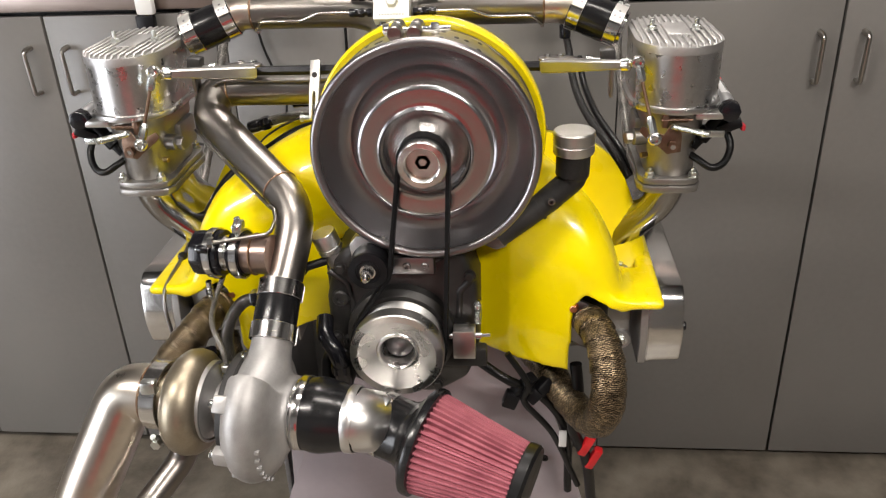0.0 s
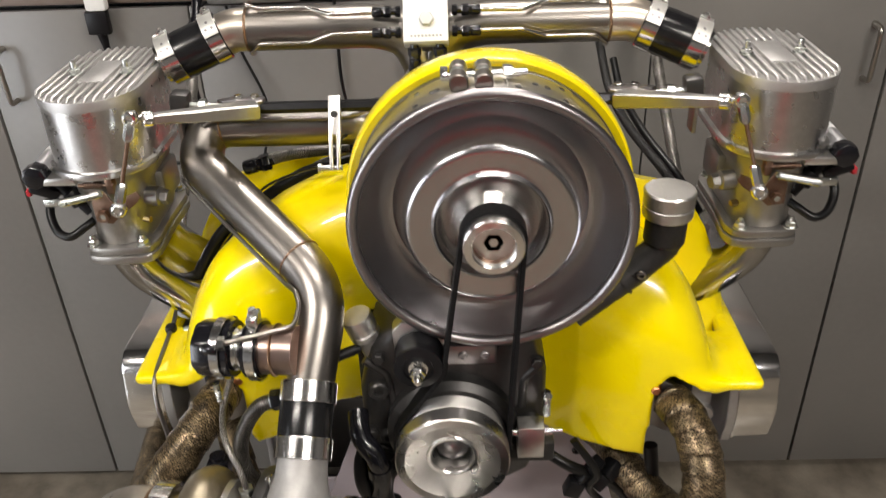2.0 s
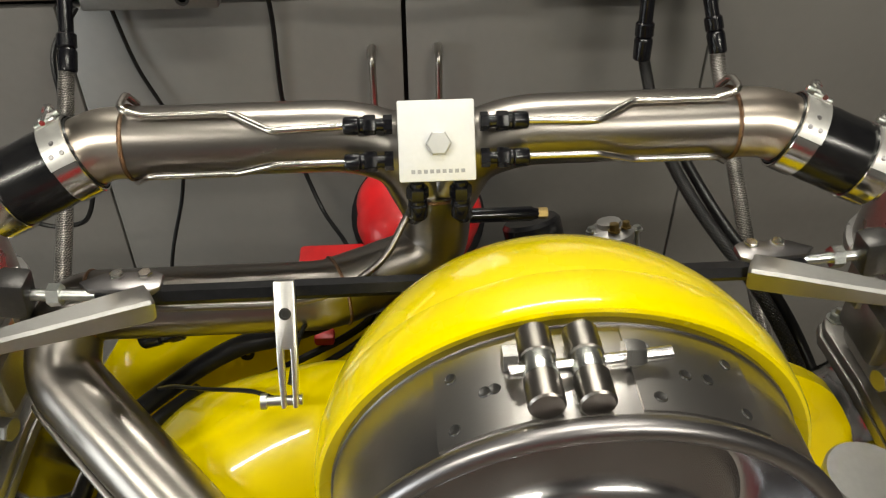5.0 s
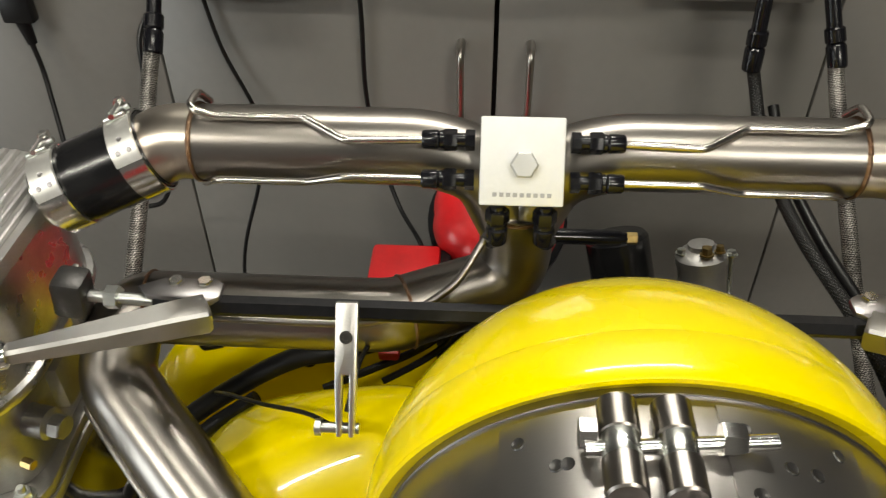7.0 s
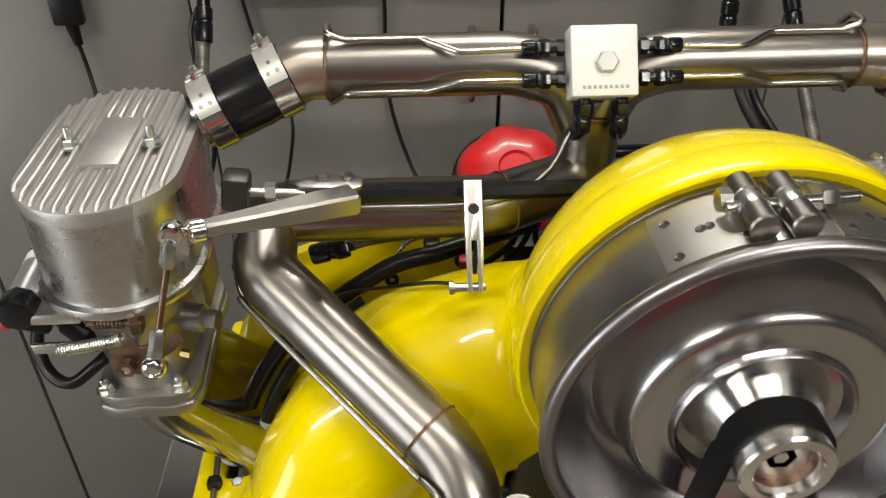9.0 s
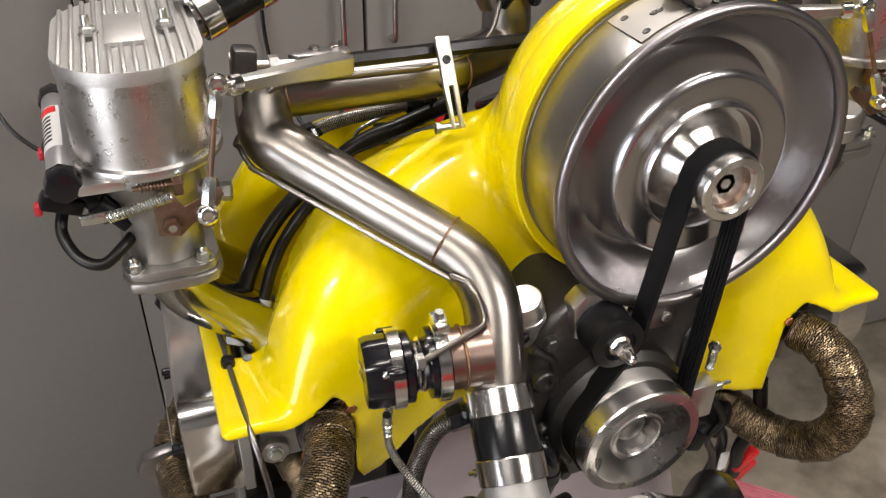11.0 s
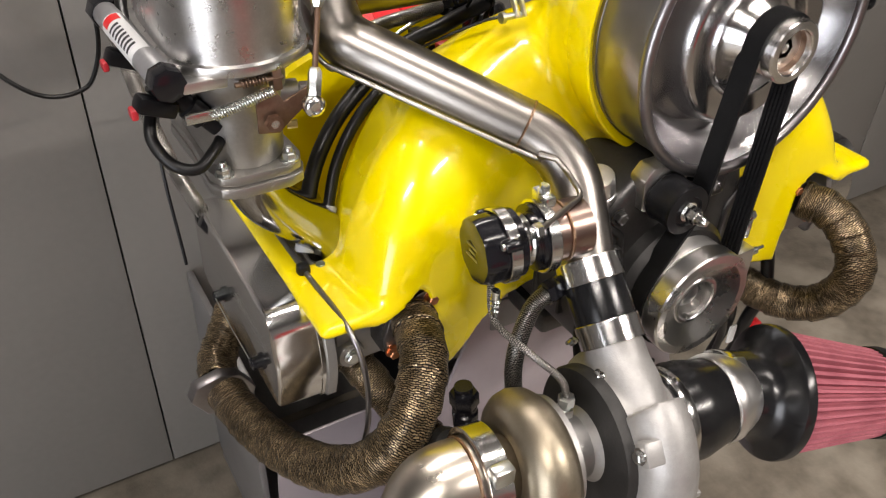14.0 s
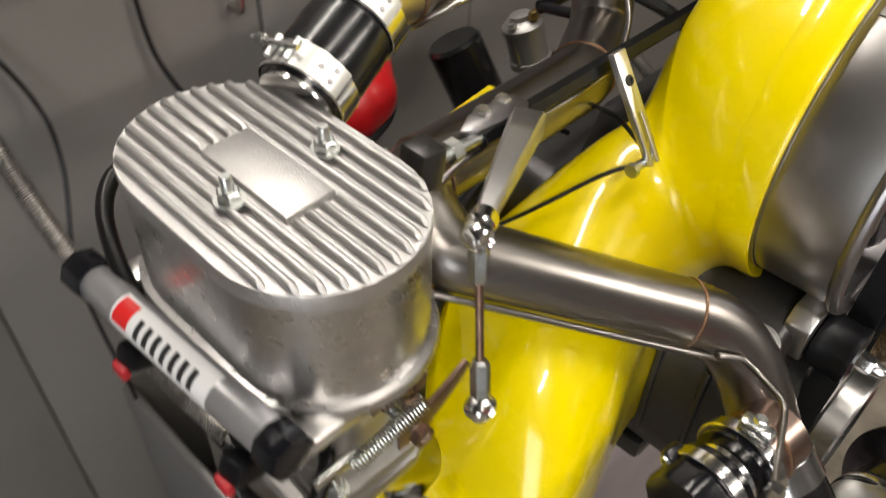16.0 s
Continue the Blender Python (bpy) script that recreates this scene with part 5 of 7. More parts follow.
# ---- charge pipes ----
TX = -0.066            # where the tee stands
R2 = 0.0258
charge = thing("charge_pipe_crossover", "brushed stainless charge pipe crossover with welded elbows", "charge pipe", (TX, -0.49, 1.24))
PY, PZ = -0.486, 1.270
for side in (-1, 1):
    L = Matrix.Translation((TX, 0, 0)) @ Matrix.Diagonal((side, 1, 1, 1)) @ Matrix.Translation((-TX, 0, 0))

    def q(x, y, z):
        return L @ Vector((TX + x, y, z))
    part("cross_pipe", tube(rounded([q(0.217, PY, PZ), q(0.06, PY, PZ), q(0.022, PY - 0.004, PZ - 0.012), q(0.004, PY - 0.008, PZ - 0.05)], [0.12, 0.04]), R2, 36), STAINLESS, charge)
    part("weld_bead", tube([q(0.217, PY, PZ) + Vector((0, math.cos(a), math.sin(a))) * R2 for a in [2 * math.pi * k / 40 for k in range(41)]], 0.0018, 6), WELD, charge)
    far = 0.010 if side > 0 else 0.0
    e0, e1, e2 = q(0.2175, PY, PZ), q(0.236 + far, PY, PZ), q(0.292 + far, PY - 0.015, PZ - 0.021)
    part("elbow", tube(rounded([e0, e1, e2], 0.06), R2, 36), TINT, charge, "heat-tinted elbow")
    d = (e2 - e1).normalized()
    m = e1 + d * 0.054
    hose = thing("silicone_coupler", "black silicone hose coupler between polished clamps", "hose coupler", m, "charge pipe couplers")
    part("sleeve", lathe([(0.0272, -0.041), (0.0285, -0.039), (0.0285, -0.018), (0.0292, -0.010), (0.0288, 0.0), (0.0292, 0.010), (0.0285, 0.018), (0.0285, 0.035), (0.0272, 0.0365)], m, d, 40), SILICONE, hose)
    tbolt_clamp("clamp", m - d * 0.031, d, 0.0286, 0.018, Vector((0, -0.35, 0.9)), hose, flip=-side)
    tbolt_clamp("clamp", m + d * 0.027, d, 0.0286, 0.018, Vector((0, -0.35, 0.9)), hose, flip=-side)
    part("inlet_pipe", tube([m + d * 0.030, m + d * 0.041], R2 - 0.001, 32), POLISHED, hose, "polished aluminium inlet stub")
    # hard lines along the pipe
    for dz, dy in ((0.0270, -0.0110), (-0.0090, -0.0310)):
        up = 1 if dz > 0 else -1
        ends = [q(0.214, PY + 0.024, PZ + 0.018 * up), q(0.216, PY + 0.010, PZ + 0.033 * up), q(0.216, PY - 0.012, PZ + (0.033 if up > 0 else -0.026)), q(0.200, PY + dy, PZ + dz), q(0.140, PY + dy, PZ + dz), q(0.112, PY - (0.030 if dz > 0 else 0.041), PZ + (0.023 if dz > 0 else 0.003)), q(0.050, PY - (0.027 if dz > 0 else 0.041), PZ + (0.0235 if dz > 0 else 0.003))]
        ln = thing("fuel_hard_line", "thin stainless hard line with a black anodised end fitting", "fuel line", ends[2], "hard lines on the crossover")
        part("line", tube(rounded(ends, 0.012, 4), 0.0026, 10), LINE, ln)
        f0 = ends[-1]
        dd = q(0, 0, 0) - q(1, 0, 0)
        part("end_fitting", join(fitting(f0 - dd * 0.018 + dd * 0.03, -dd, 0.0062), lathe([(0.0045, 0), (0.0045, 0.006)], f0 + dd * 0.012, dd, 14), lathe([(0.0066, 0.002), (0.0066, 0.008)], f0 + dd * 0.012, dd, 6)), BLACK, ln)
part("tee_leg", tube(rounded([(TX, PY - 0.004, PZ - 0.03), (TX, PY - 0.010, 1.232)], 0.01), R2, 36), STAINLESS, charge)
part("tee_weld", tube([Vector((TX, PY - 0.010, 1.232)) + Vector((math.cos(a), math.sin(a), 0)) * R2 for a in [2 * math.pi * k / 40 for k in range(41)]], 0.0016, 6), WELD, charge)

riser = thing("charge_pipe_riser", "brushed stainless charge pipe rising from the turbocharger", "charge pipe", (-0.20, -0.70, 0.97))
LOWZ, LOWY = 1.170, -0.546
run = rounded([(TX, PY - 0.010, 1.231), (TX, PY - 0.018, LOWZ), (-0.15, LOWY, LOWZ), (-0.338, LOWY, LOWZ), (-0.339, -0.588, 1.140), (-0.178, -0.736, 1.058), (-0.197, -0.804, 0.972)], [0.042, 0.05, 0.034, 0.036, 0.088], 10)
part("pipe", tube(run, R2, 36), STAINLESS, riser)


def ring_at(path, k, r, t):
    d = (path[k + 1] - path[k - 1]).normalized()
    u = d.orthogonal().normalized()
    v = d.cross(u)
    return tube([path[k] + (u * math.cos(a) + v * math.sin(a)) * r for a in [2 * math.pi * s / 40 for s in range(41)]], t, 6)


for k in (13, 24, 45):
    part("weld_bead", ring_at(run, k, R2, 0.0014), WELD, riser)
line = thing("signal_hard_line", "thin stainless vacuum line running along the charge pipe", "fuel line", (-0.2, -0.6, 1.2))
hug = []
for k in range(32, 54, 2):
    t = (run[k + 1] - run[k - 1]).normalized()
    o = Vector((-0.62, -0.25, -0.62)).lerp(Vector((-0.50, -0.85, 0.10)), max(0.0, min(1.0, (k - 42) / 8)))
    o = (o - t * o.dot(t)).normalized()
    hug.append(run[k] + o * (R2 + 0.0036))
upper = spline([Vector(p) for p in ((-0.088, -0.530, 1.228), (-0.112, -0.556, 1.204), (-0.16, -0.572, 1.189), (-0.25, -0.573, 1.188), (-0.325, -0.573, 1.186))] + hug[1:-1], 6)
tail = rounded([upper[-1], hug[-1], Vector((-0.206, -0.792, 1.047)), Vector((-0.276, -0.820, 1.047))], [0.03, 0.014], 6)
part("line", tube(upper + tail[1:], 0.0026, 10), STAINLESS, line)

# ---- white manifold block in front of the tee ----
blk = thing("distribution_block", "white bead-blasted aluminium distribution block with hex plug", "manifold block", (-0.066, -0.53, 1.267))
turn = pose(0, 0, 0, -34, 0, 0)
Bm = Matrix.Translation((-0.0665, -0.520, 1.283)) @ turn
bm = box((0, 0, 0), (0.052, 0.024, 0.0545), 0.0012)
bm.transform(Bm)
part("block", bm, BLOCK, blk)
bm = lathe([(0.0088, 0), (0.0088, 0.006), (0.0076, 0.0072), (0, 0.0074)], (0.001, -0.012, -0.002), IN, 6)
bm.transform(Bm)
part("hex_plug", bm, PLUG, blk)
for k in range(9):
    bm = box((-0.0165 + 0.0042 * k, -0.0121, -0.0205), (0.0026, 0.0005, 0.0026), 0.0)
    bm.transform(Bm)
    part("lettering_bar", bm, ENGRAVED, blk)
for sx in (-0.014, 0.016):
    p0 = Bm @ Vector((sx, 0.0, -0.027))
    part("elbow_fitting", join(fitting(p0, Vector((0, -0.1, -1)), 0.0070), tube(rounded([p0 + Vector((0, -0.002, -0.018)), p0 + Vector((0, 0.0, -0.024)), p0 + Vector((-0.003 if sx < 0 else 0.003, 0.010, -0.036))], 0.006), 0.0070, 12)), BLACK, blk, "black anodised elbow")
sender = part("pressure_sender", join(lathe([(0.0065, 0), (0.0065, 0.077), (0.005, 0.079), (0.0042, 0.084)], (-0.056, -0.430, 1.152), (1, 0, 0), 20), tube([(-0.054, -0.430, 1.152), (-0.058, -0.490, 1.165)], 0.005, 12)), BLACK, blk)
part("brass_tip", hexbar((0.026, -0.430, 1.152), (0.035, -0.430, 1.152), 0.0050), BRASS, sender)

# ---- turbocharger ----
turbo = thing("turbocharger", "cast aluminium and bronze-coated turbocharger", "turbocharger", (-0.26, -0.89, 0.77))
TC = Vector((-0.212, -0.892, 0.844))
TA = Vector((1.0, -0.10, -0.05)).normalized()


def volute(c, axis, r_mid, r0, r1, start, seg=40, ring=14, squash=1.0):
    """A snail housing: a round duct that swells as it goes round the axis."""
    m = Matrix.Translation(c) @ frame_to(axis)
    sec = []
    for k in range(seg + 1):
        t = k / seg
        a = start + 2 * math.pi * t
        r = r0 + (r1 - r0) * t
        mid = r_mid + (r - r0) * 0.55
        sec.append([m @ Vector(((mid + r * math.cos(b)) * math.cos(a), (mid + r * math.cos(b)) * math.sin(a), r * squash * math.sin(b))) for b in [2 * math.pi * j / ring for j in range(ring)]])
    return loft(sec)




def compressor_mesh():
    """The compressor casting: a scroll that swells towards the front and runs on into the outlet, with the inlet boss."""
    step = 0.0026
    lo = Vector((-0.300, -1.010, 0.720))
    xs, ys, zs = (np.arange(lo[k], lo[k] + w, step) for k, w in enumerate((0.165, 0.225, 0.240)))
    x, y, z = np.meshgrid(xs, ys, zs, indexing="ij")
    px, py, pz = x - TC.x, y - TC.y, z - TC.z
    h = px * TA.x + py * TA.y + pz * TA.z
    qx, qy, qz = px - h * TA.x, py - h * TA.y, pz - h * TA.z
    rho = np.sqrt(qx * qx + qy * qy + qz * qz)
    turn = (np.degrees(np.arctan2(qz, -qy)) - 62) % 360
    t = np.clip(turn / 300, 0, 1)
    scroll = np.sqrt((rho - 0.055 - 0.010 * t) ** 2 + (h * 1.18) ** 2) - 0.019 - 0.016 * t
    duct = None
    rows = [((-0.2010, -0.850, 0.931), 0.0262), ((-0.2030, -0.888, 0.893), 0.0278), ((-0.2055, -0.922, 0.852), 0.0300), ((-0.2070, -0.936, 0.815), 0.0320)]
    for (p, r), (e, w) in zip(rows, rows[1:]):
        ax, ay, az = (e[k] - p[k] for k in range(3))
        n = ax * ax + ay * ay + az * az
        u = np.clip(((x - p[0]) * ax + (y - p[1]) * ay + (z - p[2]) * az) / n, 0, 1)
        d = np.sqrt((x - p[0] - u * ax) ** 2 + (y - p[1] - u * ay) ** 2 + (z - p[2] - u * az) ** 2) - (r + (w - r) * u)
        duct = d if duct is None else blend(duct, d, 0.01)
    cut = (x + 0.2010) * 0.05 + (y + 0.850) * 0.72 + (z - 0.931) * 0.69
    body = blend(blend(scroll, duct, 0.018), np.maximum(rho - 0.046, np.abs(h - 0.010) - 0.034), 0.012)
    body = blend(body, np.maximum(rho - 0.066, np.abs(h + 0.017) - 0.009), 0.006)
    body = np.maximum(body, cut)
    for k in (0, -1):
        body[k], body[:, k], body[:, :, k] = 0.01, 0.01, 0.01
    verts, faces = skin(body, lo, step)
    me = bpy.data.meshes.new("casting")
    me.from_pydata(verts.tolist(), [], faces.tolist())
    bm = bmesh.new()
    bm.from_mesh(me)
    bpy.data.meshes.remove(me)
    for _ in range(3):
        bmesh.ops.smooth_vert(bm, verts=bm.verts, factor=0.5, use_axis_x=True, use_axis_y=True, use_axis_z=True)
    bmesh.ops.recalc_face_normals(bm, faces=bm.faces)
    return bm


comp = part("compressor_housing", compressor_mesh(), SAND_CAST, turbo, "sand-cast aluminium compressor housing", sharp=60)
for k in range(7):
    a = radians(-52 + 9 * k)
    way = Vector((0, -math.cos(a), math.sin(a)))
    way = (way - TA * way.dot(TA)).normalized()
    turn = Matrix((TA, TA.cross(way), way)).transposed()
    part("raised_lettering_bar", box(TC + TA * 0.0225 + way * 0.087, (0.008, 0.006, 0.006), 0.001, turn), SAND_CAST, comp)
for a in (38, -8, -62):
    way = Vector((0, -math.cos(radians(a)), math.sin(radians(a))))
    way = (way - TA * way.dot(TA)).normalized()
    turn = Matrix((TA, TA.cross(way), way)).transposed()
    lug = part("clamp_lug", box(TC - TA * 0.024 + way * 0.086, (0.020, 0.022, 0.016), 0.003, turn), SAND_CAST, turbo)
    part("lug_bolt", bolt(TC - TA * 0.034 + way * 0.086, -TA, 0.010, 0.006), CHROME, lug)
for a in (20, 80, 140, 200, 260, 320):
    p = TC + frame_to(TA).to_3x3() @ Vector((0.069 * math.cos(radians(a)), 0.069 * math.sin(radians(a)), -0.024))
    part("housing_bolt", bolt(p, -TA, 0.010, 0.006), CHROME, turbo)
part("bump", lathe([(0.008, 0), (0.008, 0.003), (0.006, 0.004)], (-0.2205, -0.884, 0.915), (-0.35, -0.75, 0.5), 16), SAND_CAST, turbo)
part("backplate", lathe([(0.070, -0.004), (0.072, 0), (0.072, 0.008), (0.066, 0.010)], TC - TA * 0.034, TA, 48), IRON, turbo)
part("bearing_housing", lathe([(0.050, 0.0), (0.036, -0.008), (0.030, -0.014), (0.030, -0.030), (0.044, -0.036), (0.050, -0.040)], TC - TA * 0.030, TA, 36), CAST, turbo)
TT = TC - TA * 0.097
turb = part("turbine_housing", join(volute(TT, TA, 0.042, 0.020, 0.030, radians(-60)), lathe([(0.048, 0.026), (0.050, 0.022), (0.050, 0.016), (0.042, 0.012), (0.030, -0.020), (0.034, -0.032), (0.036, -0.040)], TT, TA, 40)), BRONZE, turbo, "bronze-grey coated turbine housing")
part("vband_clamp", band(TT + TA * 0.022, TA, 0.0505, 0.014, 0.003), CAST, turb)
part("oil_feed_fitting", join(fitting((-0.262, -0.872, 0.888), (0.05, 0.02, -1), 0.0075), hexbar((-0.262, -0.872, 0.888), (-0.262, -0.872, 0.898), 0.008)), ZINC, turbo)
part("oil_line", tube(spline([(-0.262, -0.872, 0.892), (-0.266, -0.866, 0.915), (-0.285, -0.84, 0.935), (-0.295, -0.80, 0.945), (-0.285, -0.775, 0.975), (-0.275, -0.765, 1.0)], 6), 0.0035, 10), BRAID, turbo, "thin braided oil line")
part("outlet_clamp", join(band(TT - TA * 0.046, TA, 0.041, 0.022, 0.005)), CHROME, turbo, "polished V-band clamp")
part("clamp_toggle", box(TT - TA * 0.046 + Vector((0, -0.030, 0.034)), (0.02, 0.014, 0.020), 0.003), ZINC, turbo)
part("clamp_tee_bolt", tube([TT - TA * 0.046 + Vector((0.0, -0.05, -0.03)), TT - TA * 0.046 + Vector((0.0, -0.035, -0.055))], 0.004, 8), ZINC, turbo)
part("clamp_nut", lathe([(0.007, 0), (0.007, 0.008)], TT - TA * 0.046 + Vector((0, -0.042, -0.045)), IN, 6), ZINC, turbo)
part("wastegate_can", lathe([(0.03, 0), (0.034, 0.004), (0.034, 0.02), (0.028, 0.03), (0.01, 0.032)], (-0.345, -0.80, 0.775), (0.2, -0.3, 0.5), 28), IRON, turbo)

down = thing("exhaust_downpipe", "heat-tinted stainless exhaust downpipe", "exhaust pipe", (-0.46, -0.93, 0.6))
E0 = TT - TA * 0.050
part("pipe", tube(rounded([E0, E0 - TA * 0.045, E0 + Vector((-0.098, -0.037, -0.105)), E0 + Vector((-0.178, -0.078, -0.270)), E0 + Vector((-0.20, -0.088, -0.60))], [0.05, 0.12, 0.1], 8), 0.0385, 36), TINT, down)
part("weld_bead", ring_at([E0 - TA * 0.008, E0 - TA * 0.012, E0 - TA * 0.016], 1, 0.0385, 0.0018), WELD, down)
dump = thing("wastegate_dump_pipe", "polished stainless wastegate dump pipe", "exhaust pipe", (-0.36, -0.9, 0.7))
part("pipe", tube(rounded([(-0.335, -0.862, 0.790), (-0.345, -0.880, 0.745), (-0.375, -0.925, 0.715), (-0.41, -0.99, 0.68), (-0.42, -1.0, 0.42)], 0.05), 0.019, 28), STAINLESS, dump)

# coupler from compressor to riser
cd = Vector((-0.197, -0.804, 0.975)) - Vector((-0.2015, -0.853, 0.928))
cm = (Vector((-0.197, -0.804, 0.975)) + Vector((-0.2015, -0.853, 0.928))) / 2
cd.normalize()
coup = thing("silicone_coupler", "black silicone coupler with two bright clamps on the compressor outlet", "hose coupler", cm)
part("sleeve", lathe([(0.0268, -0.040), (0.0280, -0.036), (0.0286, 0.0), (0.0280, 0.036), (0.0268, 0.040)], cm, cd, 40), SILICONE, coup)
tbolt_clamp("clamp", cm + cd * 0.029, cd, 0.0284, 0.022, Vector((0.5, 1, -0.9)), coup)
tbolt_clamp("clamp", cm - cd * 0.029, cd, 0.0284, 0.022, Vector((0.5, 1, -0.9)), coup)

# intake elbow and cone filter
IA = TC + TA * 0.045
FD = Vector((0.93, -0.33, -0.17)).normalized()
FB = Vector((-0.014, -0.897, 0.803))
inlet = thing("intake_coupler", "black silicone reducer and polished intake pipe", "intake pipe", IA)
part("inlet_collar", lathe([(0.0440, 0.0), (0.0440, 0.030)], IA - TA * 0.016, TA, 48), POLISHED, inlet)
part("reducer", lathe([(0.0452, 0.002), (0.0468, 0.004), (0.0472, 0.018), (0.0492, 0.026), (0.0490, 0.036), (0.0450, 0.054), (0.0424, 0.066), (0.0420, 0.080), (0.0412, 0.082)], IA, TA, 56), SILICONE, inlet, "black silicone reducer")
part("hose_band", band(IA + TA * 0.009, TA, 0.0472, 0.011, 0.0012), COVER, inlet, "polished hose band")
part("hose_band", band(IA + TA * 0.074, TA, 0.0424, 0.012, 0.0012), BRUSHED_COVER, inlet, "polished hose band")
pipe2 = spline([IA + TA * 0.060, IA + TA * 0.080, FB - FD * 0.055, FB - FD * 0.03], 8)
part("pipe", tube(pipe2, 0.0405, 48), BRUSHED_COVER, inlet, "brushed aluminium intake pipe")
part("drain_stub", tube([FB - FD * 0.055 + Vector((0, -0.01, -0.028)), FB - FD * 0.055 + Vector((0, -0.012, -0.042))], 0.0032, 8), PLASTIC, inlet)

cone = thing("cone_air_filter", "pink pleated cone air filter with black rubber ends", "air filter", FB)
part("rubber_base", lathe([(0.0405, -0.060), (0.0425, -0.058), (0.0430, -0.018), (0.047, -0.010), (0.056, -0.003), (0.066, 0.002), (0.0715, 0.006), (0.0725, 0.010), (0.0720, 0.016), (0.066, 0.018)], FB, FD, 56), SILICONE, cone, "black rubber flange")
worm_clamp(FB - FD * 0.048, FD, 0.0428, cone, Vector((0.2, -0.3, 1)))
FL = 0.148
m = Matrix.Translation(FB) @ frame_to(FD)
sec = []
N = 46
for h, r in ((0.014, 0.0675), (0.03, 0.0655), (FL * 0.5, 0.0585), (FL - 0.012, 0.0495), (FL - 0.002, 0.0475)):
    row = []
    for k in range(N):
        for j, f in enumerate((1.0, 1.0, 0.89, 0.89)):
            a = 2 * math.pi * (k + (0.0, 0.34, 0.50, 0.84)[j]) / N
            row.append(m @ Vector((r * f * math.cos(a), r * f * math.sin(a), h)))
    sec.append(row)
part("pleated_gauze", loft(sec), PINK, cone, "pink pleated gauze")
part("rubber_end", lathe([(0.0475, FL - 0.010), (0.0505, FL - 0.008), (0.0510, FL + 0.004), (0.048, FL + 0.008), (0.030, FL + 0.009), (0, FL + 0.008)], FB, FD, 56), RUBBER, cone, "black rubber end cap")

# ---- blow-off valve on the riser ----
bov = thing("blow_off_valve", "black and polished blow-off valve clamped to the charge pipe", "blow-off valve", (-0.26, -0.80, 1.0))
B0 = Vector((-0.205, -0.795, 1.018))
BA = Vector((-1.0, 0.13, -0.03)).normalized()
XF[0] = Matrix.Translation(B0) @ frame_to(BA) @ Matrix.Diagonal((1.16, 1.16, 0.94, 1)) @ frame_to(BA).inverted() @ Matrix.Translation(-B0)
part("stub", lathe([(0.0225, 0.0), (0.0225, 0.040)], B0, BA, 36), HEAT, bov, "copper-brown heat-tinted stub")
part("weld_bead", ring_at([B0 + BA * 0.020, B0 + BA * 0.024, B0 + BA * 0.028], 1, 0.0228, 0.0018), WELD, bov)
part("vband", band(B0 + BA * 0.045, BA, 0.0265, 0.011, 0.0025), COVER, bov, "bright steel V-band")
part("vband_screw", join(box(B0 + BA * 0.045 + Vector((0, 0.0, 0.034)), (0.012, 0.02, 0.010), 0.002), bolt(B0 + BA * 0.045 + Vector((0, 0, 0.038)), (0, 0, 1), 0.008, 0.007)), ZINC, bov)
part("body", lathe([(0.026, 0.038), (0.026, 0.056), (0.018, 0.058), (0.018, 0.072), (0.026, 0.073)], B0, BA, 36), BLACK, bov)
part("spring_seat", lathe([(0.0185, 0.058), (0.0205, 0.062), (0.0185, 0.0655), (0.0205, 0.069), (0.0185, 0.072)], B0, BA, 36, cap=False), CHROME, bov)
part("body_ring", lathe([(0.0255, 0.071), (0.0265, 0.072), (0.0265, 0.078), (0.0255, 0.079)], B0, BA, 36), BLACK, bov)
part("cap_band", band(B0 + BA * 0.085, BA, 0.0265, 0.011, 0.0025), COVER, bov, "bright steel V-band")
lobes = []
for k in range(48):
    a = 2 * math.pi * k / 48
    lobes.append(0.0258 + 0.0007 * math.cos(8 * a))
mm = Matrix.Translation(B0) @ frame_to(BA)
sec = []
for h, f in ((0.080, 0.95), (0.088, 1.0), (0.108, 1.0), (0.113, 0.95), (0.1135, 0.6)):
    sec.append([mm @ Vector((lobes[k] * f * math.cos(2 * math.pi * k / 48), lobes[k] * f * math.sin(2 * math.pi * k / 48), h)) for k in range(48)])
part("cap", loft(sec), BLACK, bov, "black anodised scalloped cap")
part("emblem", join(box(B0 + BA * 0.1140 + Vector((0, 0, 0.0045)), (0.0008, 0.016, 0.0022), 0.0), box(B0 + BA * 0.1140 - Vector((0, 0, 0.0045)), (0.0008, 0.016, 0.0022), 0.0), box(B0 + BA * 0.1140, (0.0008, 0.009, 0.0022), 0.0)), STEEL_LIP, bov)
for a in (0.6, 2.7, 4.8):
    p = mm @ Vector((0.0275 * math.cos(a), 0.0275 * math.sin(a), 0.086))
    part("cap_lug", lathe([(0.0045, -0.006), (0.0052, -0.005), (0.0052, 0.008), (0.004, 0.010)], p, BA, 14), BLACK, bov)
    part("cap_screw", cap_screw(p + BA * 0.010, BA, 0.0028, 0.003), ZINC, bov)
part("nipple", lathe([(0.004, 0), (0.004, 0.008), (0.005, 0.009), (0.003, 0.013), (0.0045, 0.014), (0.003, 0.018), (0.0042, 0.019), (0.0025, 0.024)], (-0.302, -0.797, 0.985), (0, 0, -1), 14), ZINC, bov)
part("top_fitting", join(hexbar((-0.282, -0.815, 1.044), (-0.274, -0.815, 1.044), 0.006)), CHROME, bov)

XF[0] = Matrix.Identity(4)

# ---- wrapped exhaust pipes ----


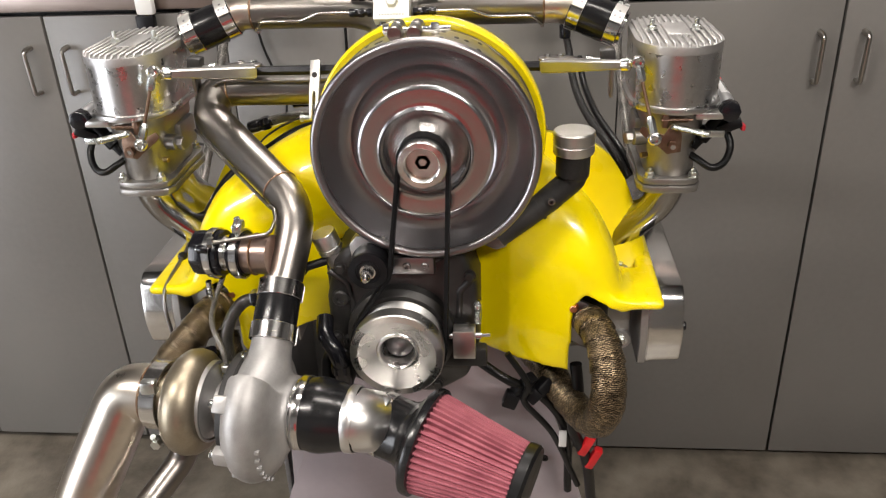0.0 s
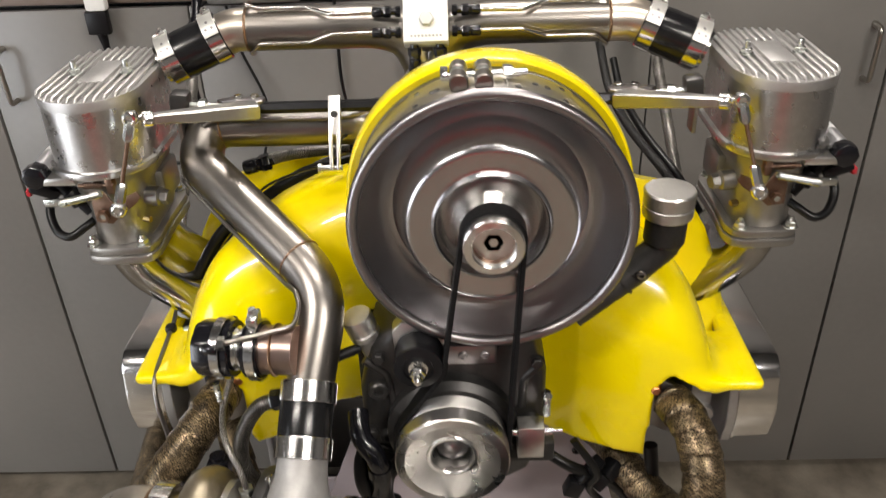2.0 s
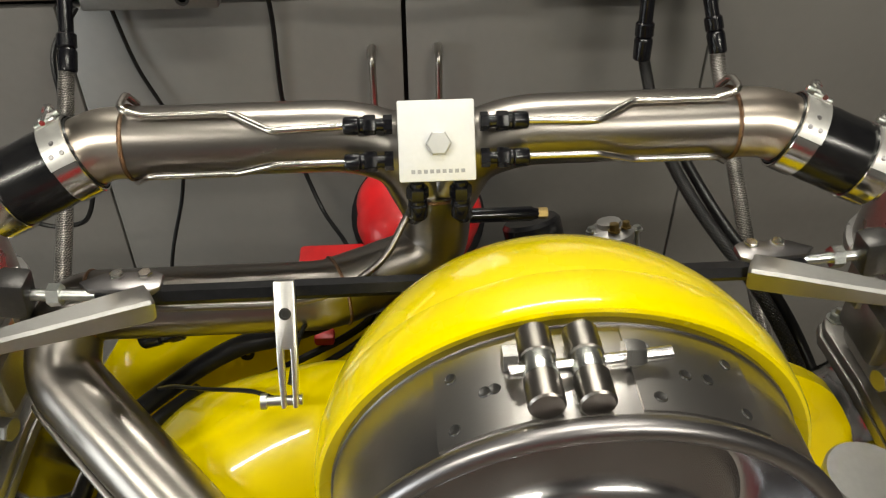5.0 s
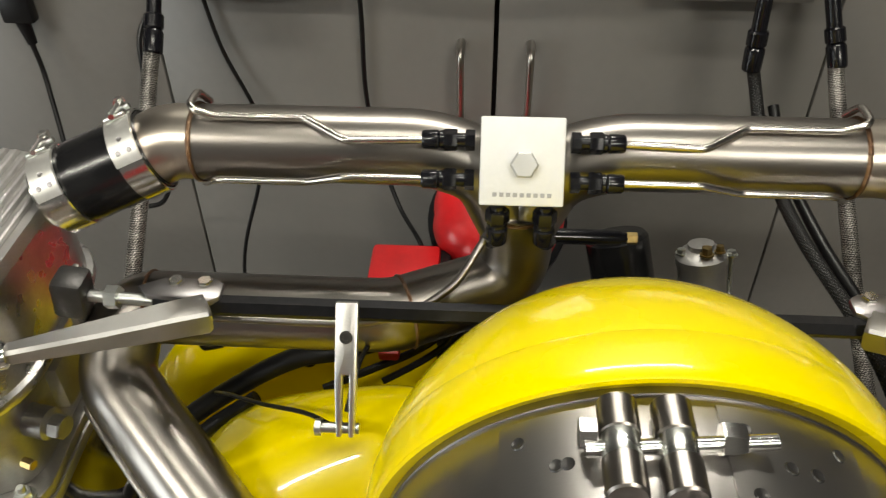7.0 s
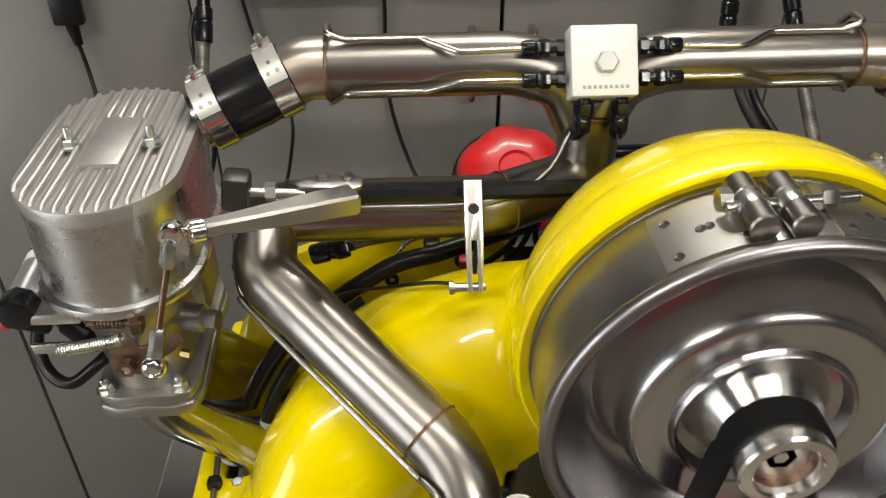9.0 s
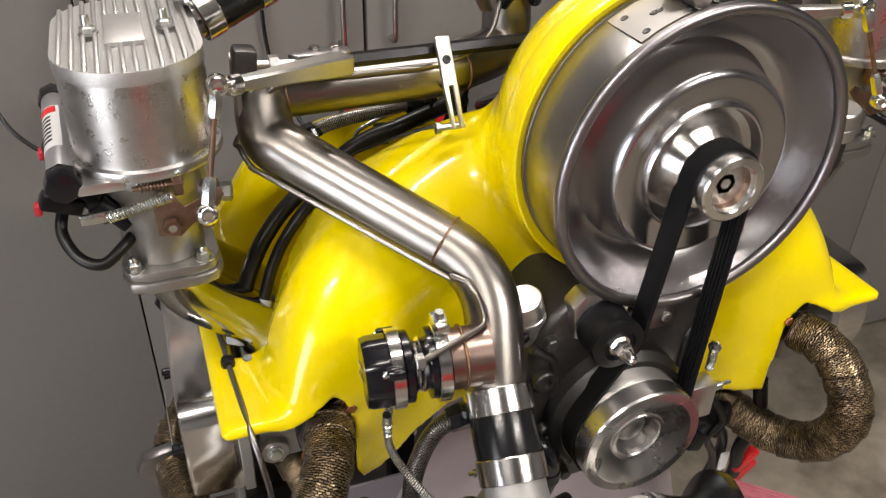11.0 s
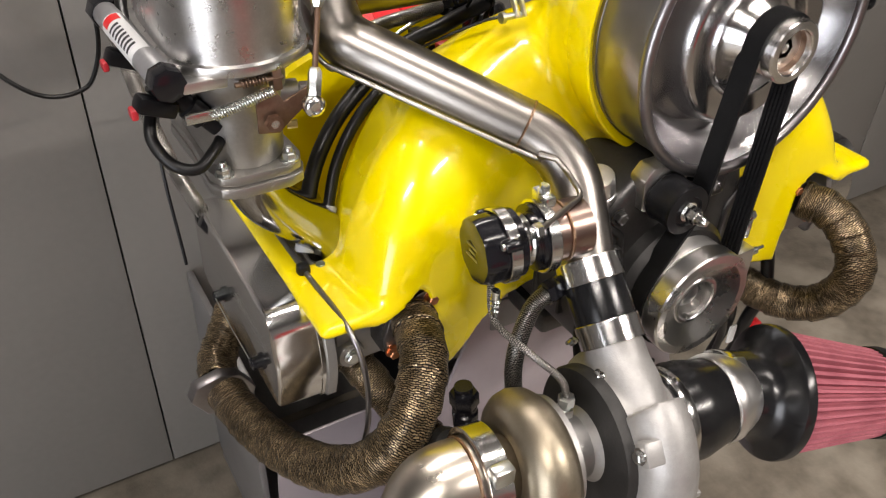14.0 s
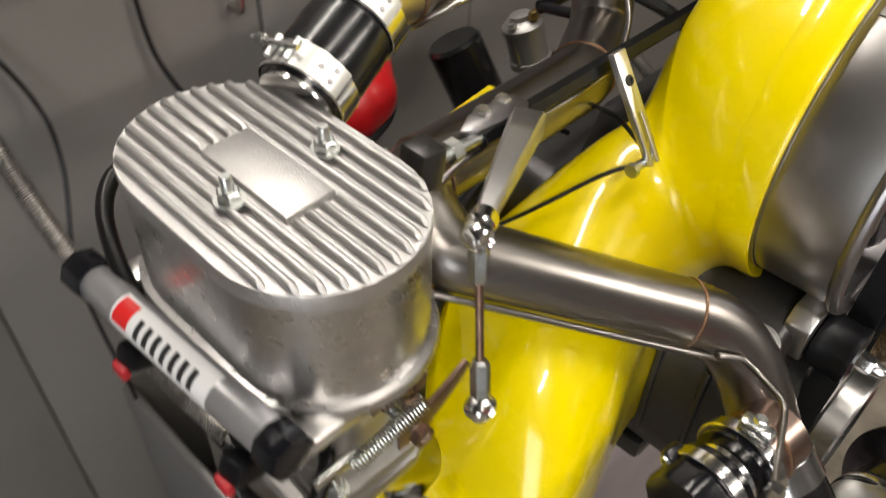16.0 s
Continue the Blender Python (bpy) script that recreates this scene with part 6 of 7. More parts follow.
def wrapped(name_label, points, base, r=0.0225):
    ex = thing("wrapped_exhaust_pipe", name_label, "exhaust pipe", base, "wrapped exhaust pipes")
    rough = spline(points, 40)
    path, gone = [rough[0]], 0.0
    for a, b in zip(rough, rough[1:]):
        gone += (b - a).length
        if gone >= 0.0018:
            path.append(b)
            gone = 0.0
    rnd = random.Random(5)

    def rip(k, s):
        lap = ((k + s * 0.30) % 10) / 10
        return 0.11 * lap + 0.012 * math.sin(k * 0.21 + s * 0.4) + rnd.uniform(-0.010, 0.010)
    part("woven_wrap", tube(path, r, 36, True, rip), WRAP, ex, "woven titanium-coloured heat wrap")
    return ex


e1 = wrapped("exhaust pipe bound in woven brown-gold heat wrap", [(-0.326, -0.703, 0.888), (-0.335, -0.738, 0.886), (-0.350, -0.768, 0.874), (-0.378, -0.790, 0.842), (-0.407, -0.782, 0.800), (-0.436, -0.738, 0.757), (-0.460, -0.665, 0.722), (-0.477, -0.585, 0.703), (-0.485, -0.520, 0.698)], (-0.36, -0.75, 0.70))
part("joint_flange", prism([(-0.040, -0.010), (-0.030, -0.017), (-0.012, -0.029), (0.012, -0.029), (0.030, -0.017), (0.040, -0.010), (0.040, 0.010), (0.030, 0.017), (0.012, 0.029), (-0.012, 0.029), (-0.030, 0.017), (-0.040, 0.010)], 0.018, Matrix.Translation((-0.488, -0.512, 0.698)) @ pose(0, 0, 0, 90, 25, 4), 0.003), STEEL_LIP, e1)
wrapped("exhaust pipe bound in woven brown-gold heat wrap behind the joint flange", [(-0.486, -0.505, 0.698), (-0.477, -0.47, 0.700), (-0.455, -0.440, 0.712), (-0.424, -0.42, 0.750), (-0.39, -0.42, 0.80), (-0.36, -0.45, 0.84)], (-0.46, -0.43, 0.68))
wrapped("exhaust pipe looping down, bound in woven brown-gold heat wrap", [(0.213, -0.735, 0.885), (0.224, -0.762, 0.884), (0.233, -0.790, 0.868), (0.237, -0.815, 0.835), (0.235, -0.818, 0.798), (0.226, -0.795, 0.756), (0.207, -0.755, 0.738), (0.180, -0.712, 0.748), (0.150, -0.67, 0.772), (0.10, -0.63, 0.80)], (0.22, -0.8, 0.71))
wrapped("lower exhaust pipe bound in woven brown-gold heat wrap", [(-0.372, -0.56, 0.800), (-0.365, -0.61, 0.790), (-0.352, -0.645, 0.770), (-0.330, -0.690, 0.735), (-0.310, -0.74, 0.725), (-0.30, -0.80, 0.745)], (-0.34, -0.65, 0.74), 0.019)

# ---- oil filler on the far side ----
of = thing("oil_filler", "black filler neck with machined aluminium cap", "oil filler", (0.13, -0.74, 1.03))
oc = Vector((0.186, -0.718, 1.158))
part("cap", lathe([(0.0255, -0.030), (0.0265, -0.028), (0.0265, -0.018), (0.0255, -0.017), (0.0265, -0.016), (0.0270, -0.002), (0.0255, 0.0), (0, 0.0005)], oc, (0, 0, 1), 48), BRUSHED, of, "machined aluminium cap")
part("neck", tube(rounded([oc - Vector((0, 0, 0.028)), oc - Vector((0.001, 0, 0.068)), (0.150, -0.728, 1.062), (0.088, -0.742, 1.020)], 0.018), [0.022, 0.022, 0.020, 0.019, 0.019, 0.018, 0.0175, 0.017, 0.017, 0.0165, 0.0165, 0.0165, 0.0165, 0.0165, 0.0165, 0.0165], 28), IRON, of)
part("neck_collar", lathe([(0.0185, 0), (0.0185, 0.004)], (0.143, -0.7295, 1.057), (-0.75, -0.15, -0.5), 28), IRON, of)
part("neck_screw", cap_screw((0.158, -0.747, 1.072), IN, 0.005, 0.003), STEEL_LIP, of)

# crank trigger sensor beside the pulley
sen = thing("crank_sensor_block", "small machined aluminium sensor block with pin", "sensor", (0.04, -0.79, 0.86))
part("block", box((0.0425, -0.785, 0.880), (0.030, 0.022, 0.044), 0.0015), BRUSHED, sen)
part("pin", join(tube([(0.022, -0.79, 0.892), (0.078, -0.79, 0.894)], 0.0022, 8), lathe([(0.005, 0), (0.005, 0.008)], (0.058, -0.79, 0.893), (1, 0, 0), 10), lathe([(0.004, 0), (0.004, 0.006)], (0.022, -0.79, 0.892), (1, 0, 0), 10)), ZINC, sen)
part("spring", tube([Vector((0.061 + 0.004 * math.cos(k * 0.8), -0.775 + 0.004 * math.sin(k * 0.8), 0.903 + 0.028 * k / 90)) for k in range(90)], 0.001, 5), ZINC, sen)
part("spring_knob", lathe([(0.006, 0), (0.007, 0.004), (0.004, 0.009), (0, 0.010)], (0.061, -0.775, 0.930), (0, 0, 1), 16), CHROME, sen)
part("bracket", box((0.035, -0.765, 0.845), (0.075, 0.02, 0.03), 0.004), IRON, sen)

# ---- breather boxes on the bench edge ----


def breather(x0, x1, knob):
    b = thing("breather_box", "cast aluminium breather box with ribbed lid, fixed to the bench edge", "breather box", ((x0 + x1) / 2, -0.03, 1.185), "breather boxes")
    c = (x0 + x1) / 2
    part("body", box((c, -0.034, 1.226), (x1 - x0, 0.055, 0.062), 0.004), BOXALLOY, b)
    lid = part("lid", box((c, -0.034, 1.2605), (x1 - x0 + 0.010, 0.064, 0.010), 0.003), BOXALLOY, b)
    for k in range(9):
        part("lid_rib", box((c - (x1 - x0) * 0.42 + (x1 - x0) * 0.105 * k, -0.034, 1.267), (0.005, 0.056, 0.005), 0.001), BOXALLOY, lid)
    part("corner_screw", cap_screw((x0 + 0.006 if knob > 0 else x1 - 0.006, -0.067, 1.257), IN, 0.004, 0.003), IRON, b)
    return b


bl = breather(-0.457, -0.297, 1)
part("port_plug", lathe([(0.0085, 0), (0.0085, 0.002), (0.005, 0.002), (0.005, -0.002)], (-0.338, -0.0615, 1.209), IN, 20), IRON, bl)
breather(0.112, 0.268, -1)

hose = thing("crossover_hose", "braided steel hose with red and silver fittings between the breather boxes", "hose", (-0.09, -0.035, 1.21))
part("hose", tube(spline([(-0.215, -0.034, 1.218), (-0.16, -0.036, 1.214), (-0.09, -0.037, 1.211), (0.0, -0.036, 1.214), (0.045, -0.034, 1.219)], 8), 0.0062, 12), BRAID, hose)
for s, x in ((1, -0.297), (-1, 0.112)):
    part("adapter", join(lathe([(0.009, 0), (0.009, 0.012)], (x, -0.034, 1.219), (s, 0, 0), 6), lathe([(0.0075, 0.012), (0.0105, 0.014), (0.0105, 0.034), (0.009, 0.036)], (x, -0.034, 1.219), (s, 0, 0), 6)), CHROME, hose, "silver hex adapter")
    part("red_socket", lathe([(0.0105, 0.036), (0.0115, 0.038), (0.0115, 0.050), (0.0095, 0.056), (0.0085, 0.072)], (x, -0.034, 1.219), (s, 0, 0), 12), RED_ALU, hose, "red anodised hose socket")


def drop_hose(label, adapter, elbow, down, rest, r, mat, adapter_dir):
    h = thing("breather_hose", label, "hose", elbow, "breather hoses")
    part("adapter", join(lathe([(0.010, 0), (0.010, 0.010)], adapter, adapter_dir, 6), lathe([(0.0075, 0.010), (0.0075, 0.018)], adapter, adapter_dir, 16)), ZINC, h)
    a = Vector(adapter) + Vector(adapter_dir).normalized() * 0.012
    part("elbow", tube(rounded([a, elbow, down], 0.018), 0.0085, 16), BLACK, h, "black anodised swivel elbow")
    d = (Vector(down) - Vector(elbow)).normalized()
    part("hose_socket", lathe([(0.0095, -0.012), (0.0115, -0.010), (0.0115, 0.004), (0.0095, 0.006), (0.0115, 0.010), (0.0108, 0.032), (0.009, 0.034)], down, d, 12), BLACK, h)
    part("hose", tube(spline([Vector(down) + d * 0.02] + [Vector(p) for p in rest], 8), r, 12), mat, h)
    return h


hl = drop_hose("braided steel breather hose running down to the valve cover", (-0.457, -0.034, 1.222), (-0.474, -0.045, 1.220), (-0.474, -0.085, 1.168), [(-0.477, -0.12, 1.125), (-0.477, -0.20, 1.045), (-0.474, -0.29, 0.975), (-0.468, -0.37, 0.930), (-0.461, -0.43, 0.910), (-0.458, -0.455, 0.908)], 0.0092, BRAID, (-1, 0, 0))
part("lower_fitting", fitting((-0.457, -0.480, 0.906), Vector((0.05, 0.85, -0.30)), 0.012), BLACK, hl)
drop_hose("braided steel breather hose behind the second carburettor", (0.268, -0.034, 1.222), (0.284, -0.045, 1.218), (0.298, -0.070, 1.160), [(0.306, -0.10, 1.108), (0.316, -0.20, 1.010), (0.326, -0.30, 0.916), (0.330, -0.38, 0.87), (0.332, -0.44, 0.89)], 0.0092, BRAID, (1, 0, 0))
hb = drop_hose("black sleeved breather hose running to the crankcase", (0.205, -0.0615, 1.214), (0.205, -0.085, 1.212), (0.205, -0.092, 1.165), [(0.212, -0.105, 1.115), (0.220, -0.17, 1.065), (0.236, -0.28, 1.040), (0.275, -0.395, 1.008), (0.318, -0.44, 0.935), (0.335, -0.47, 0.88)], 0.0072, BRAID_DARK, (0, -1, 0))
part("second_hose", tube(spline([(0.232, -0.12, 1.10), (0.240, -0.17, 1.060), (0.256, -0.28, 1.036), (0.293, -0.39, 1.002), (0.334, -0.43, 0.932), (0.35, -0.46, 0.88)], 8), 0.0062, 12), RUBBER, hb)

# ---- hoses behind the cylinder covers ----
for label, mat, r, pts in (
    ("black rubber hose along the back of the shroud", RUBBER, 0.0085, [(-0.395, -0.60, 0.93), (-0.37, -0.565, 0.985), (-0.335, -0.545, 1.030), (-0.284, -0.522, 1.060), (-0.235, -0.515, 1.088), (-0.195, -0.515, 1.100), (-0.15, -0.50, 1.105), (-0.10, -0.47, 1.10)]),
    ("second black rubber hose beside the shroud", RUBBER, 0.0062, [(-0.372, -0.60, 0.94), (-0.345, -0.570, 0.995), (-0.310, -0.552, 1.035), (-0.265, -0.535, 1.062)]),
    ("dark braided hose with black ends under the cross bar", BRAID, 0.0075, [(-0.285, -0.50, 1.100), (-0.255, -0.498, 1.108), (-0.21, -0.495, 1.112), (-0.17, -0.485, 1.112)]),
):
    h = thing("engine_hose", label, "hose", pts[0], "hoses behind the shroud")
    part("hose", tube(spline(pts, 8), r, 12), mat, h)
    if mat is RUBBER:
        d = (Vector(pts[0]) - Vector(pts[1])).normalized()
        part("end_sleeve", lathe([(r * 1.12, -0.030), (r * 1.25, -0.028), (r * 1.25, 0.002), (r * 1.1, 0.004)], pts[0], d, 16), SLEEVE, h, "light grey end sleeve")
    if mat is BRAID:
        part("end_fitting", fitting(Vector(pts[0]) + Vector((0.012, 0, 0.003)), Vector((-1, -0.1, -0.25)), 0.010), BLACK, h)
        part("end_fitting", fitting(Vector(pts[-1]) - Vector((0.01, 0, 0)), Vector((1, 0.1, 0.0)), 0.010), BLACK, h)
        part("small_fitting", fitting((-0.215, -0.478, 1.128), Vector((-1, 0, -0.15)), 0.007), BLACK, h)

dip = thing("dipstick_tube", "thin steel dipstick tube clipped across the shroud flange", "dipstick", (-0.40, -0.64, 0.91))
part("tube", tube(spline([(-0.420, -0.50, 0.965), (-0.414, -0.552, 0.940), (-0.409, -0.600, 0.928), (-0.407, -0.640, 0.924), (-0.404, -0.690, 0.922), (-0.402, -0.720, 0.916), (-0.398, -0.736, 0.892), (-0.394, -0.739, 0.850), (-0.396, -0.739, 0.80), (-0.40, -0.73, 0.755)], 8), 0.0029, 12), STEEL_LIP, dip)
part("clip", box((-0.408, -0.625, 0.925), (0.014, 0.014, 0.014), 0.005), RUBBER, dip)
part("clip_nut", bolt((-0.388, -0.622, 0.917), (0, 0, 1), 0.010, 0.007), ZINC, dip)

# ---- behind the engine: starter, coil and red items ----
st = thing("starter_motor", "bare metal starter motor with black solenoid behind the engine", "starter motor", (0.15, -0.30, 0.93))
part("motor", lathe([(0.024, 0.0), (0.028, 0.003), (0.028, 0.012), (0.026, 0.013), (0.026, 0.050), (0.028, 0.051), (0.028, 0.060), (0.022, 0.066), (0.014, 0.068), (0.014, 0.074), (0.008, 0.075), (0, 0.075)], (0.160, -0.265, 0.930), (-0.16, 0.25, 0.95), 32), CAST, st)
for dx in (-0.027, 0.027):
    part("through_bolt", join(tube([(0.160 + dx, -0.268, 0.932), (0.155 + dx, -0.252, 0.990)], 0.0028, 8), bolt((0.155 + dx, -0.252, 0.990), (-0.1, 0.25, 0.96), 0.009, 0.006)), ZINC, st)
part("end_bracket", join(box((0.178, -0.300, 0.925), (0.055, 0.05, 0.030), 0.008), lathe([(0.012, 0), (0.012, 0.022)], (0.205, -0.32, 0.915), (0, -0.3, 1), 20), lathe([(0.012, 0), (0.012, 0.022)], (0.150, -0.33, 0.915), (0, -0.3, 1), 20)), CAST, st)
part("terminal", join(bolt((0.150, -0.268, 1.002), (-0.1, 0.25, 0.96), 0.010, 0.010), bolt((0.165, -0.262, 1.002), (-0.1, 0.25, 0.96), 0.008, 0.008)), BRASS, st)
part("solenoid", lathe([(0.034, 0.0), (0.036, 0.003), (0.036, 0.085), (0.032, 0.09), (0, 0.09)], (0.082, -0.245, 0.900), (-0.22, 0.40, 0.9), 32), SILICONE, st, "black solenoid")
pump = thing("red_charger_unit", "red and black plastic unit standing behind the engine", "power unit", (-0.20, -0.25, 0.86))
part("case", box((-0.183, -0.22, 0.882), (0.085, 0.10, 0.085), 0.006), RED, pump)
part("end_cap", box((-0.134, -0.22, 0.882), (0.014, 0.098, 0.082), 0.005), PLASTIC, pump)
part("base", box((-0.17, -0.22, 0.80), (0.12, 0.12, 0.12), 0.006), PLASTIC, pump)
pump2 = thing("red_cooling_blower", "red lobed plastic blower behind the charge pipe", "blower", (-0.072, -0.12, 0.03))
n = Matrix.Translation((-0.072, -0.118, 0.916)) @ frame_to((0.0, -0.55, 0.83))
sec = []
for r, h, lobe in ((0.070, 0.004, 0.0), (0.081, 0.014, 0.02), (0.083, 0.036, 0.05), (0.076, 0.054, 0.07), (0.062, 0.066, 0.08), (0.040, 0.073, 0.05), (0.026, 0.074, 0.0), (0.023, 0.070, 0.0), (0.006, 0.069, 0.0)):
    sec.append([n @ Vector((r * (1 - lobe + lobe * abs(math.cos(3.5 * a))) * math.cos(a), r * (1 - lobe + lobe * abs(math.cos(3.5 * a))) * math.sin(a), h)) for a in [2 * math.pi * k / 84 for k in range(84)]])
part("body", loft(sec), RED, pump2)
part("rim", lathe([(0.080, 0.0), (0.088, 0.004), (0.088, 0.022), (0.080, 0.026)], (-0.072, -0.118, 0.916), (0.0, -0.55, 0.83), 36), PLASTIC, pump2)
part("stand_pole", box((-0.072, -0.125, 0.47), (0.05, 0.05, 0.89), 0.006), PLASTIC, pump2)
gb = thing("transmission_plate", "dark cast bell-housing plate behind the cylinders", "engine plate", (-0.05, -0.38, 0.75))
part("plate", prism([(-0.19, 0.76), (0.08, 0.76), (0.12, 0.86), (0.09, 0.985), (0.0, 1.02), (-0.11, 1.02), (-0.20, 0.985), (-0.23, 0.86)], 0.03, Matrix.Translation((0, -0.37, 0)) @ pose(0, 0, 0, 90, 0, 0), 0.006), IRON, gb)
part("carrier", box((-0.02, -0.29, 0.84), (0.36, 0.16, 0.03), 0.006), IRON, gb)

# ---- cables on the cabinets ----


def cable(label, pts, r=0.0032):
    c = thing("hanging_cable", label, "cable", pts[0], "cables")
    part("lead", tube(spline(pts, 8), r, 8), RUBBER, c)
    return c


c1 = cable("black cable with a grey serial plug drooping from the bench", [(-0.666, -0.022, 1.125), (-0.658, -0.03, 1.075), (-0.648, -0.05, 1.038), (-0.626, -0.09, 0.982), (-0.598, -0.105, 0.948), (-0.566, -0.108, 0.926), (-0.530, -0.110, 0.924), (-0.503, -0.110, 0.940), (-0.484, -0.112, 1.0), (-0.487, -0.115, 1.10), (-0.49, -0.09, 1.16), (-0.462, -0.058, 1.20)])
part("plug", join(box((-0.668, -0.022, 1.160), (0.040, 0.018, 0.042), 0.004), lathe([(0.009, 0), (0.006, 0.03)], (-0.667, -0.022, 1.140), (0.1, 0, -1), 14)), PLASTIC, c1, "dark grey serial plug")
part("adapter", join(box((-0.664, -0.022, 1.207), (0.038, 0.022, 0.052), 0.006), box((-0.662, -0.022, 1.245), (0.024, 0.018, 0.03), 0.005)), WHITE, c1, "white serial adapter")
part("usb_lead", tube(spline([(-0.662, -0.022, 1.257), (-0.664, -0.008, 1.274), (-0.668, 0.05, 1.266), (-0.63, 0.2, 1.262)], 6), 0.0025, 8), RUBBER, c1)
cable("thin black cable hanging over the cabinet doors", [(-0.270, 0.02, 1.262), (-0.262, -0.012, 1.262), (-0.246, -0.014, 1.18), (-0.247, -0.012, 1.05), (-0.235, -0.02, 0.97), (-0.205, -0.06, 0.90), (-0.17, -0.12, 0.88), (-0.15, -0.18, 0.86)])
cable("black cable behind the breather hose", [(-0.44, -0.01, 1.18), (-0.425, -0.012, 1.10), (-0.39, -0.02, 1.0), (-0.395, -0.05, 0.93), (-0.43, -0.08, 0.80), (-0.43, -0.12, 0.60)], 0.0028)

# ---- lower clutter under the far bank ----
loom = thing("wiring_loom", "black taped wiring loom with red connectors hanging under the engine", "wiring", (0.18, -0.70, 0.62))
for k, pts in enumerate(([(0.06, -0.72, 0.80), (0.10, -0.735, 0.78), (0.15, -0.72, 0.74), (0.19, -0.70, 0.66), (0.20, -0.66, 0.5)], [(0.10, -0.74, 0.83), (0.13, -0.745, 0.78), (0.125, -0.735, 0.74), (0.17, -0.71, 0.66), (0.215, -0.67, 0.52)],
                        [(0.20, -0.72, 0.80), (0.205, -0.73, 0.74), (0.20, -0.72, 0.68), (0.225, -0.70, 0.6), (0.24, -0.66, 0.48)], [(-0.14, -0.75, 0.86), (-0.155, -0.77, 0.83), (-0.15, -0.78, 0.79), (-0.12, -0.76, 0.75)], [(-0.10, -0.76, 0.84), (-0.125, -0.78, 0.81), (-0.12, -0.785, 0.77), (-0.08, -0.76, 0.74)])):
    part("cable_run", tube(spline(pts, 8), (0.007, 0.005, 0.009, 0.010, 0.008)[k], 10), RUBBER, loom)
for x, y, z in ((0.222, -0.715, 0.645), (0.235, -0.705, 0.61)):
    part("red_connector", box((x, y, z), (0.014, 0.014, 0.045), 0.003, pose(0, 0, 0, 10, 20, 0).to_3x3()), RED, loom, "red plastic connector")
part("white_tag", box((0.185, -0.715, 0.655), (0.012, 0.004, 0.03), 0.001), WHITE, loom)
for k in range(5):
    part("black_connector", box((0.105 + 0.012 * k, -0.735 + 0.004 * k, 0.745 + 0.013 * (k % 3)), (0.022, 0.018, 0.026), 0.003, pose(0, 0, 0, 15 * k, 20, 30 * k).to_3x3()), PLASTIC, loom)
drain = thing("oil_drain_hose", "black oil drain hose with elbow beside the crank pulley", "hose", (-0.13, -0.79, 0.80))
part("hose", tube(spline([(-0.155, -0.76, 0.90), (-0.150, -0.785, 0.885), (-0.135, -0.795, 0.865), (-0.130, -0.792, 0.83), (-0.135, -0.785, 0.79), (-0.15, -0.80, 0.76)], 8), 0.012, 14), BLACK, drain)
part("collar", lathe([(0.0145, 0), (0.0145, 0.012)], (-0.131, -0.793, 0.845), (0, 0, -1), 12), BLACK, drain)

feed = thing("oil_feed_hose", "braided steel oil hose with black fitting beside the turbocharger", "hose", (-0.25, -0.80, 0.88))
part("hose", tube(spline([(-0.236, -0.800, 0.955), (-0.255, -0.803, 0.948), (-0.272, -0.810, 0.925), (-0.280, -0.815, 0.895), (-0.277, -0.815, 0.860), (-0.265, -0.80, 0.82)], 8), 0.0085, 14), BRAID_STEEL, feed)
part("end_fitting", fitting((-0.246, -0.800, 0.953), Vector((1, 0.05, 0.18)), 0.0105), BLACK, feed)
clut = thing("oil_drain_fittings", "black anodised oil drain fittings under the turbocharger", "fittings", (-0.30, -0.80, 0.80))
part("fitting", fitting((-0.318, -0.790, 0.865), Vector((0.05, -0.1, -1)), 0.013), BLACK, clut)
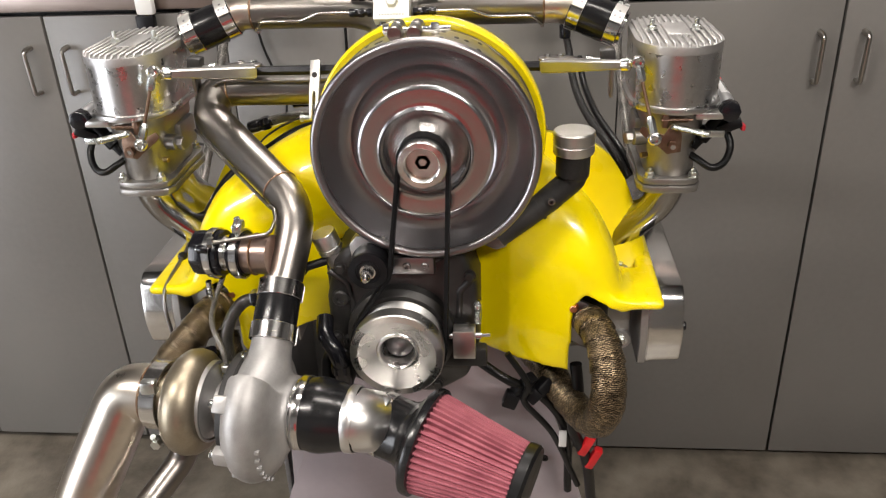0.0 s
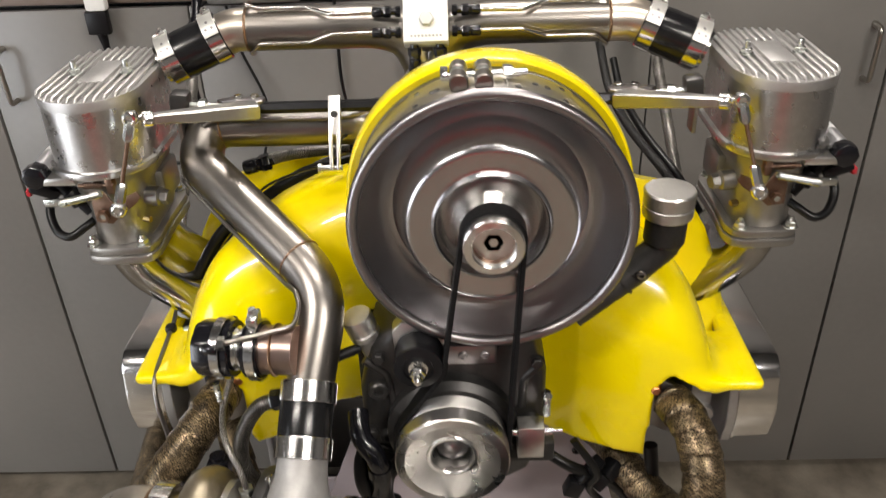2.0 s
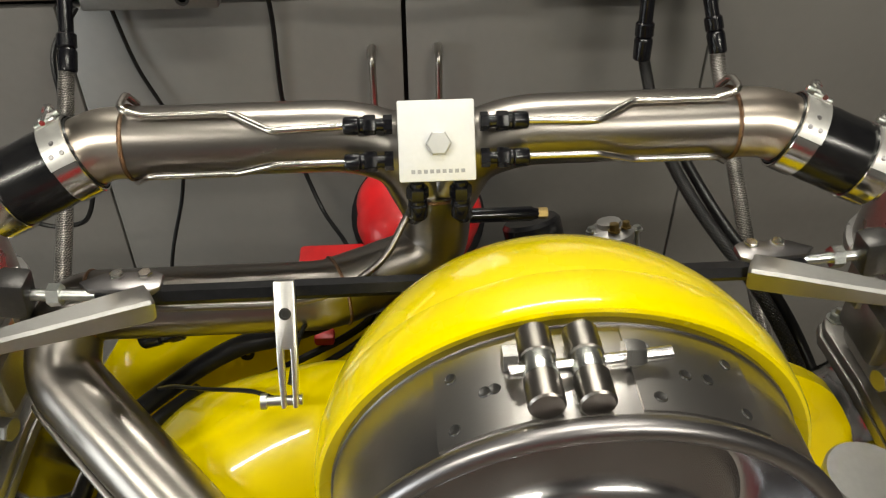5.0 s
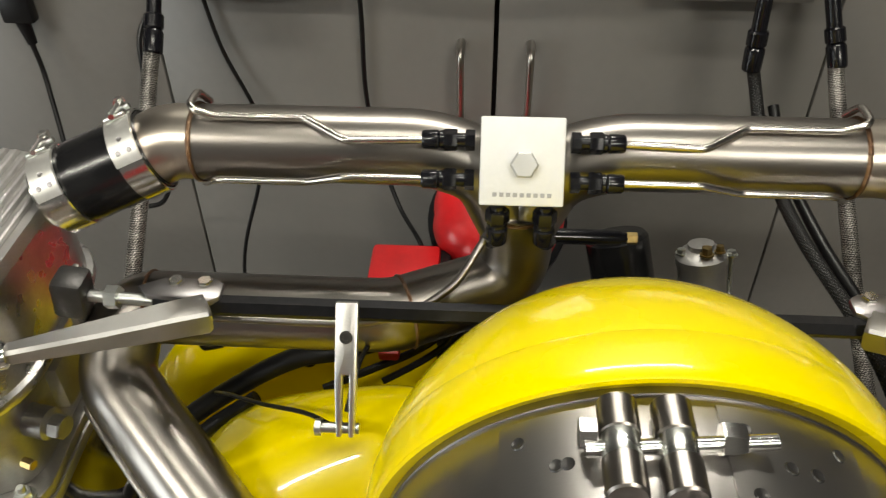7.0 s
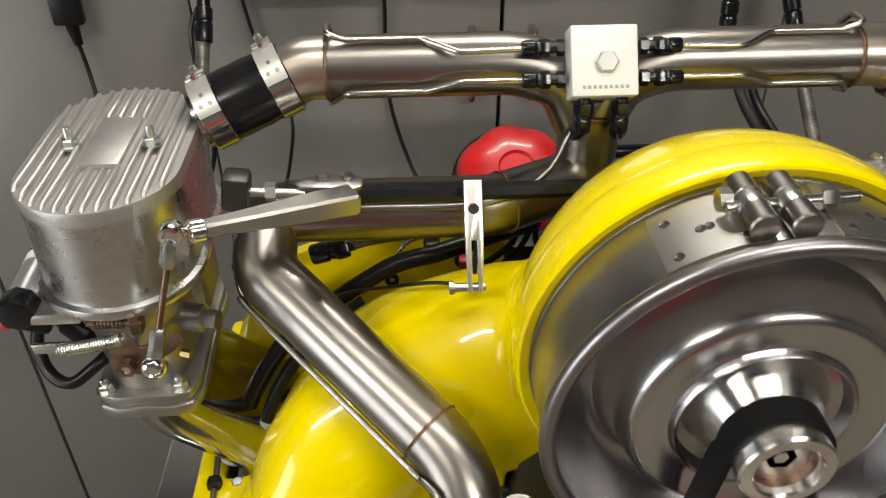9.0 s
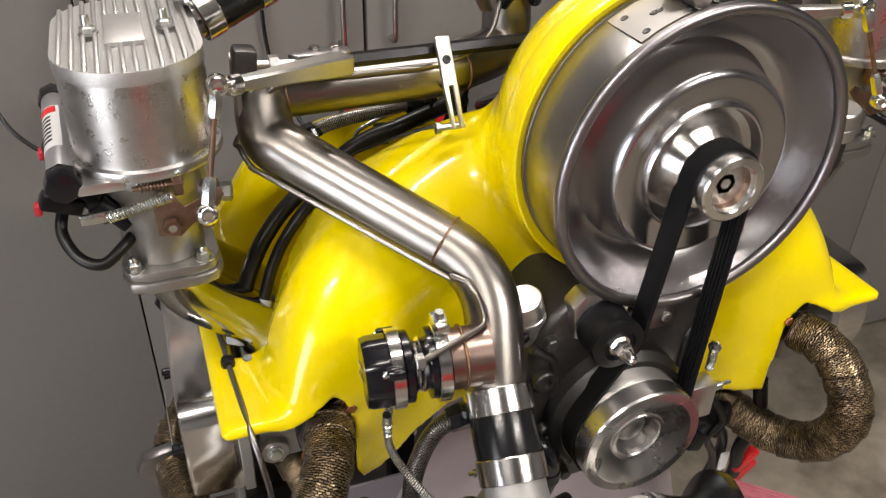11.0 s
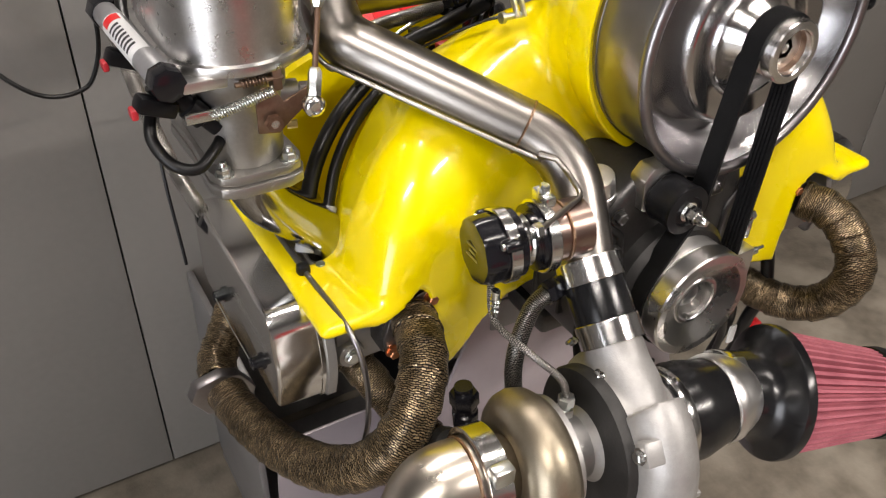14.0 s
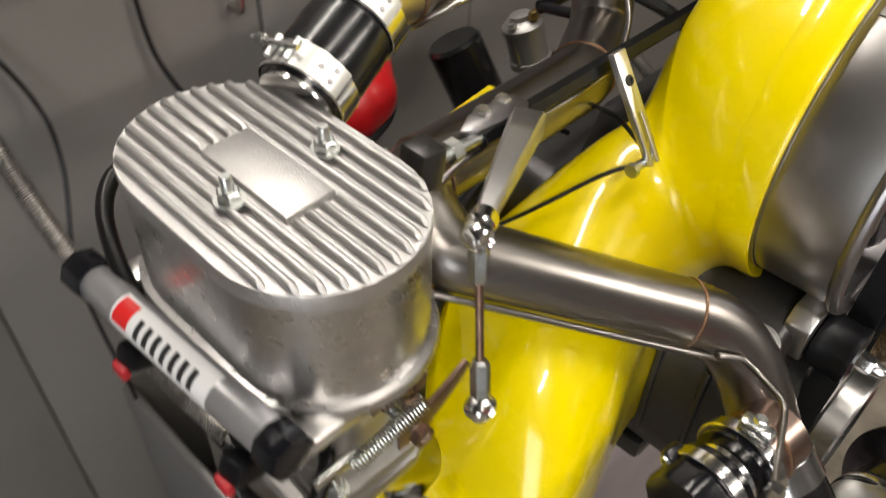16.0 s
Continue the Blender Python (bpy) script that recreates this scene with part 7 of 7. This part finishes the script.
part("fitting", fitting((-0.318, -0.795, 0.812), Vector((0.25, -0.3, -1)), 0.012), BLACK, clut)

vac = thing("vacuum_hose", "black rubber vacuum hose curled round the air cleaner", "hose", (-0.50, -0.48, 1.16))
part("hose", tube(spline([(-0.452, -0.438, 1.186), (-0.471, -0.426, 1.184), (-0.491, -0.443, 1.176), (-0.504, -0.475, 1.164), (-0.508, -0.502, 1.152), (-0.503, -0.53, 1.140)], 8), 0.0055, 12), RUBBER, vac)
rear = thing("rear_wiring", "thin black cables and a steel line behind the cross bar", "wiring", (-0.16, -0.48, 1.07))
for pts, r in (([(-0.108, -0.478, 1.125), (-0.117, -0.476, 1.100), (-0.124, -0.476, 1.078), (-0.148, -0.478, 1.058), (-0.18, -0.486, 1.046), (-0.22, -0.50, 1.035)], 0.0035),
               ([(-0.100, -0.482, 1.120), (-0.108, -0.480, 1.092), (-0.118, -0.480, 1.072), (-0.142, -0.484, 1.052), (-0.17, -0.494, 1.040)], 0.0030),
               ([(-0.180, -0.628, 1.150), (-0.202, -0.612, 1.142), (-0.240, -0.588, 1.120), (-0.275, -0.558, 1.092), (-0.300, -0.530, 1.060)], 0.0016),
               ([(-0.09, -0.478, 1.14), (-0.10, -0.476, 1.105), (-0.095, -0.48, 1.07), (-0.07, -0.49, 1.05)], 0.0030)):
    part("cable_run", tube(spline(pts, 8), r, 8), RUBBER, rear)
part("steel_line", tube(rounded([(-0.236, -0.478, 1.066), (-0.226, -0.476, 1.084), (-0.200, -0.474, 1.094), (-0.14, -0.474, 1.106), (-0.11, -0.474, 1.112)], 0.015), 0.0024, 8), ZINC, rear)
part("connector", box((-0.200, -0.478, 1.077), (0.016, 0.016, 0.022), 0.003), PLASTIC, rear)
part("red_connector", box((-0.165, -0.480, 1.062), (0.018, 0.014, 0.010), 0.003), RED_CLIP, rear)
part("grommet", lathe([(0.007, 0), (0.007, 0.004), (0.003, 0.004), (0.003, 0.0)], (-0.153, -0.470, 1.084), (0, -1, 0.2), 16), RUBBER, rear)
